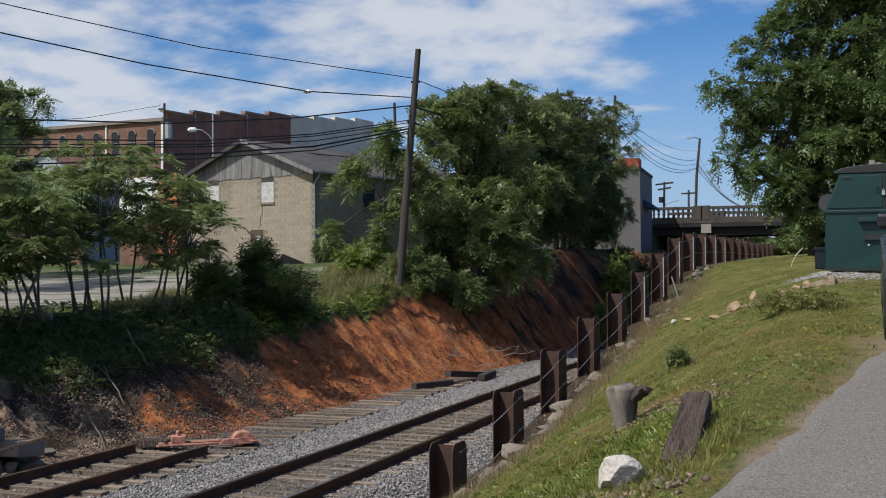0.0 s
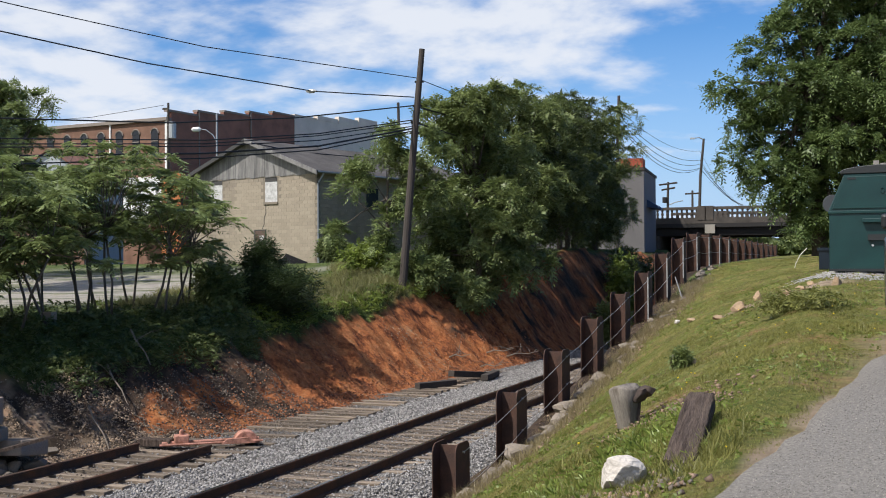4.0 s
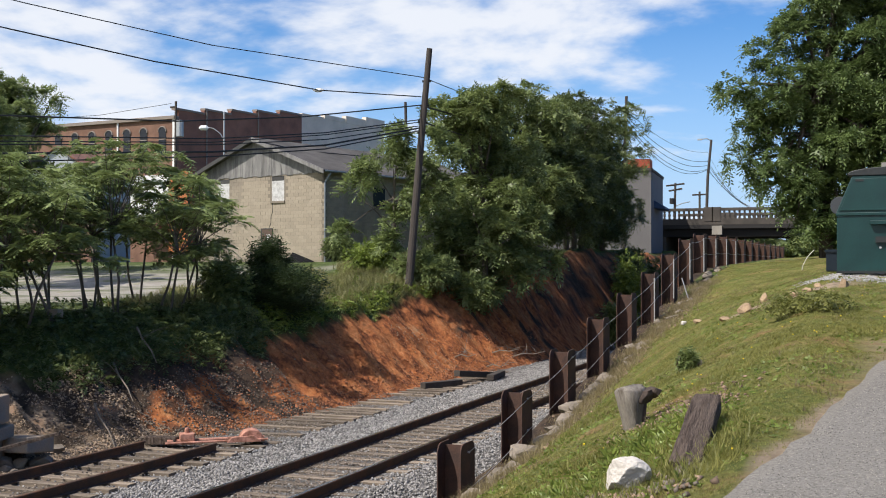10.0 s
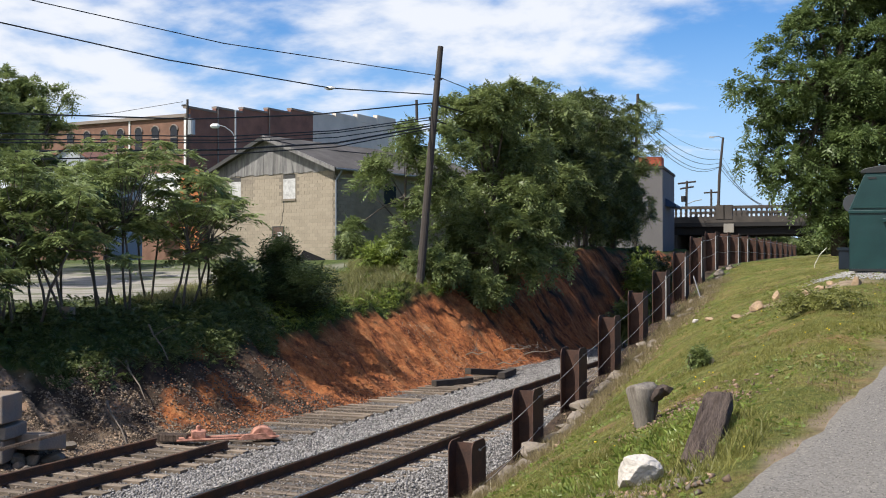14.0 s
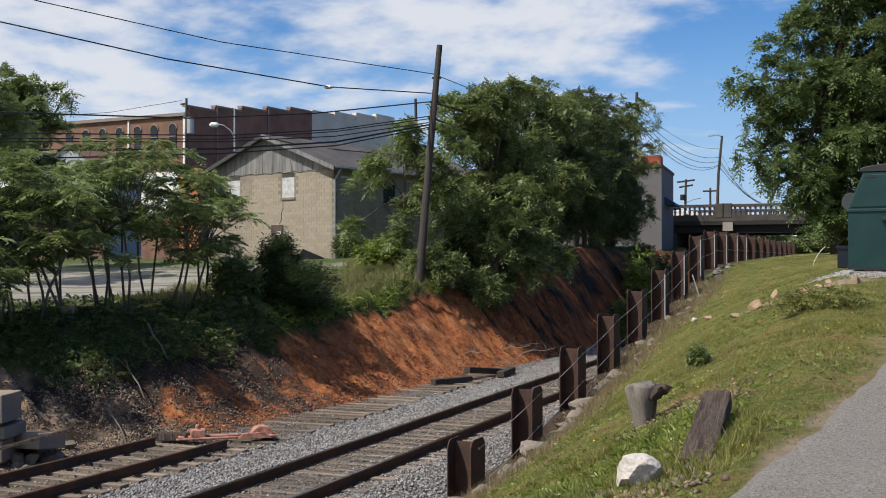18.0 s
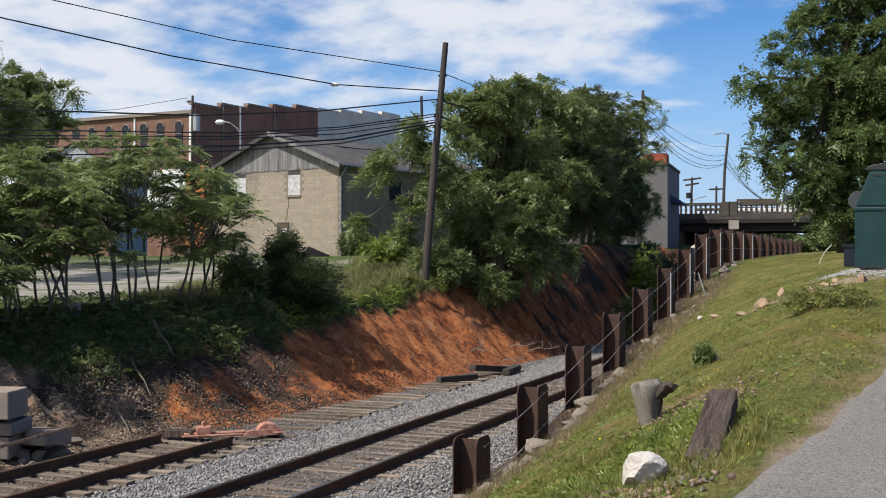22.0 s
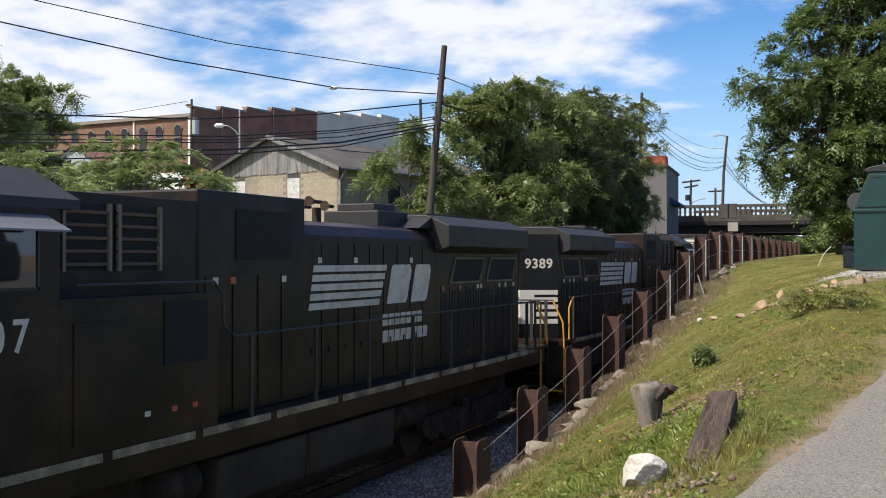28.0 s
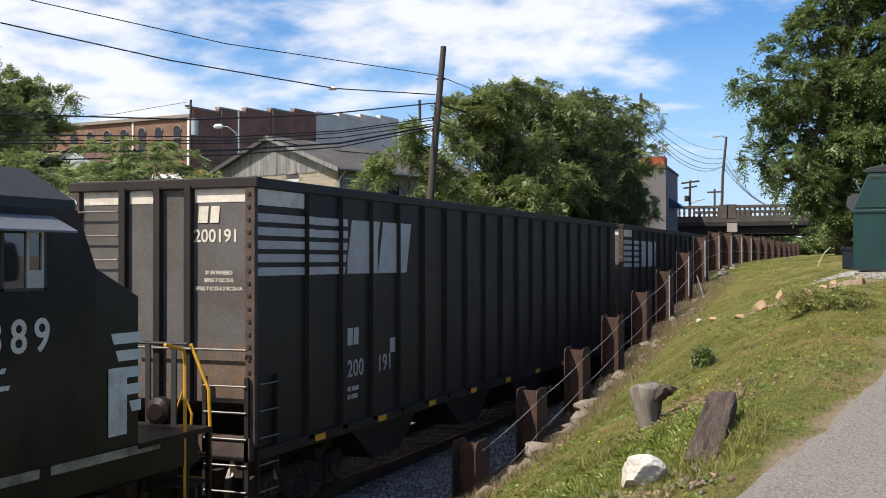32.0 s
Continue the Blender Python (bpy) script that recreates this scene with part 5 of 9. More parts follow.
# ---- poles and wires ----
def build_poles():
    wood = mat("grey pole wood", (0.058, 0.047, 0.039), 0.9, var=0.35, scale=2, fine=25, bump=0.5, stretch=(6, 6, 0.5))
    black = mat("black cable", (0.012, 0.012, 0.013), 0.6, var=0.1, bump=0)
    grey = mat("grey lamp metal", (0.40, 0.41, 0.41), 0.5, metal=0.5, var=0.15)
    EYE = Vector((0, 0, 3.606))

    def spot(px, py, d):
        """Point on the line of sight of a direction given as offsets from the view axis, at depth d."""
        yaw, pit = -0.38688, 0.00786
        fw = Vector((math.sin(yaw) * math.cos(pit), math.cos(yaw) * math.cos(pit), math.sin(pit)))
        r = Vector((math.cos(yaw), -math.sin(yaw), 0))
        return EYE + (fw + r * px + r.cross(fw) * py) * d

    def pole(base, top, r0, r1, label):
        t = thing("utility_pole", Matrix.Translation(base), label, "utility pole")
        part("shaft", Shape().tube([Vector((0, 0, min(-0.4, (1.6 if base.y > 60 else base.z - 0.4) - base.z))), (top - base) * 0.5, top - base], r0, 12, r1), wood, t)
        return t
    K = 1 / 1983.56

    def at(x, y, d):
        return spot((x - 784) * K, (441 - y) * K, d)
    main = pole(Vector((-16.22, 37.67, 2.61)), Vector((-15.45, 37.91, 11.45)), 0.16, 0.105, "leaning weathered wooden utility pole on the bank")
    base = Vector((-16.22, 37.67, 2.61))
    for y in (135, 178, 208, 226):
        p = at(784 - (y - 77) * 0.091, y, 41) - base
        part("insulator", Shape().tube([p + Vector((-0.16, -0.04, 0)), p + Vector((0.16, 0.04, 0))], 0.04, 6), black, main)

    def cable(name, pts, r, label, sag=0.0, group="overhead wires"):
        out = []
        for a, b in zip(pts, pts[1:]):
            for u in np.linspace(0, 1, 13)[:-1]:
                p = a.lerp(b, u)
                out.append(p - Vector((0, 0, sag * 4 * u * (1 - u))))
        out.append(pts[-1])
        return tagged(part(name, Shape().tube(out, r, 5), black), label, "wire", group)
    thin, thick = "thin black overhead wire", "thick black bundled overhead cable"
    cable("overhead_wire", [Vector((-23.96, 22.57, 11.24)), Vector((-22.57, 25.30, 10.97)), Vector((-20.02, 30.66, 10.59)), Vector((-15.68, 37.83, 10.40))], 0.016, thin)
    w = cable("overhead_wire", [Vector((-23.57, 21.66, 10.31)), Vector((-23.02, 24.04, 10.21)), Vector((-20.49, 28.31, 9.70)), Vector((-17.76, 33.75, 9.46)), Vector((-15.74, 37.81, 9.69))], 0.021, thin)
    tagged(part("cable_splice", Shape().lathe([(0.02, -0.2), (0.07, -0.08), (0.07, 0.08), (0.02, 0.2)], 8, Matrix.Translation(Vector((-17.80, 33.73, 9.46))) @ pose(0, 0, 0, 0, 90, 0)), grey), "grey splice case hanging on an overhead wire", "splice case")
    cable("overhead_wire", [Vector((-23.69, 22.71, 7.56)), Vector((-23.03, 24.06, 7.69)), Vector((-19.86, 28.59, 7.90)), Vector((-18.30, 33.54, 8.56)), Vector((-15.76, 37.80, 9.38))], 0.024, thick)
    cable("overhead_wire", [Vector((-23.69, 22.71, 7.05)), Vector((-23.03, 24.06, 7.12)), Vector((-19.47, 29.83, 7.48)), Vector((-17.59, 33.83, 8.02)), Vector((-15.80, 37.79, 8.85))], 0.020, thick)
    cable("overhead_wire", [Vector((-23.69, 22.72, 6.88)), Vector((-23.03, 24.06, 6.96)), Vector((-19.47, 29.83, 7.37)), Vector((-17.59, 33.83, 7.95)), Vector((-15.80, 37.79, 8.76))], 0.018, thick)
    cable("overhead_wire", [Vector((-23.69, 22.72, 6.76)), Vector((-23.03, 24.06, 6.87)), Vector((-19.47, 29.83, 7.29)), Vector((-17.59, 33.83, 7.79)), Vector((-15.80, 37.79, 8.62))], 0.018, thick)
    cable("overhead_wire", [Vector((-23.69, 22.72, 6.52)), Vector((-23.03, 24.06, 6.62)), Vector((-19.47, 29.83, 7.07)), Vector((-17.59, 33.83, 7.60)), Vector((-15.80, 37.79, 8.54))], 0.032, thick)
    cable("overhead_wire", [Vector((-23.69, 22.72, 6.29)), Vector((-23.04, 24.07, 6.38)), Vector((-19.47, 29.83, 6.92)), Vector((-17.59, 33.83, 7.47)), Vector((-15.80, 37.80, 8.45))], 0.022, thick)
    cable("overhead_wire", [Vector((-15.68, 37.83, 10.40)), Vector((-16.35, 42.95, 10.69)), Vector((-16.78, 49.25, 11.07))], 0.016, thin)
    cable("overhead_wire", [Vector((-15.84, 37.78, 8.81)), Vector((-16.05, 44.17, 8.83)), Vector((-16.21, 52.73, 9.61))], 0.034, thick)
    cable("overhead_wire", [Vector((-15.72, 37.82, 9.36)), Vector((-16.35, 42.96, 9.67)), Vector((-16.30, 49.46, 9.94))], 0.034, thick)
    cable("overhead_wire", [Vector((-32.63, 54.68, 10.42)), Vector((-31.79, 58.26, 10.21)), Vector((-29.14, 63.66, 10.16))], 0.03, thin)
    # small pole by the brick building with a street lamp
    p2 = pole(Vector((-56.97, 81.52, 4.91)), Vector((-56.85, 81.47, 17.57)), 0.14, 0.1, "tall wooden utility pole in front of the brick building")
    b2 = Vector((-56.97, 81.52, 4.91))
    part("crossarm", Shape().box(-0.5, -0.05, 12.1, 0.1, 0.05, 12.25), wood, p2)
    part("transformer", Shape().tube([(0.5, 0, 9.6), (0.5, 0, 11.0)], 0.32, 10), grey, p2)
    cable("overhead_wire", [Vector((-57.21, 81.32, 17.38)), Vector((-63.01, 78.97, 16.35)), Vector((-69.35, 76.39, 15.91))], 0.022, thin)
    sl = thing("street_lamp", Matrix.Translation(Vector((-49.19, 77.08, 10.71))), "street lamp on a curved arm", "street lamp")
    o = Vector((-49.19, 77.08, 10.71))
    part("pole", Shape().tube([Vector((0, 0, -8.5)), Vector((-49.18, 77.05, 15.70)) - o], 0.09, 8, 0.07), grey, sl)
    part("arm", Shape().tube([Vector((-49.18, 77.06, 13.43)) - o, Vector((-49.47, 76.94, 13.98)) - o, Vector((-49.98, 76.73, 14.39)) - o, Vector((-50.48, 76.53, 14.48)) - o], 0.04, 6), grey, sl)
    part("lamp_head", Shape().lathe([(0.05, -0.35), (0.2, -0.2), (0.2, 0.25), (0.08, 0.4)], 8, Matrix.Translation(Vector((-50.73, 76.42, 14.43)) - o) @ pose(0, 0, 0, 0, 90, 20)), mat("white paint", (0.7, 0.7, 0.7)), sl, "pale lamp head")
    pole(Vector((-29.71, 68.82, 11.04)), Vector((-29.77, 68.77, 14.37)), 0.11, 0.09, "short wooden pole top behind the trees")
    pole(Vector((-17.32, 79.29, 8.71)), Vector((-17.11, 79.31, 15.53)), 0.13, 0.1, "wooden utility pole behind the trees")
    lp = pole(Vector((-16.48, 112.03, 8.30)), Vector((-15.79, 112.25, 15.73)), 0.16, 0.11, "leaning wooden pole with a street lamp at the bridge")
    o = Vector((-16.48, 112.03, 8.30))
    part("lamp_arm", Shape().tube([Vector((-15.79, 112.25, 15.62)) - o, Vector((-16.20, 112.08, 15.84)) - o, Vector((-16.71, 111.87, 15.78)) - o], 0.05, 6), grey, lp)
    part("lamp_head", Shape().box(-0.35, -0.12, -0.1, 0.1, 0.12, 0.05, Matrix.Translation(Vector((-16.71, 111.87, 15.78)) - o)), grey, lp)
    for k, (a, b) in enumerate((((1133, 185), (1277, 260)), ((1133, 196), (1277, 276)), ((1135, 205), (1278, 283)), ((1135, 212), (1277, 290)), ((1137, 219), (1277, 291)))):
        cable("overhead_wire", [at(*a, 80), at(*b, 110)], 0.022 if k else 0.015, thin if not k else thick, sag=0.9 + 0.15 * k)
        cable("overhead_wire", [at(*b, 110), at(1345 + 8 * k, 352 + 4 * k, 140)], 0.024 if k else 0.015, thin if not k else thick, sag=0.8)
    q = pole(Vector((-21.82, 126.05, 8.94)), Vector((-21.69, 126.07, 12.53)), 0.15, 0.12, "dark wooden pole with crossarms and a transformer")
    o = Vector((-21.82, 126.05, 8.94))
    for y, w2 in ((318, 16), (327, 12)):
        part("crossarm", Shape().tube([at(1220 - w2, y + 2, 125) - o, at(1220 + w2, y - 2, 125) - o], 0.1, 6), wood, q)
    part("transformer", Shape().tube([Vector((-22.05, 125.94, 10.20)) - o, Vector((-22.05, 125.94, 10.83)) - o], 0.28, 10), black, q)
    part("lamp_arm", Shape().tube([Vector((-21.70, 126.09, 9.94)) - o, Vector((-21.00, 126.37, 10.26)) - o, Vector((-20.18, 126.70, 10.45)) - o], 0.05, 6), grey, q)
    q2 = pole(Vector((-20.73, 137.28, 9.36)), Vector((-20.72, 137.26, 12.22)), 0.14, 0.12, "far wooden pole with a crossarm")
    o = Vector((-20.73, 137.28, 9.36))
    part("crossarm", Shape().tube([Vector((-21.54, 136.93, 11.81)) - o, Vector((-19.97, 137.57, 11.88)) - o], 0.1, 6), wood, q2)


build_poles()

# ---- trees and other plants ----
LEAF_MID = leaf_mat("tree leaves", (0.120, 0.172, 0.055), 0.46, (0.265, 0.315, 0.112))
LEAF_YOUNG = leaf_mat("young compound leaves", (0.145, 0.200, 0.068), 0.46, (0.29, 0.35, 0.130))
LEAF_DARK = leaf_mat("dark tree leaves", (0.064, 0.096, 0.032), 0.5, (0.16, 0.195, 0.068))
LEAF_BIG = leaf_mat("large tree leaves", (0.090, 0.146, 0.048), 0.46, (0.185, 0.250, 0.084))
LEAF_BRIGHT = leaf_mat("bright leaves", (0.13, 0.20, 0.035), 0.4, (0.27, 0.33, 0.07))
LEAF_CEDAR = leaf_mat("cedar foliage", (0.034, 0.062, 0.026), 0.45, (0.075, 0.105, 0.040))
BARK = mat("tree bark", (0.10, 0.080, 0.062), 0.95, var=0.35, scale=3, fine=25, bump=0.8, bump_dist=0.02, stretch=(4, 4, 0.8))
PALE_BARK = mat("pale stem bark", (0.12, 0.10, 0.082), 0.9, var=0.3, scale=4, fine=25, bump=0.4, stretch=(4, 4, 1))


def unit(v):
    return v / np.maximum(np.linalg.norm(v, axis=-1, keepdims=True), 1e-9)


def fronds(base, direction, length, pairs, leaf, width, rng, droop=0.5):
    """Compound leaves: for each frond a row of leaflet pairs, every leaflet one folded blade."""
    n = len(base)
    direction = unit(direction)
    up = np.zeros_like(direction); up[:, 2] = 1
    side = unit(np.cross(direction, up) + rng.normal(0, 0.25, (n, 3)))
    normal = unit(np.cross(side, direction))
    out_v = []
    steps = np.linspace(0.18, 1.0, pairs)
    for k, u in enumerate(steps):
        p = base + direction * (length * u)[:, None] - up * (droop * length * u * u * 0.5)[:, None]
        s_len = leaf * (0.75 + 0.5 * math.sin(math.pi * min(1, u * 0.95))) * rng.uniform(0.8, 1.2, n)
        for sgn in ((-1, 1) if k < pairs - 1 else (0,)):
            d = unit(side * sgn + direction * (0.45 if sgn else 1.0) - up * 0.25 + rng.normal(0, 0.12, (n, 3)))
            across = unit(np.cross(d, normal) + rng.normal(0, 0.15, (n, 3)))
            w = (s_len * width)[:, None]
            L = s_len[:, None]
            out_v.append(np.stack([p, p + d * L * 0.45 + across * w * 0.5 - up * L * 0.03, p + d * L - up * L * 0.14, p + d * L * 0.45 - across * w * 0.5 - up * L * 0.03], 1))
    V = np.stack(out_v, 1).reshape(-1, 3)
    m = len(V) // 4
    Fc = np.arange(m * 4).reshape(m, 4)
    return V, Fc


def crown_points(blobs, count, rng, seed, hollow=0.55, gap=0.42):
    """Points in the outer shells of a set of lobes, with gaps, and the way out from each lobe."""
    vol = np.array([b[3] * b[4] * b[5] for b in blobs]) ** (2 / 3)
    pick = rng.choice(len(blobs), count * 2, p=vol / vol.sum())
    B = np.array(blobs)[pick]
    d = unit(rng.normal(0, 1, (count * 2, 3)))
    r = hollow + (1 - hollow) * rng.random(count * 2) ** 0.6
    lump = 0.80 + 0.45 * fbm(d[:, 0] * 2.2 + pick * 3.1, d[:, 1] * 2.2 + d[:, 2] * 1.7, seed)
    P = B[:, :3] + d * B[:, 3:6] * (r * lump)[:, None]
    holes = fbm(P[:, 0] * 0.9 + P[:, 2] * 0.4, P[:, 1] * 0.9 + P[:, 2] * 0.8, seed + 7)
    keep = np.nonzero(holes > gap - 0.12)[0][:count]
    return P[keep], d[keep]


def tufts(blobs, count, rng, inner=0.22):
    """Twig ends on small boughs that stand out of each lobe, upper and outer sides first, and a few inside."""
    B = np.array(blobs)
    area = (B[:, 3] * B[:, 4] * B[:, 5]) ** (2 / 3)
    n = np.maximum(5, np.round(5.5 * area ** 0.5)).astype(int)
    owner = np.repeat(np.arange(len(B)), n)
    d = unit(rng.normal(0, 1, (len(owner), 3)) + np.array([0, 0, 0.35]))
    size = rng.uniform(0.26, 0.50, len(owner)) * area[owner] ** 0.5
    centre = B[owner, :3] + d * B[owner, 3:6] * rng.uniform(0.55, 1.0, (len(owner), 1))
    k = int(count * (1 - inner))
    pick = rng.choice(len(owner), k, p=size ** 2 / (size ** 2).sum())
    e = unit(rng.normal(0, 1, (k, 3)) + d[pick] * 0.9 + np.array([0, 0, 0.75]))
    P = centre[pick] + e * size[pick][:, None] * np.array([1.15, 1.15, 0.75])
    pin = rng.choice(len(B), count - k, p=area / area.sum())
    f = unit(rng.normal(0, 1, (count - k, 3)))
    Q = B[pin, :3] + f * B[pin, 3:6] * rng.uniform(0.15, 0.7, (count - k, 1))
    return np.concatenate([P, Q]), np.concatenate([e, f])


def tree(name, base, height, blobs, count, frond_len, pairs, leaf, width, leaf_material, label, seed, trunk_r=0.2, lean=(0, 0), category="tree", group="", stems=1, droop=0.6, bark=None):
    """Trunk with limbs to each lobe of the crown, and a crown of compound leaves. Lobes are given from the base."""
    rng = np.random.default_rng(seed)
    t = thing(name, Matrix.Translation(base), label, category, group)
    bark = bark or BARK
    top = Vector((lean[0], lean[1], height * 0.62))
    wood = Shape()
    mid = top * 0.5 + Vector((rng.normal(0, 0.12), rng.normal(0, 0.12), 0))
    wood.tube([Vector((0, 0, -0.4)), mid * 0.4, mid, top], trunk_r, 9, trunk_r * 0.55)
    part("trunk", wood, bark, t, smooth=True)
    for b in blobs:
        c = Vector(b[:3])
        s = mid.lerp(top, float(rng.uniform(0.1, 0.95)))
        part("limb", Shape().tube([s, s.lerp(c, 0.5) + Vector((0, 0, 0.06 * (c - s).length)), c + Vector((0, 0, b[5] * 0.35))], trunk_r * 0.42, 6, trunk_r * 0.10), bark, t, smooth=True)
    # sprays: each twig end carries a ring of leaves
    ring = 9
    C, dc = tufts(blobs, count // ring, rng)
    a = rng.uniform(0, 2 * np.pi, (len(C), ring))
    ax1 = unit(np.cross(dc, np.array([0.3, 0.2, 1.0])))
    ax2 = np.cross(dc, ax1)
    d = np.cos(a)[..., None] * ax1[:, None] + np.sin(a)[..., None] * ax2[:, None]
    direction = (d + dc[:, None] * rng.uniform(0.1, 0.9, a.shape)[..., None] + np.array([0, 0, 0.1]) + rng.normal(0, 0.12, d.shape)).reshape(-1, 3)
    P = (C[:, None] + rng.normal(0, 0.05, d.shape)).reshape(-1, 3)
    V, Fc = fronds(P, direction, frond_len * rng.uniform(0.7, 1.25, len(P)), pairs, leaf, width, rng, droop)
    part("crown", big_mesh("crown", V, Fc, leaf_material), leaf_material, t)
    return t


def lobes(rng, n, cx, cy, cz, sx, sy, sz, r0, r1):
    return [(cx + rng.uniform(-sx, sx), cy + rng.uniform(-sy, sy), cz + rng.uniform(-sz, sz), *(lambda r: (r, r, r * 0.82))(rng.uniform(r0, r1))) for _ in range(n)]


def land(x, y, dz=-0.1):
    return Vector((x, y, float(ground_z(x, y)) + dz))


def view_place(px, d):
    """Ground place at a bearing given across the view of the first axis, at a depth."""
    k = (px - 784) / 1983.56 * d
    return 0.9261 * k - 0.3773 * d, 0.3773 * k + 0.9261 * d


def build_trees():
    rng = random.Random(21)
    # the tall group over the cutting
    # LEAF_DARK on the right-hand trees puts the group's shaded side into leaf colour
    group = ((880, 47, 7.4, 1.7, LEAF_MID), (950, 52, 7.9, 2.1, LEAF_MID), (1025, 60, 8.8, 2.4, LEAF_DARK), (1052, 65, 9.2, 2.0, LEAF_DARK), (1090, 70, 8.6, 0.9, LEAF_MID),
             (880, 44.5, 4.4, 2.1, LEAF_MID), (975, 54, 5.0, 2.4, LEAF_DARK), (1040, 62, 5.0, 2.2, LEAF_DARK), (1085, 68, 4.4, 1.0, LEAF_DARK))
    for k, (px, d, h, w, leafm) in enumerate(group):
        x, y = view_place(px, d)
        base = land(x, y)
        top = h
        b = lobes(rng, 14, 0, 0, top * 0.60, w * 0.85, w * 0.8, top * 0.29, 0.9 * min(d, 60) / 52, 1.5 * min(d, 60) / 52)
        if px == 1090:
            b += [(1.75, 0.7, 7.7, 1.1, 1.1, 0.9), (1.0, 0.4, 8.8, 1.0, 1.0, 0.8), (1.9, 0.8, 2.2, 0.7, 0.7, 0.6), (2.3, 0.9, 6.8, 0.7, 0.7, 0.5)]
        tree("deciduous_tree", base, top, b, 4200, 0.54, 5, 0.165, 0.38, leafm, "broad green tree standing thick on the bank above the track", 100 + k, 0.17, group="bank trees")
    # slender vine-covered one beside the pole
    x, y = view_place(720, 43)
    base = land(x, y)
    b = [(-.1, 0, 1.0, .40, .4, .9), (-.05, 0, 2.3, .38, .38, .8), (-1.6, -.4, 3.5, .6, .5, .32), (-1.9, -.6, 1.9, .5, .45, .25), (-.9, 0, 4.3, .7, .6, .4), (0, 0, 4.9, .8, .7, .5), (.8, .2, 4.4, .8, .7, .45),
         (1.3, .3, 3.6, .8, .7, .45), (.2, 0, 5.6, .6, .5, .4), (1.7, .5, 5.2, .8, .7, .5), (.7, .2, 3.2, .7, .6, .45)]
    tree("deciduous_tree", base, 5.4, b, 1900, 0.5, 6, 0.14, 0.36, LEAF_YOUNG, "slender tree wrapped in vines beside the leaning pole", 131, 0.09)
    # the big tree over the lane
    x, y = view_place(1490, 47)
    base = Vector((x, y, 3.9))
    b = lobes(rng, 34, 3.6, 1.0, 7.6, 3.4, 2.6, 4.8, 1.3, 2.1) + lobes(rng, 12, 1.2, 0.0, 2.4, 2.4, 1.6, 1.3, 0.9, 1.4)
    for r, z, size in ((-1.0, 10.3, 0.9), (-1.5, 9.2, 0.95), (-2.5, 8.0, 1.0), (-3.8, 6.9, 0.95), (-3.5, 6.0, 1.0), (-3.0, 4.8, 1.0), (-2.9, 3.8, 1.0), (-2.8, 3.0, 0.95), (-2.1, 2.1, 0.95), (-1.5, 1.3, 0.9), (-2.2, 7.0, 1.3), (-1.9, 5.6, 1.4),
                       (-0.6, 8.8, 1.4), (0.6, 10.4, 1.6), (-1.3, 4.2, 1.4), (-0.6, 6.6, 1.6), (-0.5, 2.6, 1.3), (0.5, 4.4, 1.6), (0.8, 8.0, 1.8), (1.4, 11.4, 1.5), (0.2, 11.2, 0.9), (2.4, 10.4, 1.6), (2.2, 12.4, 1.6), (3.4, 9.2, 1.7), (3.8, 11.6, 1.7)):
        deep = rng.uniform(-1.0, 0.6)
        b.append((0.9261 * r - 0.3773 * deep, 0.3773 * r + 0.9261 * deep, z, size, size, size * 0.8))
    tree("deciduous_tree", base, 13.0, b, 34000, 0.58, 5, 0.165, 0.42, LEAF_BIG, "large full green tree at the top of the grass slope", 140, 0.34)
    # tree beyond the brick building
    x, y = view_place(40, 55)
    b = lobes(rng, 20, 0, 0, 6.9, 1.9, 1.6, 2.6, 0.45, 0.8)
    tree("deciduous_tree", land(x, y), 10.0, b, 3000, 0.6, 6, 0.17, 0.36, LEAF_YOUNG, "green tree behind the parking lot", 150, 0.2)
    x, y = view_place(-40, 48)
    b = lobes(rng, 16, 0, 0, 7.6, 1.7, 1.7, 2.8, 0.5, 1.0)
    tree("deciduous_tree", land(x, y), 11.0, b, 2400, 0.6, 6, 0.17, 0.36, LEAF_YOUNG, "green tree behind the parking lot", 151, 0.2)


build_trees()


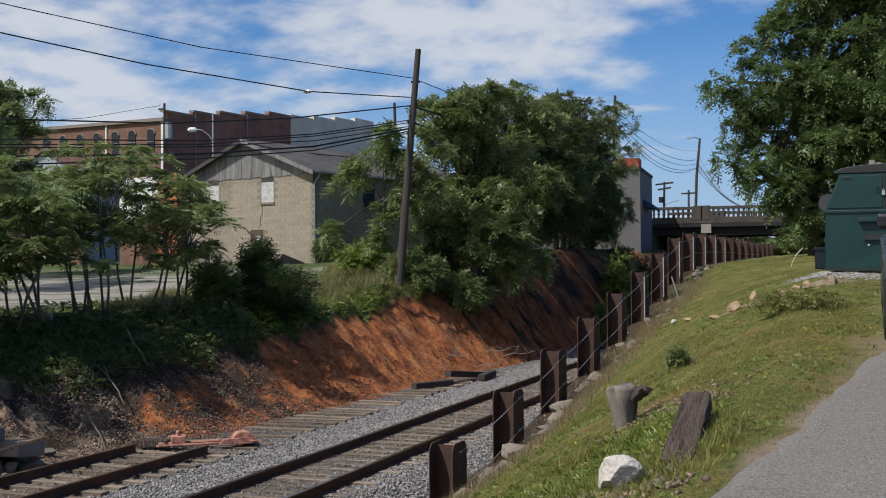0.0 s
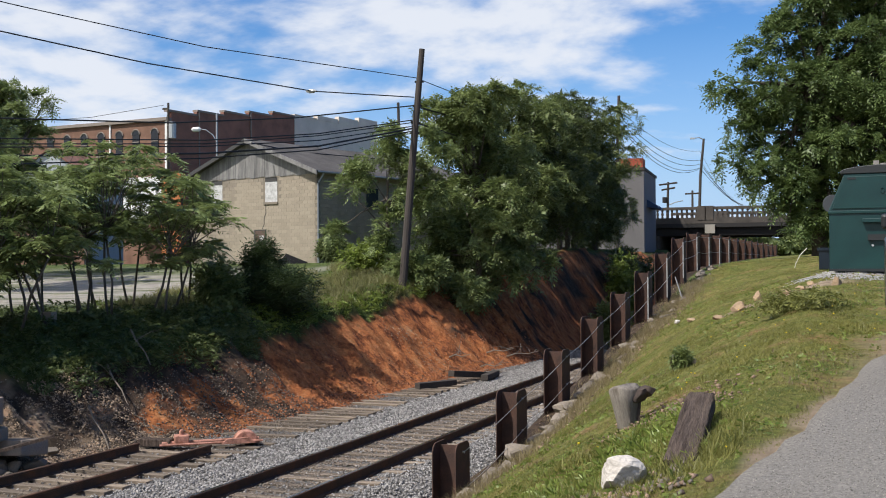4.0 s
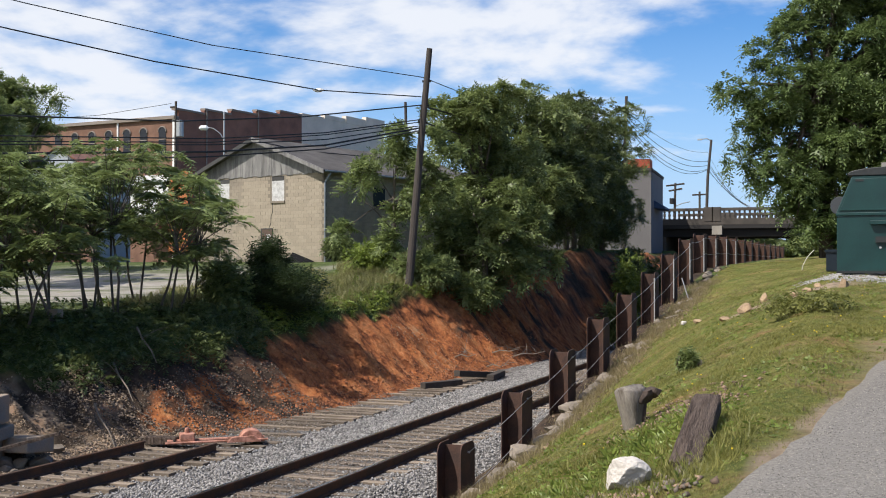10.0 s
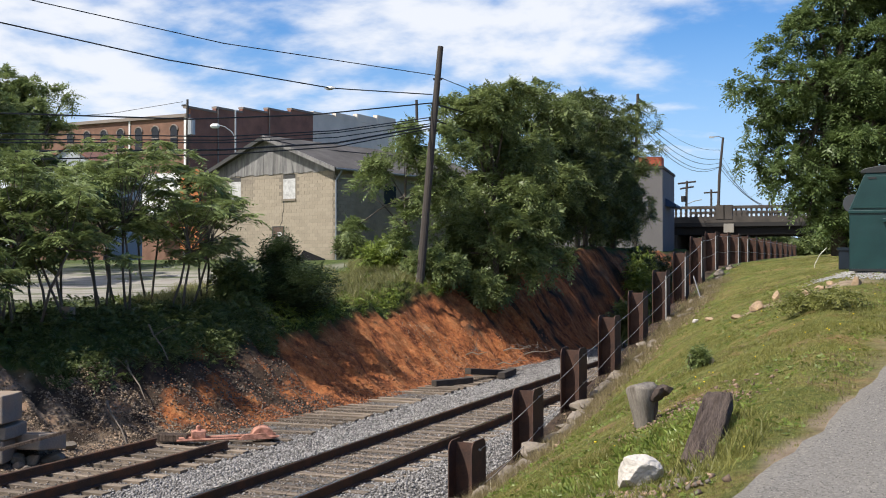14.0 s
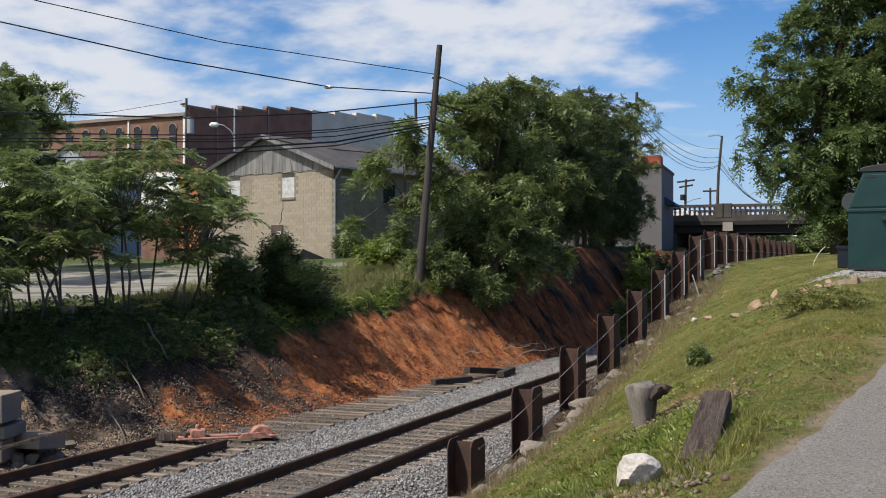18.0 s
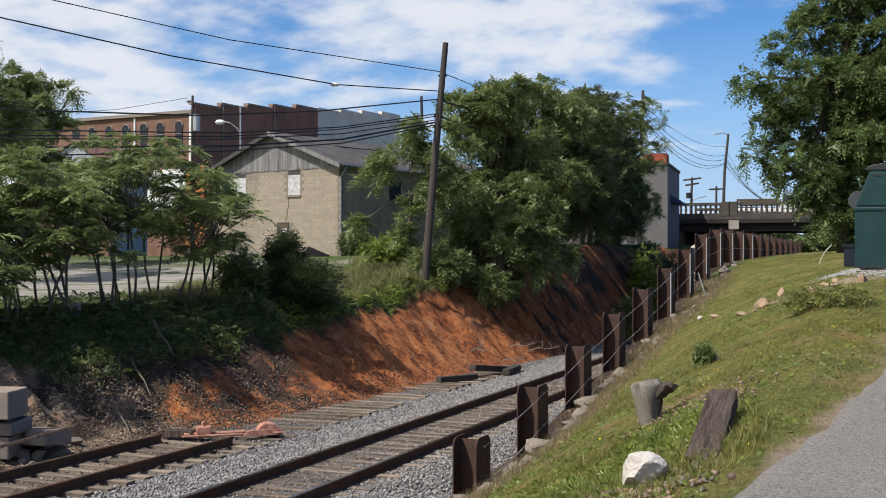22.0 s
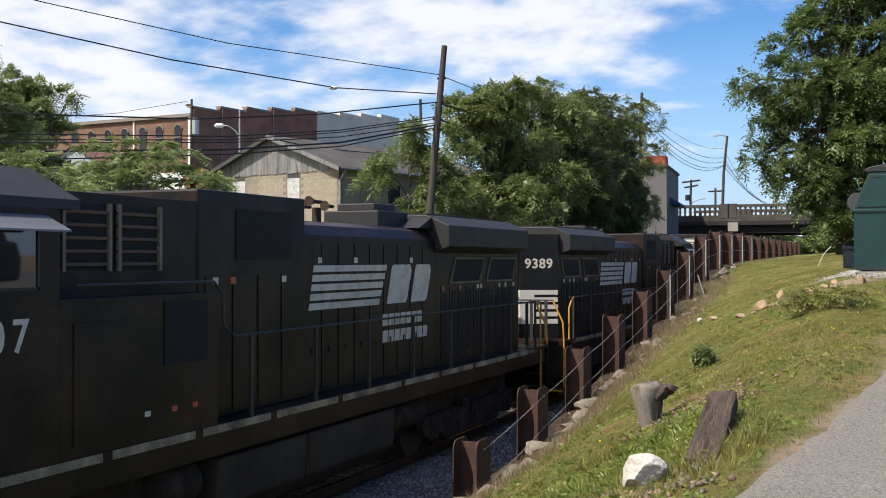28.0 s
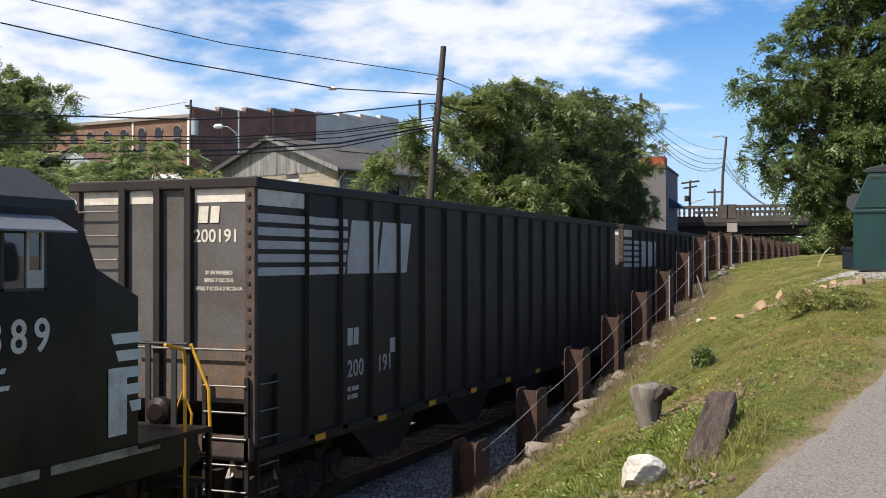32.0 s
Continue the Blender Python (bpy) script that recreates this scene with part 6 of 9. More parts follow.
def sumac(base, h, seed, stems):
    """Several thin bare stems, each forking into twigs that end in a wheel of long drooping leaves."""
    rng = np.random.default_rng(seed)
    t = thing("sumac", Matrix.Translation(base), "young tree with long compound leaves on thin bare stems", "tree", "young trees on the bank")
    ends = []
    for k in range(stems):
        lean = Vector((rng.normal(0, 0.7), rng.normal(0, 0.5), 0))
        foot = Vector((rng.normal(0, 0.15), rng.normal(0, 0.15), -0.3))
        hh = h * rng.uniform(0.80, 1.04)
        fork = foot + lean * 0.55 + Vector((rng.normal(0, 0.05), rng.normal(0, 0.05), hh * 0.56))
        part("stem", Shape().tube([foot, foot.lerp(fork, 0.5) + Vector((rng.normal(0, 0.07), rng.normal(0, 0.05), 0)), fork], 0.038, 7, 0.026), PALE_BARK, t, smooth=True)
        for j in range(11):
            tip = fork + Vector((rng.normal(0, 0.60), rng.normal(0, 0.50), hh * rng.uniform(-0.10, 0.46)))
            part("twig", Shape().tube([fork.lerp(Vector((foot.x, foot.y, fork.z)), 0.2 * rng.random()), fork.lerp(tip, 0.55) + Vector((0, 0, 0.05)), tip], 0.018, 5, 0.007), PALE_BARK, t)
            ends.append(tip)
    C = np.array([tuple(e) for e in ends])
    ring = 12
    a = rng.uniform(0, 2 * np.pi, (len(C), ring))
    d = np.stack([np.cos(a), np.sin(a), rng.uniform(-0.15, 0.75, a.shape)], -1)
    P = np.repeat(C[:, None], ring, 1) + rng.normal(0, 0.04, d.shape)
    V, Fc = fronds(P.reshape(-1, 3), d.reshape(-1, 3), 0.56 * rng.uniform(0.6, 1.2, len(C) * ring), 8, 0.165, 0.32, rng, 1.0)
    part("crown", big_mesh("crown", V, Fc, LEAF_YOUNG), LEAF_YOUNG, t)


def build_sumacs():
    spots = ((-120, 25, 3.7, 3), (-70, 23.5, 3.4, 3), (-30, 29, 3.7, 2), (45, 24.5, 3.2, 2), (300, 26.5, 3.2, 2), (-45, 25, 3.3, 2), (100, 27, 3.6, 2), (205, 29, 3.4, 2), (275, 29, 3.5, 2), (30, 22.5, 3.2, 3), (75, 22.9, 3.1, 2), (132, 23.5, 3.3, 2), (175, 26.5, 3.4, 3), (232, 26, 4.0, 2), (330, 28, 3.3, 1), (362, 29.5, 4.1, 2))
    for k, (px, d, h, stems) in enumerate(spots):
        # trees with px below -50 stand out of view, added to shade the bank
        outer = px < -50
        x, y = view_place(px, d + (0.0 if outer else 3.0))
        sumac(land(x, y), h * (1.1 if outer else 1.27) + 0.1, 200 + k, stems)


build_sumacs()


def build_shrubs():
    rng = np.random.default_rng(33)
    # dark cedar
    x, y = view_place(501, 33.5)
    base = land(x, y)
    c = thing("cedar_bush", Matrix.Translation(base), "dense dark green cedar bush on the brow of the bank", "bush")
    part("trunk", Shape().tube([(0, 0, -0.3), (0, 0, 1.3)], 0.06, 7, 0.02), BARK, c)
    c.scale = (1.3, 1.2, 0.98)
    n = 7500
    b = [(rng.normal(0, 0.62), rng.normal(0, 0.45), rng.uniform(0.15, 1.0), 0.5, 0.5, 0.45) for _ in range(14)] + [(rng.normal(0, 0.22), rng.normal(0, 0.2), rng.uniform(1.2, 1.75), 0.34, 0.34, 0.5) for _ in range(5)] + [(0.05, 0, 1.95, 0.16, 0.16, 0.36)]
    P, dd = crown_points(b, n, rng, 58, 0.3, 0.36)
    d = dd + np.array([0, 0, 0.8]) + rng.normal(0, 0.35, P.shape)
    V, Fc = fronds(P, d, rng.uniform(0.12, 0.30, len(P)), 3, 0.10, 0.28, rng, 0.1)
    part("crown", big_mesh("crown", V, Fc, LEAF_CEDAR), LEAF_CEDAR, c)
    # rounder shrubs
    for k, (px, d, w, hgt, m, lab) in enumerate(((425, 32.5, 0.8, 1.45, LEAF_MID, "round green shrub beside the cedar"), (680, 46, 1.0, 1.4, LEAF_BRIGHT, "bright green bush at the foot of the block wall"), (560, 40, 0.6, 0.45, LEAF_BRIGHT, "low green shrub on the bank"),
                                                 (780, 42, 1.2, 1.2, LEAF_MID, "leafy shrub at the foot of the pole"), (850, 43, 1.2, 1.3, LEAF_MID, "leafy shrub under the trees"), (620, 60, 1.0, 1.3, LEAF_DARK, "dark shrub by the house corner"), (1140, 58, 1.0, 4.6, LEAF_BRIGHT, "bright vines climbing at the end of the cutting"), (1138, 62, 1.0, 3.6, LEAF_DARK, "dark vines hanging by the corner building"), (1175, 70, 1.2, 2.6, LEAF_DARK, "dark shrub beside the bridge"), (1115, 50, 0.8, 2.0, LEAF_MID, "hanging vines over the cutting"), (1010, 64, 1.6, 3.0, LEAF_DARK, "dark undergrowth beneath the bank trees"), (1055, 69, 1.6, 3.2, LEAF_DARK, "dark undergrowth beneath the bank trees"), (1085, 73, 1.2, 3.0, LEAF_DARK, "dark undergrowth beneath the bank trees"))):
        x, y = view_place(px, d)
        base = land(x, y)
        s = thing("shrub", Matrix.Translation(base), lab, "bush")
        part("stem", Shape().tube([(0, 0, -0.3), (0.05, 0, hgt * 0.6)], 0.03, 6, 0.012), BARK, s)
        b = [(rng.uniform(-.5, .5) * w, rng.uniform(-.5, .5) * w, hgt * rng.uniform(.35, .8), w * .55, w * .55, hgt * .33) for _ in range(7)]
        P, dd = crown_points(b, 1000, rng, 60 + k, 0.4)
        V, Fc = fronds(P, dd + rng.normal(0, 0.5, P.shape), rng.uniform(0.2, 0.4, len(P)), 4, 0.13, 0.5, rng)
        part("crown", big_mesh("crown", V, Fc, m), m, s)
    # small plants on the grass slope
    WEEDY = leaf_mat("weedy leaves", (0.14, 0.17, 0.04), 0.45, (0.28, 0.28, 0.08))
    for k, (x, y, w, hgt, m, lab) in enumerate(((-2.44, 15.2, 0.11, 0.26, LEAF_MID, "small green plant sprouting from a rotten stump"), (-0.95, 17.6, 0.60, 0.26, WEEDY, "low weedy shrub in the grass"), (-1.25, 18.1, 0.45, 0.24, WEEDY, "low weedy shrub in the grass"))):
        s = thing("shrub", Matrix.Translation(land(x, y, 0)), lab, "plant")
        part("stem", Shape().tube([(0, 0, -0.05), (0.02, 0, hgt * 0.6)], 0.01, 5), BARK, s)
        b = [(rng.uniform(-.6, .6) * w, rng.uniform(-.6, .6) * w, hgt * rng.uniform(.3, .8), w * .5, w * .5, hgt * .35) for _ in range(5)]
        P, dd = crown_points(b, 300, rng, 80 + k, 0.2)
        V, Fc = fronds(P, dd + rng.normal(0, 0.5, P.shape), rng.uniform(0.06, 0.14, len(P)), 3, 0.06, 0.4, rng)
        part("crown", big_mesh("crown", V, Fc, m), m, s)


build_shrubs()


def build_ground_cover():
    """Creepers and weeds over the bank, grass on the slope."""
    rng = np.random.default_rng(77)
    n = 60000
    y = 8 + 52 * rng.random(n) ** 1.2
    toe, run = np.interp(y, TOE_Y, TOE_X), np.interp(y, RUN_Y, RUN_X)
    s = rng.uniform(0.05, 2.6, n)
    x = toe - s * run
    edge = np.interp(y, (15, 19.5, 21, 22.5, 25, 30, 36, 42, 60), (0.62, 0.58, 0.46, 0.50, 0.68, 0.76, 0.86, 0.95, 1.0))
    wob = fbm(x * 0.5, y * 0.5, 21) - 0.5
    keep = (s + wob * 0.5 > edge) & (rng.random(n) < np.where(s > np.where(y > 27, 1.0, 1.3), 0.12, 1.0)) & (fbm(x * 1.1, y * 1.1, 51) > 0.30)
    x, y, s = x[keep], y[keep], s[keep]
    P = np.stack([x, y, ground_z(x, y)], -1)
    hgt = 0.08 + 0.45 * fbm(x * 0.8, y * 0.8, 52) * np.where(s > 0.9, 0.2, 1.0)
    P[:, 2] += rng.random(len(x)) * hgt
    # sun and shade put into colour: sunlit weeds bright, the rest dark
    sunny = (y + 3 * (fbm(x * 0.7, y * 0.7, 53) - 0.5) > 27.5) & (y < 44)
    for name, pick, material, label in (("bank_weeds", ~sunny, LEAF_DARK, "tangle of creepers and weeds over the bank, coloured dark for shade"), ("brow_weeds", sunny, LEAF_BRIGHT, "weeds along the brow of the clay bank, coloured light for sun")):
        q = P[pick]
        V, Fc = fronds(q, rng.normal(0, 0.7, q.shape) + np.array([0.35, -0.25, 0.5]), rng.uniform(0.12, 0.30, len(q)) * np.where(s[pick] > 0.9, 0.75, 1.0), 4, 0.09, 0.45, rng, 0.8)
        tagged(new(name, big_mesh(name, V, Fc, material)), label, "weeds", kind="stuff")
    # rough grass on the brow behind the clay
    vm = leaf_mat("verge grass", (0.15, 0.17, 0.05), 0.45, (0.36, 0.33, 0.14))
    n = 30000
    y = rng.uniform(26, 52, n)
    x = np.interp(y, TOE_Y, TOE_X) - np.interp(y, RUN_Y, RUN_X) * rng.uniform(0.85, 3.4, n)
    ok = (fbm(x * 0.6, y * 0.6, 66) > 0.40) & ((x > -20.5) | (y > 34))
    x, y = x[ok], y[ok]
    blade_field("verge_grass", x, y, rng.uniform(0.12, 0.42, len(x)), vm, "rough sunlit grass on the brow of the bank", rng, width=0.012)
    # lawn
    gm = leaf_mat("grass blades", (0.150, 0.180, 0.040), 0.5, (0.37, 0.345, 0.105))
    n = 190000
    y = 5.5 + 40 * rng.random(n) ** 1.7
    x = rng.uniform(-5.5, 0.0, n)
    ok = (x > -5.35 + rng.exponential(0.25, n) * (y < 30)) & (x < road_edge(y) + rng.normal(-0.08, 0.08, n)) & (fbm(x * 1.2, y * 1.2, 61) > 0.47 - 0.26 * rng.random(n)) & (np.hypot((x + 1.25) / 1.0, (y - 22.55) / 0.55) > 0.85 + 0.3 * rng.random(n))
    x, y = x[ok], y[ok]
    tall = 0.016 + 0.030 * smoothstep(0.5, 0.75, fbm(x * 0.6, y * 0.6, 62)) + 0.09 * smoothstep(-4.6, -5.7, x) * rng.random(len(x)) + 0.09 * (np.hypot((x + 2.0) / 1.1, (y - 8.6) / 1.6) < 1) * rng.random(len(x))
    blade_field("lawn_grass", x, y, tall * rng.uniform(0.6, 1.4, len(x)), gm, "short patchy sunlit grass of the slope", rng)
    # clover and plantain in the lawn
    n = 9000
    y = 6.0 + 26 * rng.random(n) ** 1.6
    x = rng.uniform(-5.4, 0.6, n)
    ok = (x < road_edge(y) - 0.10) & (fbm(x * 1.0, y * 1.0, 71) > 0.52)
    x, y = x[ok], y[ok]
    P = np.stack([x, y, ground_z(x, y) + 0.005], -1)
    V, Fc = fronds(P, rng.normal(0, 0.8, P.shape) + np.array([0, 0, 0.5]), rng.uniform(0.02, 0.06, len(P)), 3, 0.035, 0.5, rng, 0.6)
    tagged(new("clover", big_mesh("clover", V, Fc, LEAF_BRIGHT)), "patches of clover and plantain in the lawn", "weeds", kind="stuff")
    # brown dead stalks in the lawn
    n = 16000
    y = 6.0 + 30 * rng.random(n) ** 1.6
    x = rng.uniform(-5.6, 0.6, n)
    ok = (x < road_edge(y) - 0.04) & (fbm(x * 0.9, y * 0.9, 73) > 0.58 - 0.14 * (x > road_edge(y) - 0.6))
    x, y = x[ok], y[ok]
    blade_field("dead_grass", x, y, rng.uniform(0.015, 0.06, len(x)), leaf_mat("dead grass", (0.20, 0.135, 0.07), 0.45, (0.34, 0.26, 0.15)), "brown dead stalks among the lawn grass", rng)
    # dandelion heads
    n = 46
    y = 8.0 + 14 * rng.random(n)
    x = rng.uniform(-3.0, 0.4, n)
    ok = x < road_edge(y) - 0.15
    x, y = x[ok], y[ok]
    scatter_stones("dandelion_heads", x, y, ground_z(x, y) + 0.06, np.full(len(x), 0.014), mat("dandelion yellow", (0.75, 0.55, 0.02), 0.8, var=0.1), "small yellow dandelion heads in the grass", rng)
    # pale dry grass and weeds by the posts
    dm = leaf_mat("dry grass", (0.24, 0.175, 0.09), 0.45, (0.38, 0.31, 0.16))
    n = 10000
    y = 12 + 25 * rng.random(n) ** 1.4
    x = -5.42 + rng.normal(0, 0.28, n)
    blade_field("dry_grass", x, y, rng.uniform(0.05, 0.24, n), dm, "dry yellow grass among the wall stones", rng)
    # broad-leaved weeds near the rock
    n = 1300
    x = np.concatenate([rng.normal(-2.45, 0.38, n // 2), rng.normal(-1.75, 0.28, n // 2)])
    y = np.concatenate([rng.normal(8.1, 0.6, n // 2), rng.normal(9.2, 0.7, n // 2)])
    P = np.stack([x, y, ground_z(x, y)], -1)
    V, Fc = fronds(P, rng.normal(0, 0.5, P.shape) + np.array([0, 0, 1.0]), rng.uniform(0.04, 0.13, n), 3, 0.075, 0.24, rng, 0.8)
    tagged(new("broadleaf_weeds", big_mesh("broadleaf_weeds", V, Fc, LEAF_BRIGHT)), "broad-leaved green weeds round the rock and timber", "weeds", kind="stuff")


def blade_field(name, x, y, height, material, label, rng, blades=3, width=0.0045):
    n = len(x)
    V = []
    for k in range(blades):
        a = rng.uniform(0, 2 * np.pi, n)
        bx, by = x + rng.normal(0, 0.018, n), y + rng.normal(0, 0.018, n)
        z = ground_z(bx, by) - 0.004
        w = rng.uniform(0.67, 1.33, n) * width
        tip = rng.normal(0, 0.45, (n, 2)) * height[:, None]
        V.append(np.stack([np.stack([bx - w * np.cos(a), by - w * np.sin(a), z], -1), np.stack([bx + w * np.cos(a), by + w * np.sin(a), z], -1), np.stack([bx + tip[:, 0], by + tip[:, 1], z + height], -1)], 1))
    V = np.concatenate(V).reshape(-1, 3)
    return tagged(new(name, big_mesh(name, V, np.arange(len(V)).reshape(-1, 3), material)), label, "grass", kind="stuff")


build_ground_cover()


def build_far_woods():
    """Dense green growth seen under and beyond the bridge."""
    rng = np.random.default_rng(91)
    n = 7000
    x = rng.uniform(-34, 30, n); y = rng.uniform(112, 124, n)
    h = 2.0 + (4.5 * fbm(x * 0.22, y * 0.22, 14) + 1.5) * rng.random(n) ** 0.6
    P = np.stack([x, y, h + 0.5], -1)
    V, Fc = fronds(P, rng.normal(0, 1, P.shape) + np.array([-0.3, -0.5, 0.3]), rng.uniform(0.6, 1.2, n), 4, 0.7, 0.6, rng)
    tagged(new("far_woods", big_mesh("far_woods", V, Fc, LEAF_DARK)), "dense green woods beyond the bridge", "woods", kind="stuff")
    # growth at the end of the fence, by the bridge
    n = 3200
    x = rng.uniform(-7.0, 8.0, n); y = rng.uniform(76, 84, n)
    h = 3.9 + (0.8 + 2.0 * fbm(x * 0.5, y * 0.4, 19)) * np.interp(x, (-7, -4, 8), (0.3, 1.0, 1.2)) * rng.random(n) ** 0.7
    P = np.stack([x, y, h], -1)
    V, Fc = fronds(P, rng.normal(0, 1, P.shape) + np.array([-0.3, -0.5, 0.3]), rng.uniform(0.3, 0.7, n), 4, 0.3, 0.45, rng)
    tagged(new("hedge", big_mesh("hedge", V, Fc, LEAF_MID)), "rough green hedge at the top of the slope by the bridge", "hedge", kind="stuff")


build_far_woods()

# ---- the train ----
BLACK = mat("black locomotive paint", (0.0092, 0.0071, 0.0071), 0.45, var=0.4, scale=1.2, fine=30, bump=0.03, second=(0.040, 0.0230, 0.0165), second_scale=0.9, second_at=0.55, spec=0.22)
NOSE_BLACK = mat("black nose paint", (0.0075, 0.0075, 0.008), 0.4, var=0.3, scale=1.5, fine=30, bump=0.03, spec=0.3)
BLACK_TOP = mat("dull black roof paint", (0.016, 0.015, 0.015), 0.6, var=0.3, scale=2, fine=30, bump=0.05)
GRIME = mat("grimy running gear", (0.032, 0.0235, 0.018), 0.85, var=0.4, scale=4, fine=40, bump=0.3, second=(0.075, 0.050, 0.034), second_scale=3, spec=0.25)
GRILLE = mat("dark grille mesh", (0.006, 0.006, 0.006), 0.8, var=0.3, scale=20, fine=120, bump=0.5)
WHITE = mat("dirty white lettering", (0.64, 0.575, 0.48), 0.7, var=0.16, scale=3, fine=40, bump=0.02, second=(0.42, 0.36, 0.29), second_scale=4, second_at=0.60)
CREAM = mat("cream nose stripe", (0.62, 0.585, 0.50), 0.6, var=0.12, scale=3, fine=40, bump=0.02)
YELLOW = mat("yellow handrail paint", (0.60, 0.30, 0.02), 0.55, var=0.2, scale=4)
RAILPAINT = mat("black handrail paint", (0.03, 0.028, 0.027), 0.55, var=0.2)
STEEL = mat("worn wheel steel", (0.20, 0.185, 0.17), 0.45, metal=0.8, var=0.3, scale=5)
AMBER = mat("amber reflector", (0.75, 0.36, 0.03), 0.5, var=0.15)
REDTAG = mat("red warning tag", (0.50, 0.10, 0.05), 0.6, var=0.15)
GLASS = glass_dark("cab glass", (0.012, 0.018, 0.024))
GLASS.node_tree.nodes["Principled BSDF"].inputs["Specular IOR Level"].default_value = 1.0
GLASS.node_tree.nodes["Principled BSDF"].inputs["Roughness"].default_value = 0.03
LAMP = glowing("lit headlamp", (1.0, 0.78, 0.52), 0.32)
LENS = mat("headlamp glass", (0.30, 0.30, 0.30), 0.12, metal=0.9, var=0.1, bump=0)
TANK = mat("dusty fuel tank", (0.058, 0.046, 0.031), 0.8, var=0.3, scale=1.5, fine=30, bump=0.05, second=(0.030, 0.022, 0.016), second_scale=1.2)
FRAME_TAN = mat("dusty tan frame", (0.20, 0.155, 0.11), 0.8, var=0.25, scale=4)
HOSE = mat("rubber hose", (0.05, 0.035, 0.03), 0.7, var=0.2)
SILLSTRIP = mat("grimy sill strip", (0.42, 0.335, 0.22), 0.75, var=0.3, scale=2, fine=30, bump=0.02, second=(0.10, 0.07, 0.05), second_scale=1.3, second_at=0.52)
WHEELSETS = []


def letters(name, text, size, material, parent, m, spacing=1.0, label="", bold=0.0):
    """Text as a thin raised mesh in the plane of m (x to the right, y up, z out)."""
    cu = bpy.data.curves.new(name, "FONT")
    cu.body, cu.size, cu.extrude, cu.align_x, cu.space_character, cu.offset = text, size, 0.002, "CENTER", spacing, bold
    tmp = new(name, cu)
    me = bpy.data.meshes.new_from_object(tmp.evaluated_get(bpy.context.evaluated_depsgraph_get()))
    bpy.data.objects.remove(tmp)
    bpy.data.curves.remove(cu)
    me.materials.clear(); me.materials.append(material)
    ob = part(name, me, material, parent, label)
    ob.matrix_basis = m
    return ob


def plane_x(side, x, y, z):
    """Plane on a car's side wall: read from outside."""
    s = side
    return Matrix(((0, 0, s, s * x), (s, 0, 0, y), (0, 1, 0, z), (0, 0, 0, 1)))


def plane_front(x, y, z):
    return Matrix(((1, 0, 0, x), (0, 0, -1, y), (0, 1, 0, z), (0, 0, 0, 1)))


def plane_back(x, y, z):
    return Matrix(((-1, 0, 0, x), (0, 0, 1, y), (0, 1, 0, z), (0, 0, 0, 1)))


def flat(outline, m, thick=0.006):
    """A thin plate with an outline in the plane of m."""
    return Shape().prism(outline, "z", 0, thick, m)


def truck(parent, y, axles, radius, half, name="truck"):
    """Running gear: sideframes with springs and axle boxes, wheelsets that turn."""
    t = part(name, Shape().box(-0.9, y - 0.35, radius - 0.1, 0.9, y + 0.35, radius + 0.28), GRIME, parent)
    y0, y1 = y + axles[0] - 0.5, y + axles[-1] + 0.5
    for a in axles:
        part("axle_motor", Shape().prism([(y + a - 0.42, radius - 0.18), (y + a + 0.42, radius - 0.18), (y + a + 0.5, radius + 0.30), (y + a - 0.5, radius + 0.30)], "x", -0.58, 0.58), GRIME, t, bevel=0.03)
    for s in (-1, 1):
        x = s * half
        prof = [(y0, radius + 0.02), (y0 + 0.15, radius - 0.14), (y0 + 0.9, radius - 0.14), (y0 + 1.1, radius - 0.28), (y1 - 1.1, radius - 0.28), (y1 - 0.9, radius - 0.14), (y1 - 0.15, radius - 0.14), (y1, radius + 0.02), (y1 - 0.1, radius + 0.22), (y0 + 0.1, radius + 0.22)]
        part("sideframe", Shape().prism(prof, "x", x - 0.07, x + 0.07), GRIME, t, bevel=0.02)
        part("brake_beam", Shape().box(x - 0.28, y0 + 0.1, radius + 0.20, x - 0.08, y1 - 0.1, radius + 0.62), GRIME, t)
        for a in axles:
            part("axle_box", Shape().box(x - 0.12, y + a - 0.17, radius - 0.20, x + 0.12, y + a + 0.17, radius + 0.20).tube([(x + s * 0.12, y + a, radius), (x + s * 0.17, y + a, radius)], 0.11, 12), GRIME, t, bevel=0.015)
        for a, b in zip(axles, axles[1:]):
            mid = y + (a + b) / 2
            for k in (-0.16, 0.16):
                sp = Shape()
                sp.tube([(x + s * 0.02 + 0.09 * math.cos(q), mid + k + 0.09 * math.sin(q), radius - 0.20 + 0.40 * q / 25) for q in np.linspace(0, 25, 40)], 0.02, 5)
                part("spring", sp, GRIME, t)
            part("brake_cylinder", Shape().tube([(x + s * 0.05, mid + 0.35, radius + 0.3), (x + s * 0.05, mid + 0.65, radius + 0.3)], 0.09, 10), GRIME, t)
    prof = [(radius + 0.025, -0.78), (radius + 0.025, -0.75), (radius, -0.74), (radius - 0.01, -0.65), (radius - 0.07, -0.65), (radius - 0.08, -0.70), (0.18, -0.72), (0.09, -0.66), (0.085, 0.66), (0.18, 0.72), (radius - 0.08, 0.70), (radius - 0.07, 0.65), (radius - 0.01, 0.65), (radius, 0.74), (radius + 0.025, 0.75), (radius + 0.025, 0.78)]
    key = "wheelset %.2f" % radius
    me = bpy.data.meshes.get(key) or Shape().lathe(prof, 28, pose(0, 0, 0, 0, 90, 0)).mesh(key, STEEL)
    for a in axles:
        w = part("wheelset", me, STEEL, t, "steel wheels with bright treads", at=pose(0, y + a, radius))
        WHEELSETS.append((w, y + a, radius))
    return t


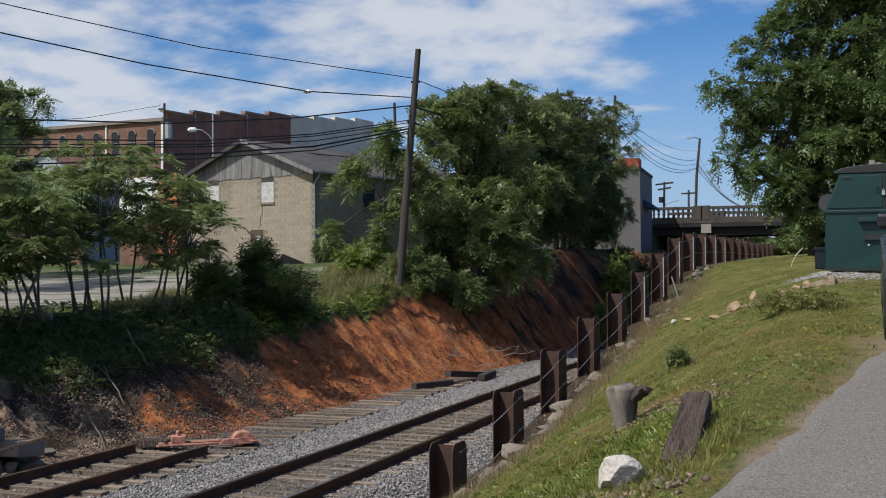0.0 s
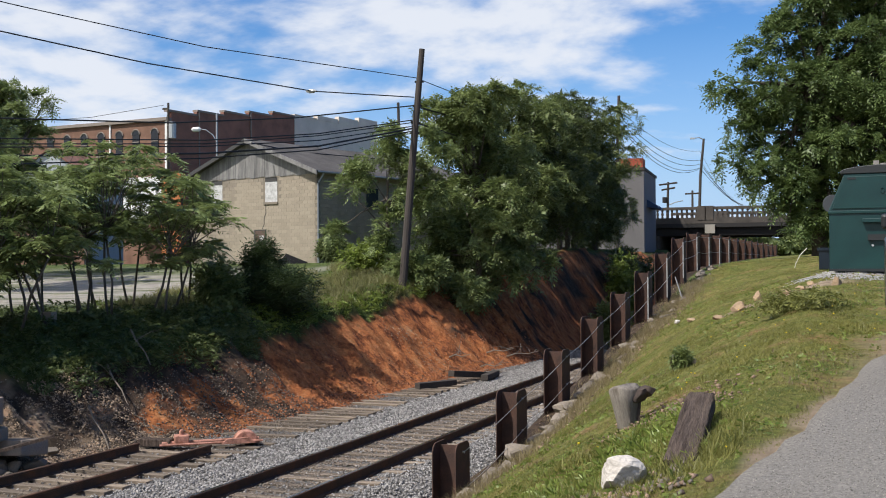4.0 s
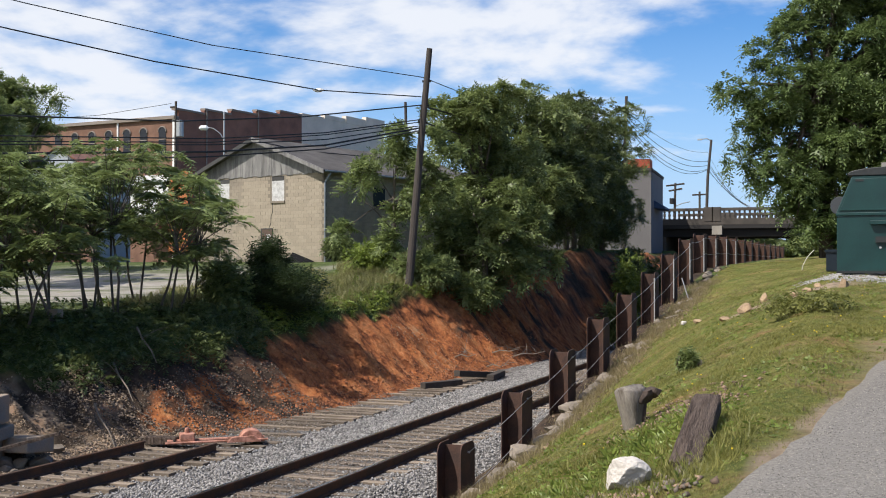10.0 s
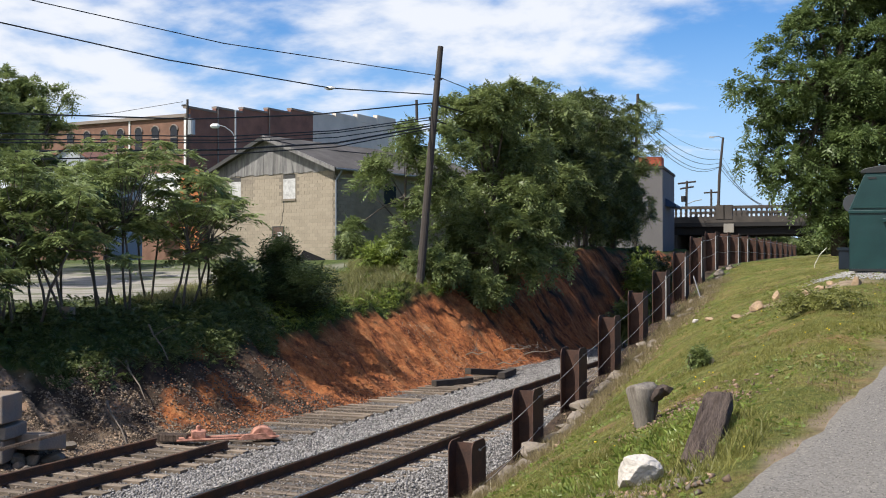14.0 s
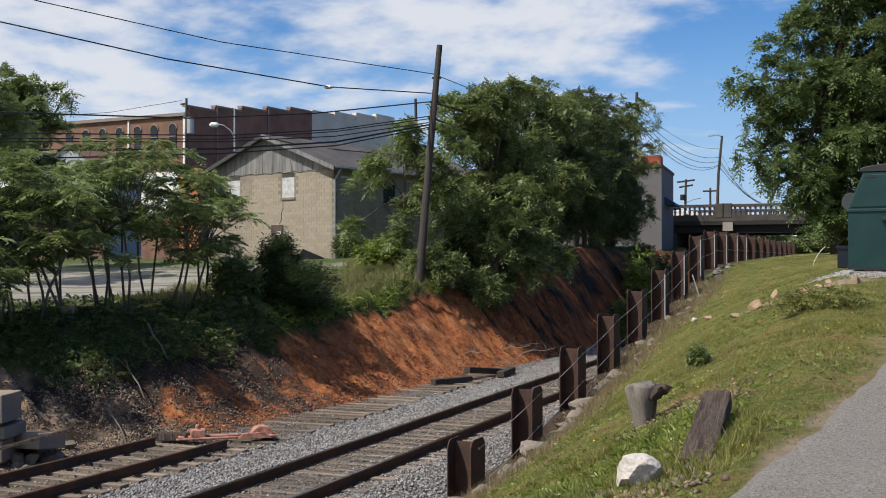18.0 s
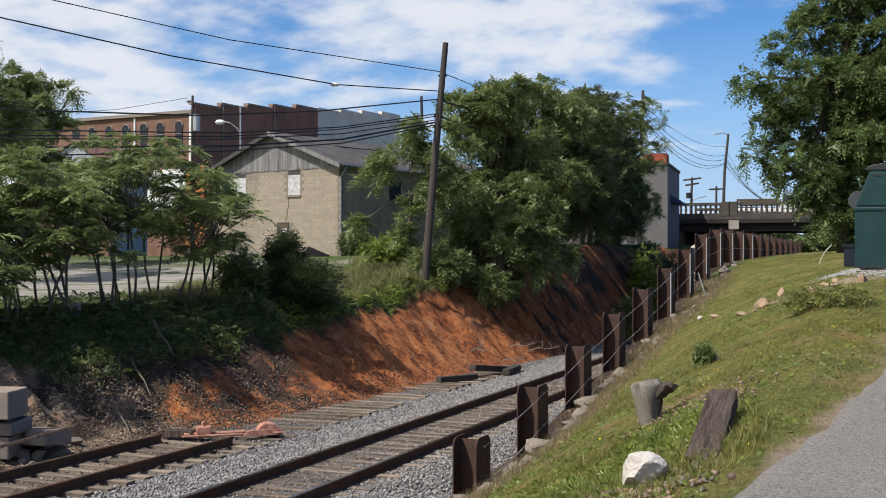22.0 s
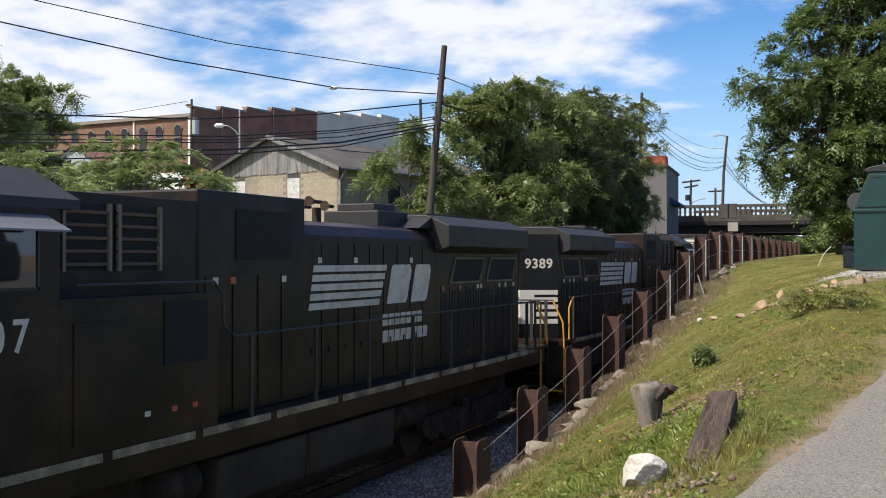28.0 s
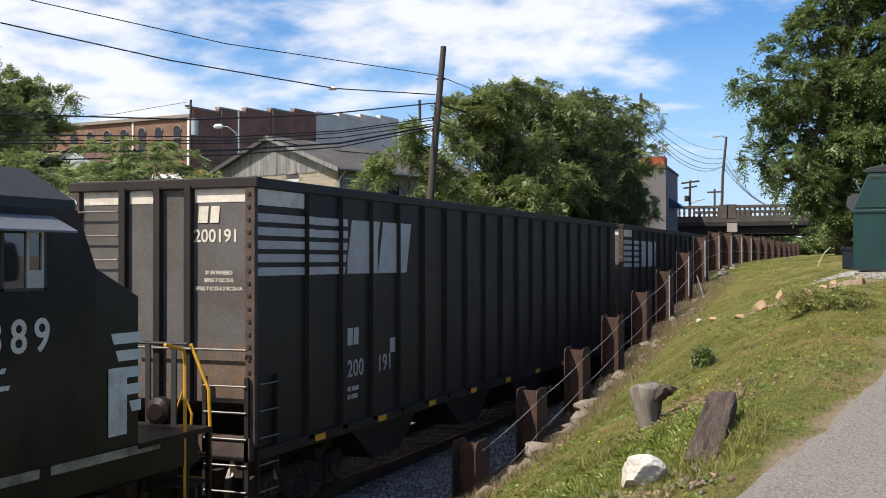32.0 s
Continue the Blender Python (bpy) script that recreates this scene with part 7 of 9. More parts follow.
def coupler(parent, y, s):
    """Knuckle coupler with its hoses; s is the way it points."""
    part("coupler", Shape().box(-0.12, min(y, y - s * 0.75), 0.78, 0.12, max(y, y - s * 0.75), 0.98).prism([(-0.2, y - s * 0.02), (0.2, y - s * 0.02), (0.24, y - s * 0.28), (-0.16, y - s * 0.34)] if s < 0 else [(-0.16, y - s * 0.34), (0.24, y - s * 0.28), (0.2, y - s * 0.02), (-0.2, y - s * 0.02)], "z", 0.72, 1.04), GRIME, parent, bevel=0.02)
    for x, c in ((0.42, 0.12), (-0.42, -0.1)):
        part("air_hose", Shape().tube([(x, y - s * 0.6, 0.95), (x, y - s * 0.4, 0.85), (x * 0.8 + c, y - s * 0.25, 0.5), (x * 0.5, y - s * 0.1, 0.6)], 0.03, 7), HOSE, parent)


def stripes_logo(parent, side, x, y0, z0, long, material):
    """Five slanted bars and two plain blocks beside them."""
    h, step = 0.10, 0.142
    H = 4 * step + h
    for k in range(5):
        m = plane_x(side, x, y0, z0 + k * step)
        part("stripe", flat([(0.035 * k, 0), (long - 0.07 * (4 - k), 0), (long + 0.03 - 0.07 * (4 - k), h), (0.035 * k + 0.03, h)], m), material, parent, "worn white stripe")
    for u, w in ((0.03, 0.92), (1.04, 0.80)):
        m = plane_x(side, x, y0 + side * (long + u), z0)
        part("emblem", flat([(0.0, 0), (w - 0.16, 0), (w - 0.08, 0.06), (w + 0.12, H - 0.10), (w + 0.06, H), (0.26, H), (0.20, H - 0.06)], m), material, parent, "plain worn white block")


def word_bars(parent, side, x, y, z, widths, h, material, gap=0.04, plane=None):
    """A word that is not spelt out: a row of plain bars."""
    u = 0.0
    for w in widths:
        m = plane if plane is not None else plane_x(side, x, y, z)
        part("lettering_bar", flat([(u, 0), (u + w, 0), (u + w + 0.02, h), (u + 0.02, h)], m), material, parent)
        u += w + gap


def locomotive(number, label):
    """Six-axle wide-cab diesel. Front at y = 0, rear towards +y, rail top at z = 0."""
    L = thing("locomotive", pose(TRACK_X, 0, 0), label, "locomotive", "train")
    # frame, platform and tank
    sill = part("side_sill", Shape().box(-1.470, 0.95, 1.22, 1.470, 21.35, 1.60), BLACK, L, bevel=0.01)
    for s in (-1, 1):
        y = 1.7
        k = 0
        while y < 20.6:
            ln = (1.75, 2.1, 1.5, 1.55)[k % 4]
            ln = min(ln, 20.9 - y)
            part("sill_stripe", flat([(0, 0), (ln, 0), (ln, 0.095), (0, 0.095)], plane_x(s, 1.471, y if s > 0 else y + ln, 1.50)), SILLSTRIP, sill, "pale reflective strip")
            y += ln + 0.16
            k += 1
    part("fuel_tank", Shape().prism([(-1.36, 0.55), (-1.1, 0.30), (1.1, 0.30), (1.36, 0.55), (1.40, 1.15), (-1.40, 1.15)], "y", 8.0, 13.2), TANK, L, "dusty olive brown fuel tank", bevel=0.03)
    part("tank_seam", Shape().box(-1.415, 10.2, 0.55, 1.415, 10.26, 1.15), GRIME, L)
    for s in (-1, 1):
        for y0, y1 in ((13.4, 14.7), (6.9, 7.8)):
            part("air_tank", Shape().lathe([(0.12, y0), (0.26, y0 + 0.08), (0.26, y1 - 0.08), (0.12, y1)], 16, Matrix(((1, 0, 0, s * 1.08), (0, 0, 1, 0), (0, -1, 0, 0.92), (0, 0, 0, 1)))), GRIME, L, smooth=True)
    truck(L, 5.0, (-2.05, 0.0, 2.05), 0.53, 1.14)
    truck(L, 17.3, (-2.05, 0.0, 2.05), 0.53, 1.14)
    coupler(L, 0.0, -1)
    coupler(L, 22.3, 1)
    # plough and steps
    plow = Shape().add([(-1.22, 0.62, 0.90), (0, 0.42, 0.90), (1.22, 0.62, 0.90), (-1.20, 0.50, 0.15), (0, 0.18, 0.12), (1.20, 0.50, 0.15), (-1.22, 0.66, 0.90), (0, 0.48, 0.90), (1.22, 0.66, 0.90), (-1.20, 0.56, 0.15), (0, 0.26, 0.12), (1.20, 0.56, 0.15)],
                       [(0, 3, 4, 1), (1, 4, 5, 2), (6, 7, 10, 9), (7, 8, 11, 10), (0, 1, 7, 6), (1, 2, 8, 7), (3, 9, 10, 4), (4, 10, 11, 5), (0, 6, 9, 3), (2, 5, 11, 8)])
    part("snow_plow", plow, mat("scuffed steel plough", (0.085, 0.068, 0.055), 0.6, metal=0.3, var=0.35, scale=3, second=(0.05, 0.04, 0.035), second_scale=2.5), L, "scuffed grey steel plough")
    part("end_plate", Shape().box(-0.98, 0.68, 0.9, 0.98, 0.76, 1.58), NOSE_BLACK, L)
    part("end_plate", Shape().box(-1.45, 21.5, 0.55, 1.45, 21.58, 1.58), BLACK, L)
    part("platform", Shape().box(-1.5, 0.7, 1.555, 1.5, 2.1, 1.615), BLACK, L)
    part("platform", Shape().box(-1.5, 20.5, 1.555, 1.5, 21.56, 1.615), BLACK, L)
    part("platform_edge", flat([(-0.9, 0), (0.9, 0), (0.9, 0.14), (-0.9, 0.14)], plane_front(0, 0.676, 1.44)), SILLSTRIP, L, "pale edge strip")
    for y0, y1 in ((0.72, 1.22), (21.05, 21.55)):
        for s in (-1, 1):
            st = part("step_well", Shape().box(s * 1.47 - 0.03, y0, 0.35, s * 1.47 + 0.03, y0 + 0.05, 1.56).box(s * 1.47 - 0.03, y1 - 0.05, 0.35, s * 1.47 + 0.03, y1, 1.56).box(s * 0.98 - 0.02, y0, 0.35, s * 0.98 + 0.02, y1, 1.56), BLACK, L)
            for k in range(4):
                part("step", Shape().box(s * 1.0 - (0 if s > 0 else 0.46), y0, 0.35 + 0.3 * k, s * 1.0 + (0.46 if s > 0 else 0), y1, 0.38 + 0.3 * k), GRIME, st)
                part("step_edge", Shape().box(s * 1.0 - (0 if s > 0 else 0.46), (y0 if y0 < 5 else y1) - 0.012, 0.352 + 0.3 * k, s * 1.0 + (0.46 if s > 0 else 0), (y0 if y0 < 5 else y1) + 0.012, 0.392 + 0.3 * k), YELLOW, st, "worn yellow step edge")
            # yellow corner handrails
            for y in (y0, y1):
                outer = (y == y0) == (y0 < 5)
                back = 1 if y0 < 5 else -1
                bend = [(s * 1.470, y, 0.45), (s * 1.480, y, 1.55), (s * 1.46, y, 2.05), (s * 1.2, y, 2.60)] if outer else [(s * 1.470, y, 0.45), (s * 1.470, y, 2.40), (s * 1.51, y + back * 0.08, 2.58), (s * 1.48, y + back * 0.40, 2.66)]
                part("grab_rail", Shape().tube(bend, 0.022, 7), YELLOW, L, "yellow painted grab rail")
    # front and rear railings
    for y in (0.78, 21.48):
        fr = part("end_railing", Shape().tube([(-1.2, y, 2.60), (1.2, y, 2.60)], 0.02, 7), RAILPAINT, L)
        for x in (-1.0, -0.62, 0.0 if y > 5 else 0.18, 0.62, 1.0):
            part("stanchion", Shape().box(x - 0.035, y - 0.015, 1.6, x + 0.035, y + 0.015, 2.62), RAILPAINT, fr)
        out = -0.16 if y < 5 else 0.16
        hose = [(-0.85 + 1.25 * u, y + out * min(1, 6 * u, 6 * (1 - u)), 1.36 - 0.20 * math.sin(math.pi * u) - 0.10 * math.sin(2 * math.pi * u)) for u in np.linspace(0, 1, 14)]
        part("cable_hose", Shape().tube(hose, 0.028, 7), HOSE, L)
        for x, z0 in ((0.42, 0.55), (0.55, 0.70), (-0.45, 0.55), (-0.58, 0.75), (0.72, 0.85)):
            drop = [(x + 0.10 * math.sin(2.5 * u), y + out * (0.6 + 0.6 * math.sin(math.pi * u)), 1.30 + (z0 - 1.30) * u) for u in np.linspace(0, 1, 8)]
            part("air_hose", Shape().tube(drop, 0.026, 7), HOSE, L)
        for x in (-1.05, -0.75, 0.75, 1.05):
            part("cut_lever", Shape().tube([(x, y + out * 0.7, 1.05), (x * 0.8, y + out, 0.92), (x * 0.45, y + out, 0.95)], 0.014, 6), GRIME, L)
        part("hose_bracket", Shape().box(0.28, y + min(out, 0) * 0.9, 1.18, 0.80, y + max(out, 0) * 0.9, 1.30), GRIME, L, bevel=0.01)
    for x in (-0.78, 0.78):
        dl = part("ditch_light", Shape().lathe([(0.10, 0), (0.17, 0.04), (0.17, 0.16), (0.10, 0.2)], 18, Matrix(((1, 0, 0, x), (0, 0, 1, 0.66), (0, -1, 0, 1.77), (0, 0, 0, 1)))), BLACK, L)
        part("lamp", Shape().lathe([(0.105, 0), (0.09, 0.03)], 16, Matrix(((1, 0, 0, x), (0, 0, 1, 0.645), (0, -1, 0, 1.77), (0, 0, 0, 1)))), LAMP if number == "9807" else LENS, dl, "round headlamp")
    # nose: faceted
    N = 2.08
    nose = Shape().add([(-1.470, N, 1.6), (1.470, N, 1.6), (1.475, 2.80, 1.6), (-1.475, 2.80, 1.6), (-1.470, N, 3.22), (1.470, N, 3.22), (1.478, 2.80, 3.54), (-1.478, 2.80, 3.54), (-0.46, N - 0.01, 3.42), (0.46, N - 0.01, 3.42), (0.40, 2.80, 3.60), (-0.40, 2.80, 3.60)],
                       [(0, 1, 5, 9, 8, 4), (1, 2, 6, 5), (3, 0, 4, 7), (5, 6, 10, 9), (7, 4, 8, 11), (8, 9, 10, 11), (2, 3, 7, 11, 10, 6), (0, 3, 2, 1)])
    part("nose", nose, NOSE_BLACK, L, bevel=0.012)
    door = part("nose_door", Shape().box(-0.46, N - 0.03, 1.62, 0.40, N + 0.002, 3.36), NOSE_BLACK, L, bevel=0.01)
    part("door_window", Shape().box(0.08, N - 0.045, 2.86, 0.36, N - 0.028, 3.16), GLASS, door, "small rounded door window", bevel=0.03)
    part("window_rim", Shape().tube([(0.22 + 0.15 * math.cos(q) * (1 + 0.12 * abs(math.sin(2 * q))), N - 0.042, 3.01 + 0.16 * math.sin(q) * (1 + 0.12 * abs(math.sin(2 * q)))) for q in np.linspace(0, 2 * math.pi, 25)], 0.014, 6), FRAME_TAN, door)
    for z in (1.95, 2.35, 2.95, 3.2):
        part("hinge", Shape().tube([(0.43, N - 0.03, z - 0.05), (0.43, N - 0.03, z + 0.05)], 0.024, 8), NOSE_BLACK, door)
    part("marker", Shape().box(-0.10, N - 0.045, 2.86, 0.0, N - 0.03, 3.02), AMBER, door)
    part("notice", flat([(-0.06, 0), (0.10, 0), (0.10, 0.04), (-0.06, 0.04)], plane_front(0, N - 0.032, 3.24), 0.004), WHITE, door)
    part("sand_box_lid", Shape().box(-0.95, N + 0.16, 3.44, -0.62, N + 0.46, 3.52), NOSE_BLACK, L, bevel=0.015)
    part("nose_rail", Shape().tube([(-1.32, N + 0.62, 3.58), (-1.2, N + 0.52, 3.66), (-0.3, N + 0.50, 3.68), (-0.2, N + 0.6, 3.6)], 0.014, 6), RAILPAINT, L)
    part("nose_rail", Shape().tube([(0.2, N + 0.62, 3.6), (0.32, N + 0.50, 3.68), (1.15, N + 0.52, 3.64), (1.28, N + 0.62, 3.56)], 0.014, 6), RAILPAINT, L)
    part("roof_camera", Shape().box(0.16, N + 0.30, 3.54, 0.30, N + 0.48, 3.64).tube([(0.23, N + 0.4, 3.40), (0.23, N + 0.4, 3.56)], 0.03, 8), NOSE_BLACK, L, bevel=0.01)
    for x, z in ((1.36, 3.08), (1.36, 1.72)):
        part("tag", flat([(0, 0), (0.09, 0), (0.09, 0.08), (0, 0.08)], plane_x(1, 1.472, N + 0.06, z), 0.004), WHITE, L)
    # cream bars on the nose, wrapping to the sides
    for k in range(5):
        z = 1.98 + k * 0.185
        back = N + 0.12 + 0.075 * k
        part("nose_stripe", flat([(-1.47, 0), (1.47, 0), (1.47, 0.115), (-1.47, 0.115)], plane_front(0, N - 0.036, z)), CREAM, L, "cream stripe across the nose")
        for s in (-1, 1):
            w = back - N + 0.03
            part("nose_stripe", flat([(0, 0), (w, 0), (w + 0.05, 0.115), (0, 0.115)] if s > 0 else [(0, 0), (w, 0), (w, 0.115), (-0.05, 0.115)], plane_x(s, 1.472, N - 0.03 if s > 0 else back, z)), CREAM, L)
    part("nose_panel", flat([(-0.62, 0), (0.42, 0), (0.58, 0.86), (-0.46, 0.86)], plane_front(0, N - 0.042, 1.98)), CREAM, L, "cream panel between the stripes")
    part("emblem", flat([(-0.20, 0.22), (-0.13, 0.20), (-0.10, 0.38), (0.00, 0.34), (0.04, 0.44), (0.10, 0.54), (0.19, 0.66), (0.15, 0.72), (0.06, 0.70), (0.00, 0.58), (-0.12, 0.52), (-0.18, 0.42)], plane_front(0, N - 0.048, 1.96)), BLACK, L, "plain dark shape")
    # cab
    side = [(2.80, 1.60), (5.05, 1.60), (5.05, 4.12), (3.08, 4.12), (2.80, 3.54)]
    cab = part("cab", Shape().prism(side, "x", -1.480, 1.480), BLACK, L)
    roof = [(-1.480, 4.12), (1.480, 4.12), (1.48, 4.22), (0.85, 4.56), (-0.85, 4.56), (-1.48, 4.22)]
    part("roof", Shape().prism(roof, "y", 3.12, 5.35), BLACK_TOP, cab)
    part("brow", Shape().add([(-1.50, 3.085, 4.13), (1.50, 3.085, 4.13), (0.85, 3.10, 4.54), (-0.85, 3.10, 4.54), (-1.47, 3.09, 4.22), (1.47, 3.09, 4.22)], [(0, 1, 5, 2, 3, 4)]), CREAM, cab, "cream band above the windscreen")
    for x0, x1 in ((-1.38, -0.08), (0.08, 1.38)):
        m = Matrix.Translation((0, 2.80, 3.54)) @ pose(0, 0, 0, -math.degrees(math.atan2(0.28, 0.58)), 0, 0) @ Matrix(((1, 0, 0, 0), (0, 0, -1, -0.005), (0, 1, 0, 0), (0, 0, 0, 1)))
        ws = part("windscreen", flat([(x0, 0.13), (x0 + 0.06, 0.07), (x1 - 0.06, 0.07), (x1, 0.13), (x1 - (0.0 if x1 < 1 else 0.04), 0.53), (x1 - 0.08, 0.59), (x0 + 0.08, 0.59), (x0 + (0.0 if x0 > -1 else 0.04), 0.53)], m, 0.012), GLASS, cab, "slanted windscreen pane")
        c = (x0 + x1) / 2
        for dx in (-0.28, 0.3):
            part("wiper", Shape().tube([m @ Vector((c + dx + 0.25, 0.62, 0.03)), m @ Vector((c + dx, 0.22, 0.03)), m @ Vector((c + dx + 0.02, 0.44, 0.03))], 0.009, 5), RAILPAINT, ws)
        part("gasket", Shape().box(x0 + 0.04, 0.05, 0.0, x1 - 0.04, 0.07, 0.02, m).box(x0 + 0.06, 0.59, 0.0, x1 - 0.06, 0.61, 0.02, m), WHITE if x0 > 0 else RAILPAINT, ws)
    for x in (-0.63, 0.63):
        nb = part("number_board", Shape().box(x - 0.335, 3.00, 4.20, x + 0.335, 3.10, 4.47), CREAM, cab, bevel=0.02)
        part("board_rim", flat([(x - 0.315, 0.02), (x + 0.315, 0.02), (x + 0.315, 0.25), (x - 0.315, 0.25)], plane_front(0, 2.9995, 4.20), 0.002), NOSE_BLACK, nb)
        part("board_face", flat([(x - 0.30, 0.01), (x + 0.30, 0.01), (x + 0.30, 0.21), (x - 0.30, 0.21)], plane_front(0, 2.997, 4.225), 0.004), CREAM, nb, "pale number panel")
        letters("road_number", number, 0.215, NOSE_BLACK, nb, plane_front(x, 2.988, 4.258), 1.3, bold=0.003)
    hl = part("headlight", Shape().box(-0.275, 2.99, 4.20, 0.275, 3.12, 4.50), CREAM, cab, bevel=0.02)
    for x in (-0.135, 0.135):
        part("lamp_ring", Shape().lathe([(0.118, 0), (0.118, 0.05), (0.09, 0.05), (0.09, 0.01)], 18, Matrix(((1, 0, 0, x), (0, 0, 1, 2.97), (0, -1, 0, 4.34), (0, 0, 0, 1)))), FRAME_TAN, hl, smooth=True)
        part("lamp", Shape().lathe([(0.088, 0), (0.08, 0.03)], 16, Matrix(((1, 0, 0, x), (0, 0, 1, 2.962), (0, -1, 0, 4.34), (0, 0, 0, 1)))), LAMP if number == "9807" else LENS, hl, "round headlamp")
    for s in (-1, 1):
        y0, y1 = 3.55, 4.75
        w = part("cab_window", flat([(0, 0), (y1 - y0, 0), (y1 - y0, 0.62), (0, 0.62)], plane_x(s, 1.481, y0 if s > 0 else y1, 3.32), 0.01), GLASS, cab, "side window with a pale frame")
        fr = mat("bare window frame", (0.42, 0.39, 0.34), 0.6, metal=0.2, var=0.2)
        for a, b, c, d in ((0, 0.03, 0, 0.62), (1.17, 1.2, 0, 0.62), (0.60, 0.64, 0, 0.62), (0.0, 1.2, 0, 0.03), (0, 1.2, 0.59, 0.62)):
            part("window_frame", flat([(a, c), (b, c), (b, d), (a, d)], plane_x(s, 1.485, y0 if s > 0 else y1, 3.32), 0.02), RAILPAINT, w)
        for a, b, c, d in ((0.04, 0.07, 0.03, 0.59), (0.24, 0.27, 0.03, 0.59), (0.07, 0.24, 0.03, 0.20), (0.07, 0.24, 0.56, 0.59)):
            a, b = (a, b) if s > 0 else (1.2 - b, 1.2 - a)
            part("sash", flat([(a, c), (b, c), (b, d), (a, d)], plane_x(s, 1.490, y0 if s > 0 else y1, 3.32), 0.02), fr, w, "pale sliding sash")
        part("sunshade", Shape().add([(s * 1.490, 3.45, 4.05), (s * 1.490, 4.85, 4.05), (s * 1.80, 4.85, 3.90), (s * 1.80, 3.45, 3.90), (s * 1.490, 3.45, 4.03), (s * 1.490, 4.85, 4.03), (s * 1.80, 4.85, 3.88), (s * 1.80, 3.45, 3.88)], [(0, 1, 2, 3), (7, 6, 5, 4), (3, 2, 6, 7), (0, 3, 7, 4), (1, 5, 6, 2)]), mat("grey sunshade", (0.16, 0.17, 0.18), 0.45, metal=0.3, var=0.15), cab)
        letters("road_number", number, 0.45, WHITE, L, plane_x(s, 1.483, 4.05, 2.74), 1.38, "white painted road number", 0.006)
        word_bars(L, s, 1.481, 3.92 if s > 0 else 4.22, 2.56, (0.06, 0.06), 0.05, WHITE, 0.02)
        word_bars(L, s, 1.481, 3.75 if s > 0 else 4.35, 2.40, (0.08, 0.05, 0.15), 0.045, WHITE, 0.02)
        part("data_sheet", flat([(0, 0), (0.30, 0), (0.30, 0.72), (0, 0.72)], plane_x(s, 1.481, 2.30 if s > 0 else 2.60, 1.75)), WHITE, L, "pale data plate") if number != "9807" else None
        # equipment cab, flush with the cab's side
        flush = part("equipment_box", Shape().box(*(sorted((s * 0.9, s * 1.480))[0], 5.05, 1.60, sorted((s * 0.9, s * 1.480))[1], 7.85, 3.22)), BLACK, L, bevel=0.01)
        part("access_door", flat([(0, 0), (0.95, 0), (0.95, 1.25), (0, 1.25)], plane_x(s, 1.482, 5.25 if s > 0 else 6.2, 1.72), 0.012), BLACK, flush)
        part("grille", flat([(0, 0), (0.85, 0), (0.85, 0.72), (0, 0.72)], plane_x(s, 1.482, 6.75 if s > 0 else 7.6, 2.42), 0.012), GRILLE, flush, "dark mesh grille")
        for y in (5.4, 6.4, 6.9, 7.3):
            part("tag", flat([(0, 0), (0.10, 0), (0.10, 0.06), (0, 0.06)], plane_x(s, 1.483, y, 1.88), 0.004), REDTAG if y != 6.4 else WHITE, flush)
    upper = part("electrical_hood", Shape().box(-1.12, 5.05, 1.60, 1.12, 7.9, 4.34), BLACK, L, bevel=0.01)
    for s in (-1, 1):
        for y in (5.45, 6.35):
            g = part("grille", flat([(0, 0), (0.78, 0), (0.78, 0.72), (0, 0.72)], plane_x(s, 1.122, y if s > 0 else y + 0.78, 3.50), 0.008), GRILLE, upper, "louvred grille")
            for k in range(5):
                part("louvre", flat([(0, 0), (0.78, 0), (0.78, 0.035), (0, 0.035)], plane_x(s, 1.13, y if s > 0 else y + 0.78, 3.55 + 0.14 * k), 0.03), mat("rusty louvre", (0.11, 0.065, 0.042), 0.8, var=0.35), g, "rusty slat")
            for e in (0.0, 0.74):
                part("louvre_frame", flat([(e, 0), (e + 0.05, 0), (e + 0.05, 0.74), (e, 0.74)], plane_x(s, 1.13, y if s > 0 else y + 0.78, 3.49), 0.04), FRAME_TAN, g)
    tall = part("blower_hood", Shape().box(-1.14, 7.9, 1.60, 1.14, 10.6, 4.50), BLACK, L, bevel=0.03)
    engine_top = [(-1.06, 1.60), (1.06, 1.60), (1.06, 3.98), (0.92, 4.14), (0.6, 4.22), (-0.6, 4.22), (-0.92, 4.14), (-1.06, 3.98)]
    hood = part("engine_hood", Shape().prism(engine_top, "y", 10.6, 15.75), BLACK, L, bevel=0.01)
    rad_low = part("radiator_hood", Shape().prism([(-1.06, 15.75), (1.06, 15.75), (1.06, 20.65), (0.22, 21.15), (-0.22, 21.15), (-1.06, 20.65)], "z", 1.60, 4.26), BLACK, L)
    cabm = [(-1.06, 3.74), (1.06, 3.74), (1.36, 3.86), (1.36, 4.26), (0.9, 4.46), (-0.9, 4.46), (-1.36, 4.26), (-1.36, 3.86)]
    part("radiator", Shape().prism(cabm, "y", 15.7, 20.5), BLACK_TOP, L, bevel=0.02)
    for k in range(8):
        part("roof_panel", Shape().box(-0.85, 15.8 + 0.58 * k, 4.46, 0.85, 16.32 + 0.58 * k, 4.495), BLACK_TOP, L)
    part("hood_ramp", Shape().prism([(15.1, 4.2), (15.75, 4.2), (15.75, 4.44)], "x", -1.0, 1.0), BLACK_TOP, L)
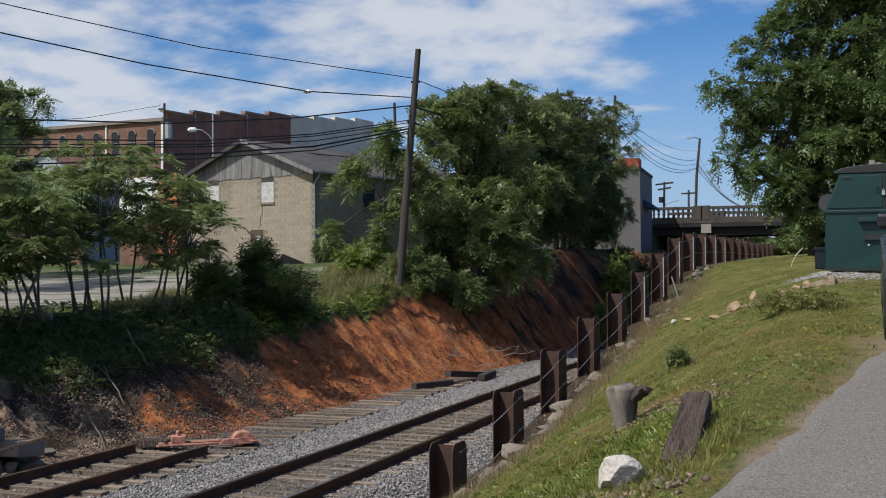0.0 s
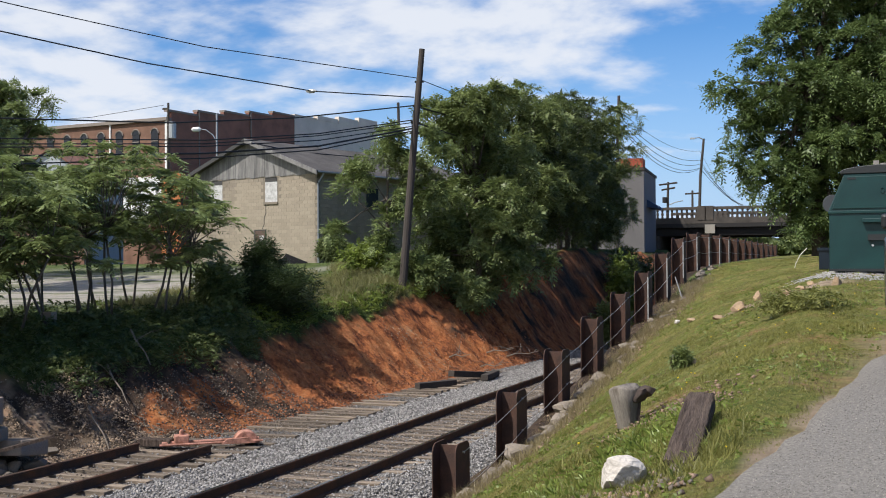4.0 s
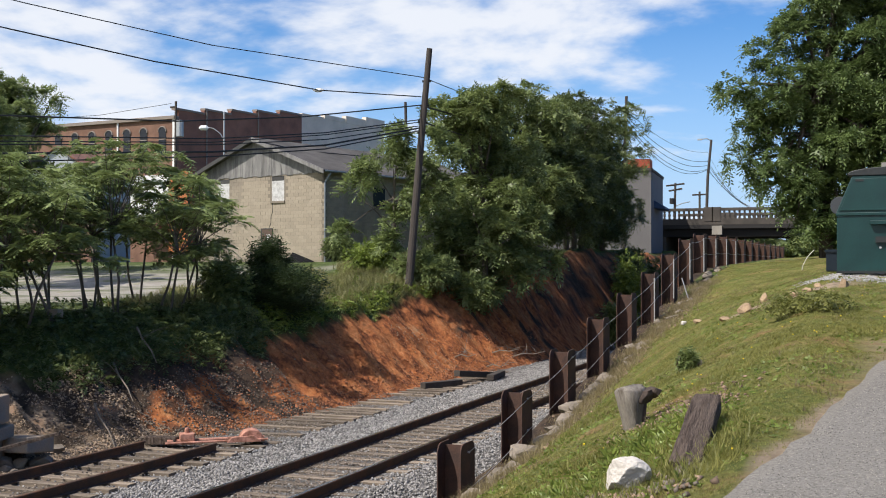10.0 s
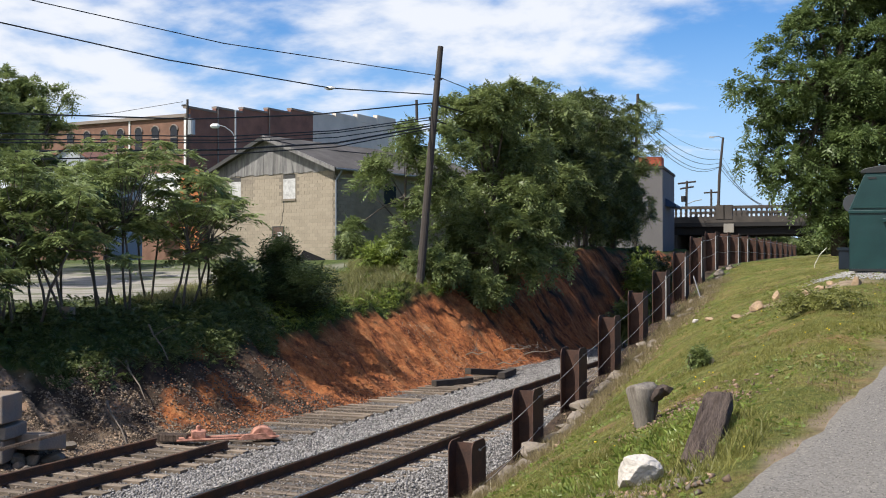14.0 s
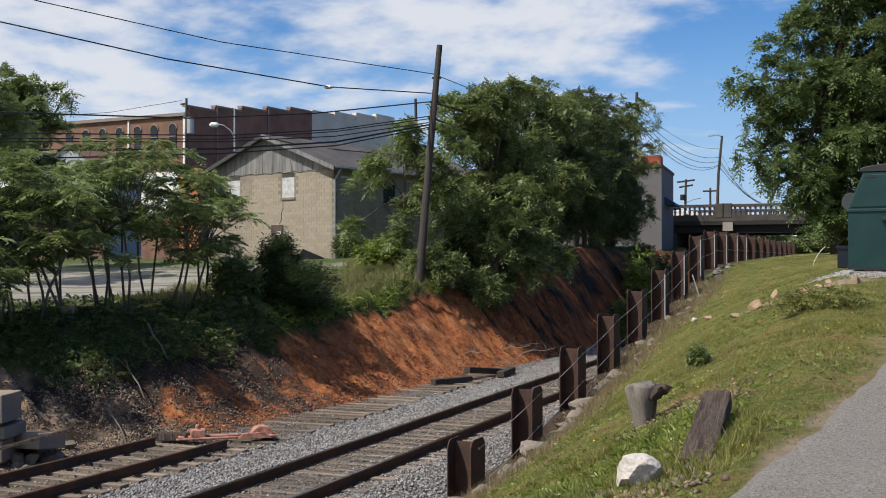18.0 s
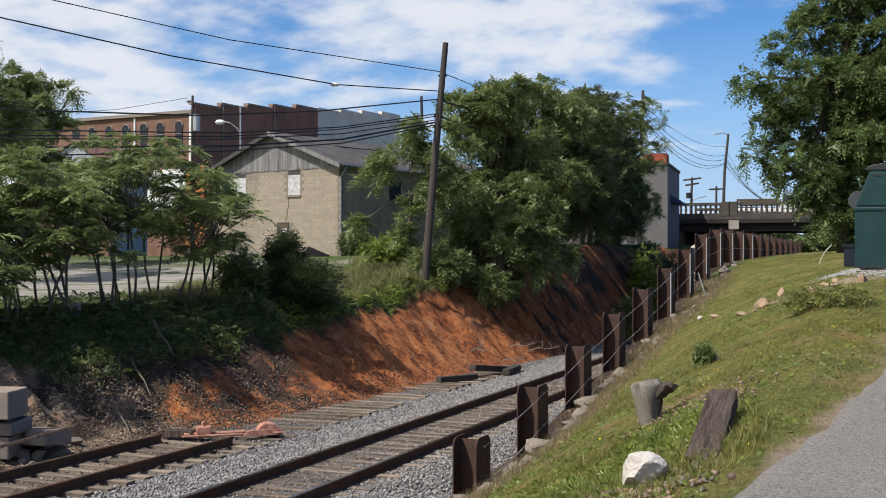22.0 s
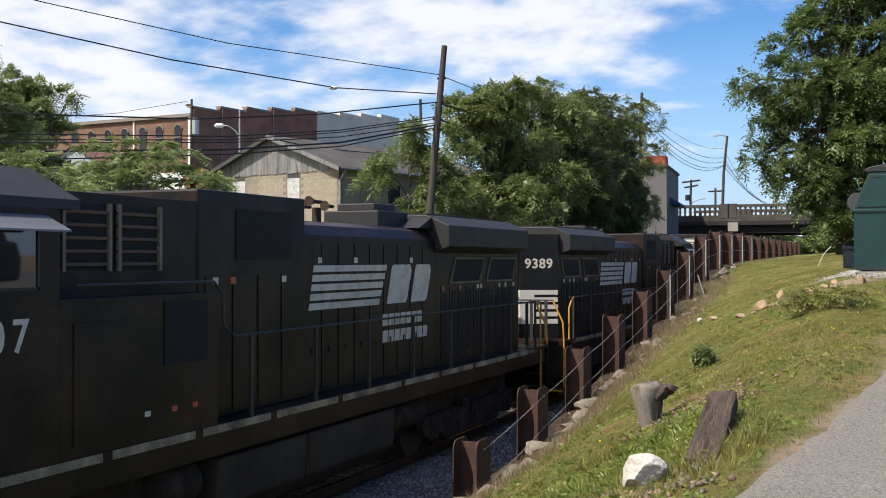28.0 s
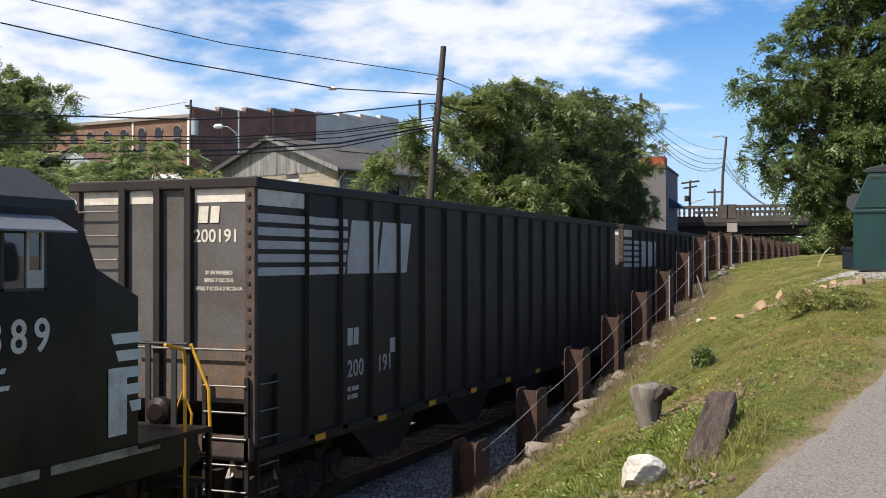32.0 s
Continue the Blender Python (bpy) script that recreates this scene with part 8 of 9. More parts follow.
    for s in (-1, 1):
        # doors along the hoods
        for y in np.arange(8.05, 10.4, 0.62):
            part("hood_door", flat([(0, 0), (0.56, 0), (0.56, 1.75), (0, 1.75)], plane_x(s, 1.141, y if s > 0 else y + 0.56, 1.66), 0.014), BLACK, tall)
        part("intake_grille", flat([(0, 0), (1.45, 0), (1.45, 0.66), (0, 0.66)], plane_x(s, 1.141, 8.75 if s > 0 else 10.2, 3.62), 0.012), GRILLE, tall, "dark air intake grille")
        for k, y in enumerate(np.arange(10.68, 15.6, 0.55)):
            d = part("hood_door", flat([(0, 0), (0.50, 0), (0.50, 2.20), (0, 2.20)], plane_x(s, 1.061, y if s > 0 else y + 0.50, 1.66), 0.014), BLACK, hood)
            part("latch", flat([(0, 0), (0.05, 0), (0.05, 0.1), (0, 0.1)], plane_x(s, 1.075, y + 0.2, 2.2), 0.02), GRIME, d)
        for k, y in enumerate(np.arange(15.98, 20.3, 0.44)):
            d = part("louvred_door", flat([(0, 0), (0.38, 0), (0.38, 1.40), (0, 1.40)], plane_x(s, 1.061, y if s > 0 else y + 0.38, 1.68), 0.012), BLACK, rad_low, "dusty louvred door")
            part("slot", flat([(0.08, 0.10), (0.30, 0.10), (0.30, 1.30), (0.08, 1.30)], plane_x(s, 1.073, y if s > 0 else y + 0.38, 1.68 + 0.04 * (k % 2)), 0.006), GRILLE, d, "tall dark slot")
        for y0 in (16.45, 18.5):
            lean = 0.28
            pts = [(y0, 3.16), (y0 + 1.62, 3.16), (y0 + 1.62 + lean, 3.64), (y0 + lean, 3.64)]
            pts = [(min(q[0], 20.55), q[1]) for q in pts]
            w = part("radiator_intake", Shape().prism(pts if s > 0 else pts[::-1], "x", *sorted((s * 1.0, s * 1.066))), GRILLE, rad_low, "dark slanted air intake")
            part("intake_frame", Shape().tube([(s * 1.075, q[0], q[1]) for q in pts + pts[:1]], 0.024, 5), FRAME_TAN, w, "dusty tan frame")
        stripes_logo(L, s, 1.077, 10.8 if s > 0 else 16.4, 2.86, 2.7 if s > 0 else 3.0, WHITE)
        for z, ws in ((2.49, (0.20,) * 7), (2.21, (0.20,) * 8)):
            word_bars(L, s, 1.077, 13.35 if s > 0 else 13.55, z, ws, 0.20, WHITE, 0.045)
        for y, m in ((8.2, WHITE), (8.6, REDTAG), (9.9, WHITE), (11.1, WHITE), (12.3, WHITE), (14.5, WHITE), (16.0, REDTAG), (16.9, REDTAG), (17.9, WHITE), (18.1, WHITE), (19.25, WHITE), (19.65, WHITE), (20.2, WHITE)):
            part("tag", flat([(0, 0), (0.12, 0), (0.12, 0.09), (0, 0.09)], plane_x(s, 1.158 if y < 10.6 else 1.078, y, 3.30 if y < 10.6 else (3.56 if y < 15.7 else 3.02)), 0.004), m, L)
        # side walkway railing
        pts = [(s * 1.47, 5.3, 3.35), (s * 1.47, 7.75, 3.35), (s * 1.47, 7.95, 3.2), (s * 1.47, 7.98, 2.80), (s * 1.47, 8.2, 2.66), (s * 1.47, 21.0, 2.66)]
        r = part("side_handrail", Shape().tube(pts, 0.019, 7), RAILPAINT, L)
        for y in np.arange(8.6, 21.0, 1.72):
            part("stanchion", Shape().box(s * 1.47 - 0.02, y - 0.028, 1.6, s * 1.47 + 0.02, y + 0.028, 2.66), RAILPAINT, r)
        # rear end: numbers and stripes on its two slanted faces
        if s > 0:
            rear = Matrix(((-0.859, 0, 0.511, 1.06), (0.511, 0, 0.859, 20.65), (0, 1, 0, 0), (0, 0, 0, 1))) @ Matrix.Translation((0, 0, 0.006))
        else:
            rear = Matrix(((-0.859, 0, -0.511, -0.22), (-0.511, 0, 0.859, 21.15), (0, 1, 0, 0), (0, 0, 0, 1))) @ Matrix.Translation((0, 0, 0.006))
        part("rear_face", flat([(0.0, 1.62), (0.977, 1.62), (0.977, 4.2), (0.0, 4.2)], rear @ Matrix.Translation((0, 0, -0.005)), 0.004), NOSE_BLACK, L)
        letters("road_number", number, 0.34, WHITE, L, rear @ Matrix.Translation((0.48, 3.40, 0)), 1.1, "white painted road number", 0.008)
        for k in range(5):
            z = 1.98 + k * 0.185
            cut = 0.30 + 0.03 * (4 - k)
            u0, u1 = (0.0, 0.977 - cut) if s > 0 else (cut, 0.977)
            part("rear_stripe", flat([(u0, z), (u1, z), (u1, z + 0.115), (u0, z + 0.115)], rear), CREAM, L, "cream stripe")
        u0, u1 = (0.62, 0.977) if s > 0 else (0.0, 0.36)
        part("rear_panel", flat([(u0, 1.98), (u1, 1.98), (u1, 2.84), (u0, 2.84)], rear @ Matrix.Translation((0, 0, 0.004))), CREAM, L, "cream panel")
    part("rear_panel", flat([(-0.22, 0), (0.22, 0), (0.22, 0.86), (-0.22, 0.86)], plane_back(0, 21.154, 1.98)), CREAM, L, "cream panel")
    part("emblem", flat([(-0.20, 0.15), (-0.1, 0.12), (-0.08, 0.34), (0.02, 0.3), (0.12, 0.5), (0.2, 0.66), (0.1, 0.78), (0.0, 0.62), (-0.16, 0.5)], plane_back(0, 21.162, 1.98)), BLACK, L, "plain dark shape")
    rh = part("headlight", Shape().box(-0.17, 21.1, 3.72, 0.17, 21.22, 4.30), BLACK, L, bevel=0.02)
    for z in (3.90, 4.17):
        part("lamp_ring", Shape().lathe([(0.135, 0), (0.135, 0.05), (0.11, 0.06), (0.10, 0.01)], 18, Matrix(((1, 0, 0, 0), (0, 0, 1, 21.22), (0, -1, 0, z), (0, 0, 0, 1)))), RAILPAINT, rh, smooth=True)
        part("lamp", Shape().lathe([(0.10, 0), (0.06, 0.015), (0.02, 0.02)], 16, Matrix(((1, 0, 0, 0), (0, 0, 1, 21.235), (0, -1, 0, z), (0, 0, 0, 1)))), LENS, rh, "round headlamp", smooth=True)
    part("rear_door", Shape().box(-0.17, 21.1, 2.95, 0.17, 21.17, 3.66), GRILLE, L)
    # things on the roof
    ex = part("exhaust_housing", Shape().box(-0.55, 14.3, 4.2, 0.55, 15.6, 4.50), BLACK_TOP, L, bevel=0.02)
    part("chimney", Shape().box(-0.38, 14.5, 4.50, 0.38, 15.4, 4.64), BLACK_TOP, ex, bevel=0.02)
    horn = part("air_horn", Shape().box(-0.05, 12.95, 4.2, 0.05, 13.1, 4.50), GRIME, L)
    for k, (x, ln) in enumerate(((-0.22, 0.35), (0, 0.45), (0.22, 0.3))):
        part("trumpet", Shape().lathe([(0.03, 0), (0.035, ln * 0.6), (0.09, ln)], 10, Matrix(((1, 0, 0, x), (0, 0, -1, 13.2), (0, 1, 0, 4.52 + 0.08 * (k % 2)), (0, 0, 0, 1)))), GRIME, horn)
    part("roof_box", Shape().box(-0.6, 3.4, 4.56, 0.6, 5.2, 4.62), BLACK_TOP, L)
    for x, y in ((0.3, 4.2), (-0.3, 4.6), (0.0, 4.9)):
        part("antenna", Shape().tube([(x, y, 4.6), (x, y, 4.72)], 0.035, 8), BLACK_TOP, L)
    return L


def hopper(number, label):
    """Long high-sided steel coal car with ribbed sides. Coupler face at y = 0."""
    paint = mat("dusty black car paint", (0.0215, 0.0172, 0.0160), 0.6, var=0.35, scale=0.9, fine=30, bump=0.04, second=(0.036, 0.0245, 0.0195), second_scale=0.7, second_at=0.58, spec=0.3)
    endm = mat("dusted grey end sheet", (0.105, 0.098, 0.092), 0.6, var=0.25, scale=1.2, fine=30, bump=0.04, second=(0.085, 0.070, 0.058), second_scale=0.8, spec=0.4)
    rusty = mat("rusted corner plate", (0.085, 0.055, 0.040), 0.85, var=0.4, scale=5, fine=40, bump=0.2, second=(0.05, 0.035, 0.03), second_scale=4)
    H = thing("hopper_car", pose(TRACK_X, 0, 0), label, "freight car", "train")
    LEN, y0 = 19.9, 0.42
    y1 = y0 + LEN
    for s in (-1, 1):
        w = part("side_wall", Shape().box(*(sorted((s * 1.40, s * 1.42))[0], y0, 1.10, sorted((s * 1.40, s * 1.42))[1], y1, 4.62)), paint, H)
        n = 18
        for k in range(n):
            y = y0 + 1.42 + k * 1.036
            part("rib", Shape().prism([(y - 0.07, 1.10), (y + 0.07, 1.10), (y + 0.07, 4.55), (y - 0.07, 4.55)], "x", *(sorted((s * 1.42, s * 1.50)))), paint, w)
        part("top_chord", Shape().box(*(sorted((s * 1.38, s * 1.46))[0], y0 - 0.02, 4.56, sorted((s * 1.38, s * 1.46))[1], y1 + 0.02, 4.70)), paint, w, bevel=0.015)
        part("bottom_chord", Shape().box(*(sorted((s * 1.36, s * 1.50))[0], y0, 1.02, sorted((s * 1.36, s * 1.50))[1], y1, 1.16)), paint, w)
        for k in range(0, n, 2):
            y = y0 + 1.52 + k * 1.036
            part("reflector", flat([(0, 0), (0.30, 0), (0.30, 0.09), (0, 0.09)], plane_x(s, 1.502, y if s > 0 else y + 0.3, 1.045), 0.004), AMBER, w, "amber reflector")
        part("corner_panel", flat([(0, 0), (1.26, 0), (1.26, 0.21), (0, 0.21)], plane_x(s, 1.424, y0 + 0.08 if s > 0 else y0 + 1.34, 4.34), 0.004), WHITE, w, "white corner panel")
        m2 = mat("faded white marking", (0.43, 0.405, 0.375), 0.8, var=0.25, scale=3, fine=30, bump=0.02)

        def marking(name, u0, u1, lean, z, hgt, label):
            """Paint on the flat panels and on the faces of the ribs that cross it."""
            def piece(a, b, x):
                part(name, flat([(0, 0), (b - a, 0), (b - a + lean * (b == u1), hgt), (lean * (a == u0), hgt)], plane_x(s, x, y0 + a if s > 0 else y0 + 5.1 - a, z), 0.004), m2, w, label)
            ribs = [1.42 + k * 1.036 for k in range(6)]
            edges = [u0] + [r + e for r in ribs for e in (-0.07, 0.07) if u0 < r + e < u1] + [u1]
            for a, b in zip(edges, edges[1:]):
                on_rib = any(abs((a + b) / 2 - r) < 0.071 for r in ribs)
                piece(a, b, 1.503 if on_rib else 1.424)
        for k in range(5):
            marking("stripe", 0.06, 2.42 + 0.04 * k, 0.03, 3.41 + 0.178 * k, 0.11, "faded grey stripe")
        marking("emblem", 2.62, 3.62, 0.20, 3.41, 0.82, "plain faded grey block")
        marking("emblem", 3.74, 4.86, 0.20, 3.41, 0.82, "plain faded grey block")
        if number:
            letters("road_number", number[:3], 0.36, m2, w, plane_x(s, 1.424, y0 + (2.95 if s > 0 else 4.0), 1.84), 1.05, "faded grey car number", 0.004)
            letters("road_number", number[3:], 0.36, m2, w, plane_x(s, 1.424, y0 + (4.0 if s > 0 else 2.95), 1.84), 1.05, bold=0.004)
            word_bars(w, s, 1.424, y0 + 2.65 if s > 0 else y0 + 4.1, 2.32, (0.18, 0.16), 0.26, m2)
        for z, ws in ((1.62, (0.12, 0.22)), (1.50, (0.1, 0.2))):
            word_bars(w, s, 1.424, y0 + 2.65 if s > 0 else y0 + 4.1, z, ws, 0.07, m2)
        part("stencil_box", flat([(0, 0), (0.2, 0), (0.2, 0.24), (0, 0.24)], plane_x(s, 1.423, y0 + 4.2, 2.1), 0.003), m2, w)
        # grab irons at the corner
        lad = part("corner_ladder", Shape().box(s * 1.46 - 0.03, y0 + 0.02, 0.55, s * 1.46 + 0.03, y0 + 0.06, 2.1).box(s * 1.46 - 0.03, y0 + 0.5, 0.55, s * 1.46 + 0.03, y0 + 0.54, 2.1), paint, H)
        for k in range(5):
            part("rung", Shape().tube([(s * 1.49, y0 + 0.04, 0.6 + 0.35 * k), (s * 1.49, y0 + 0.52, 0.6 + 0.35 * k)], 0.012, 6), STEEL, lad)
    for e, (yy, out) in enumerate(((y0, -1), (y1, 1))):
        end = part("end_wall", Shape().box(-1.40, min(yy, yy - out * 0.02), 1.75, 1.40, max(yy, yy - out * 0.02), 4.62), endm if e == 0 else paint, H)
        part("top_chord", Shape().box(-1.52, yy - 0.07, 4.56, 1.52, yy + 0.07, 4.70), paint, end, bevel=0.015)
        part("slope_sheet", Shape().add([(-1.39, yy, 1.76), (1.39, yy, 1.76), (1.39, yy - out * 1.9, 0.7), (-1.39, yy - out * 1.9, 0.7)], [(0, 1, 2, 3)]), paint, end)
        if e == 0:
            for x in (-0.60, -0.03, 0.46):
                part("rib", Shape().box(x - 0.05, yy - 0.09, 1.75, x + 0.05, yy, 4.6), paint, end)
            for x0, x1 in ((-1.33, -0.66), (-0.54, -0.09), (0.03, 0.40), (0.52, 1.33)):
                part("rust_band", Shape().box(x0, yy - 0.006, 1.76, x1, yy - 0.002, 2.42 + 0.1 * (x0 > 0)), mat("rust-washed sheet", (0.135, 0.082, 0.050), 0.8, var=0.4, scale=2.5, fine=30, second=(0.10, 0.085, 0.075), second_scale=2.2, second_at=0.5), end, "rust-washed lower sheet")
            for k in range(20):
                part("rivet", Shape().box(1.38, yy - 0.075, 1.32 + 0.165 * k, 1.42, yy - 0.06, 1.36 + 0.165 * k), GRIME, end)
            part("corner_post", Shape().box(1.34, yy - 0.06, 1.2, 1.48, yy + 0.02, 4.62), rusty, end, "rust-streaked corner post")
            part("corner_post", Shape().box(-1.48, yy - 0.06, 1.2, -1.34, yy + 0.02, 4.62), rusty, end)
            for x0, x1 in ((-1.30, -0.70), (-0.52, -0.12), (0.53, 1.33)):
                part("corner_panel", flat([(x0, 0), (x1, 0), (x1, 0.21), (x0, 0.21)], plane_front(0, yy - 0.003, 4.38), 0.004), WHITE, end, "white corner panel")
            if number:
                letters("road_number", number, 0.235, WHITE, end, plane_front(0.86, yy - 0.006, 3.86), 1.0, "white car number", 0.004)
                word_bars(end, 1, 0, 0, 0, (0.15, 0.13), 0.22, WHITE, plane=plane_front(0.58, yy - 0.006, 4.11))
                for z, tx in ((3.43, "36 IN WHEELS"), (3.33, "SPRG 7 OC D-5"), (3.22, "SPRG 7 IC D-5 2 8C D-6A")):
                    letters("lettering", tx, 0.070, WHITE, end, plane_front(0.90, yy - 0.006, z), 0.95, "small white stencilled lettering", 0.002)
            else:
                word_bars(end, 1, 0, 0, 0, (0.12, 0.12), 0.2, WHITE, plane=plane_front(0.7, yy - 0.006, 3.75))
                word_bars(end, 1, 0, 0, 0, (0.11,) * 5, 0.2, WHITE, plane=plane_front(0.5, yy - 0.006, 3.45))
            # ladder at the left corner, hooks, brake step
            for k in range(7):
                part("rung", Shape().tube([(-1.38, yy - 0.09, 2.3 + 0.33 * k), (-0.66, yy - 0.09, 2.3 + 0.33 * k)], 0.012, 6), STEEL, end)
            part("end_rail", Shape().tube([(-0.4, yy - 0.12, 2.45), (1.40, yy - 0.12, 2.45)], 0.016, 6), STEEL, end)
            part("end_sill", Shape().box(-1.44, yy - 0.12, 1.02, 1.44, yy + 0.1, 1.32), rusty, end)
            st = part("corner_ladder", Shape().box(0.72, yy - 0.12, 0.55, 0.78, yy - 0.08, 2.1).box(1.36, yy - 0.12, 0.55, 1.42, yy - 0.08, 2.1), paint, end)
            for k in range(5):
                part("rung", Shape().tube([(0.75, yy - 0.13, 0.62 + 0.34 * k), (1.40, yy - 0.13, 0.62 + 0.34 * k)], 0.014, 6), STEEL, st)
            part("brake_platform", Shape().box(-0.6, yy - 0.4, 1.32, 0.6, yy, 1.36), paint, end)
            part("brake_pipe", Shape().tube([(0.3, yy - 0.2, 1.5), (0.5, yy - 0.22, 1.9), (0.62, yy - 0.2, 1.6), (0.55, yy - 0.15, 1.2)], 0.02, 6), YELLOW, end)
    for y in np.linspace(y0 + 4.2, y1 - 4.2, 4):
        part("discharge_bay", Shape().prism([(y - 1.5, 1.15), (y - 0.5, 0.45), (y + 0.5, 0.45), (y + 1.5, 1.15)], "x", -1.35, 1.35), paint, H)
    part("center_sill", Shape().box(-0.3, 0.5, 0.85, 0.3, y1, 1.15), GRIME, H)
    part("floor", Shape().box(-1.39, y0 + 0.1, 3.9, 1.39, y1 - 0.1, 4.0), mat("black coal load", (0.010, 0.010, 0.011), 0.7, var=0.4, scale=8, fine=30, bump=1.0, bump_dist=0.05), H, "dark heaped coal")
    truck(H, 2.25, (-0.89, 0.89), 0.457, 1.0)
    truck(H, y1 - 1.85, (-0.89, 0.89), 0.457, 1.0)
    coupler(H, 0.0, -1)
    coupler(H, LEN + 0.84, 1)
    return H


CAR_LEN = 20.74
LOCO_A = locomotive("9807", "black diesel locomotive running cab first, cream striped nose, lamps lit")
SETS_A, WHEELSETS = WHEELSETS, []
LOCO_B = locomotive("9389", "black diesel locomotive running long hood first with worn white stripes")
SETS_B, WHEELSETS = WHEELSETS, []
CARS = []
for k in range(3):
    CARS.append((hopper("200191" if k == 0 else "", "tall ribbed black coal car with faded grey markings, rusty end" if k == 0 else "tall ribbed dark coal car coupled behind the first"), WHEELSETS))
    WHEELSETS = []

# ---- vehicles on the bridge ----
def road_vehicle(name, kind, paint, label):
    """Small truck, car or van, driving towards +x; x from 0 to its length."""
    v = thing(name, pose(-60, 0, 7.02), label, name.replace("_", " "))
    dark = glass_dark("dark pane")
    tyre = mat("tyre rubber", (0.02, 0.02, 0.02), 0.85, var=0.2)
    if kind == "pickup":
        L, body = 5.6, [(0, 0.55), (5.5, 0.5), (5.6, 0.95), (5.45, 1.15), (4.2, 1.22), (0.05, 1.22)]
        top = [(2.2, 1.2), (4.1, 1.2), (3.5, 1.85), (2.5, 1.88)]
    elif kind == "stake":
        L, body = 6.2, [(0, 0.7), (6.1, 0.5), (6.2, 0.95), (6.0, 1.2), (4.9, 1.28), (3.6, 1.28), (3.5, 0.95), (0, 0.95)]
        top = [(3.6, 1.25), (4.85, 1.25), (4.4, 2.0), (3.65, 2.02)]
    elif kind == "van":
        L, body = 5.0, [(0, 0.4), (4.9, 0.4), (5.0, 0.8), (4.85, 1.0), (4.0, 1.15), (0.05, 1.15)]
        top = [(0.08, 1.1), (4.0, 1.1), (3.2, 1.85), (0.3, 1.9)]
    else:
        L, body = 4.7, [(0, 0.4), (4.6, 0.38), (4.7, 0.7), (4.5, 0.85), (3.4, 0.98), (0.9, 1.02), (0.05, 0.95)]
        top = [(0.7, 0.98), (3.5, 0.96), (2.7, 1.42), (1.3, 1.45)]
    part("body", Shape().prism(body, "y", -0.95, 0.95), paint, v, bevel=0.06)
    cabp = part("cabin", Shape().prism(top, "y", -0.85, 0.85), paint, v, bevel=0.05)
    cx = sum(p[0] for p in top) / 4
    glass = [(cx + (p[0] - cx) * 0.86, p[1] * 0.88 + 0.2 if p[1] > 1.3 else p[1] + 0.08) for p in top]
    for y0, y1 in ((-0.87, -0.855), (0.855, 0.87)):
        part("side_window", Shape().prism(glass, "y", y0, y1), dark, cabp)
    for x in (0.95, L - 1.05):
        for y in (-0.85, 0.85):
            w = part("wheel", Shape().tube([(x, y - 0.1, 0.36), (x, y + 0.1, 0.36)], 0.36, 20), tyre, v, bevel=0.03)
            part("rim", Shape().tube([(x, y - 0.11, 0.36), (x, y + 0.11, 0.36)], 0.2, 14), STEEL, w)
    if kind == "stake":
        for y in (-0.95, 0.9):
            for z in (1.2, 1.5):
                part("stake_board", Shape().box(0.05, y, z, 3.4, y + 0.05, z + 0.2), mat("weathered timber", (0.2, 0.16, 0.12)), v)
            for x in (0.1, 1.2, 2.3, 3.3):
                part("stake", Shape().box(x, y + 0.01, 0.95, x + 0.08, y + 0.06, 1.72), mat("weathered timber", (0.2, 0.16, 0.12)), v)
    for y in (-0.7, 0.7):
        part("headlight", Shape().box(L - 0.12, y - 0.15, 0.68, L - 0.02, y + 0.15, 0.82), LENS, v)
    return v


PICKUP = road_vehicle("pickup_truck", "pickup", mat("yellow truck paint", (0.72, 0.46, 0.02), 0.35, var=0.08), "bright yellow pickup truck crossing the bridge")
SEDAN = road_vehicle("car", "car", mat("white car paint", (0.75, 0.75, 0.75), 0.3, var=0.05), "white car crossing the bridge")
STAKE = road_vehicle("flatbed_truck", "stake", mat("white car paint", (0.75, 0.75, 0.75)), "white truck with brown stake sides crossing the bridge")
VAN = road_vehicle("van", "van", mat("silver van paint", (0.55, 0.56, 0.58), 0.35, metal=0.2, var=0.06), "silver grey van crossing the bridge")


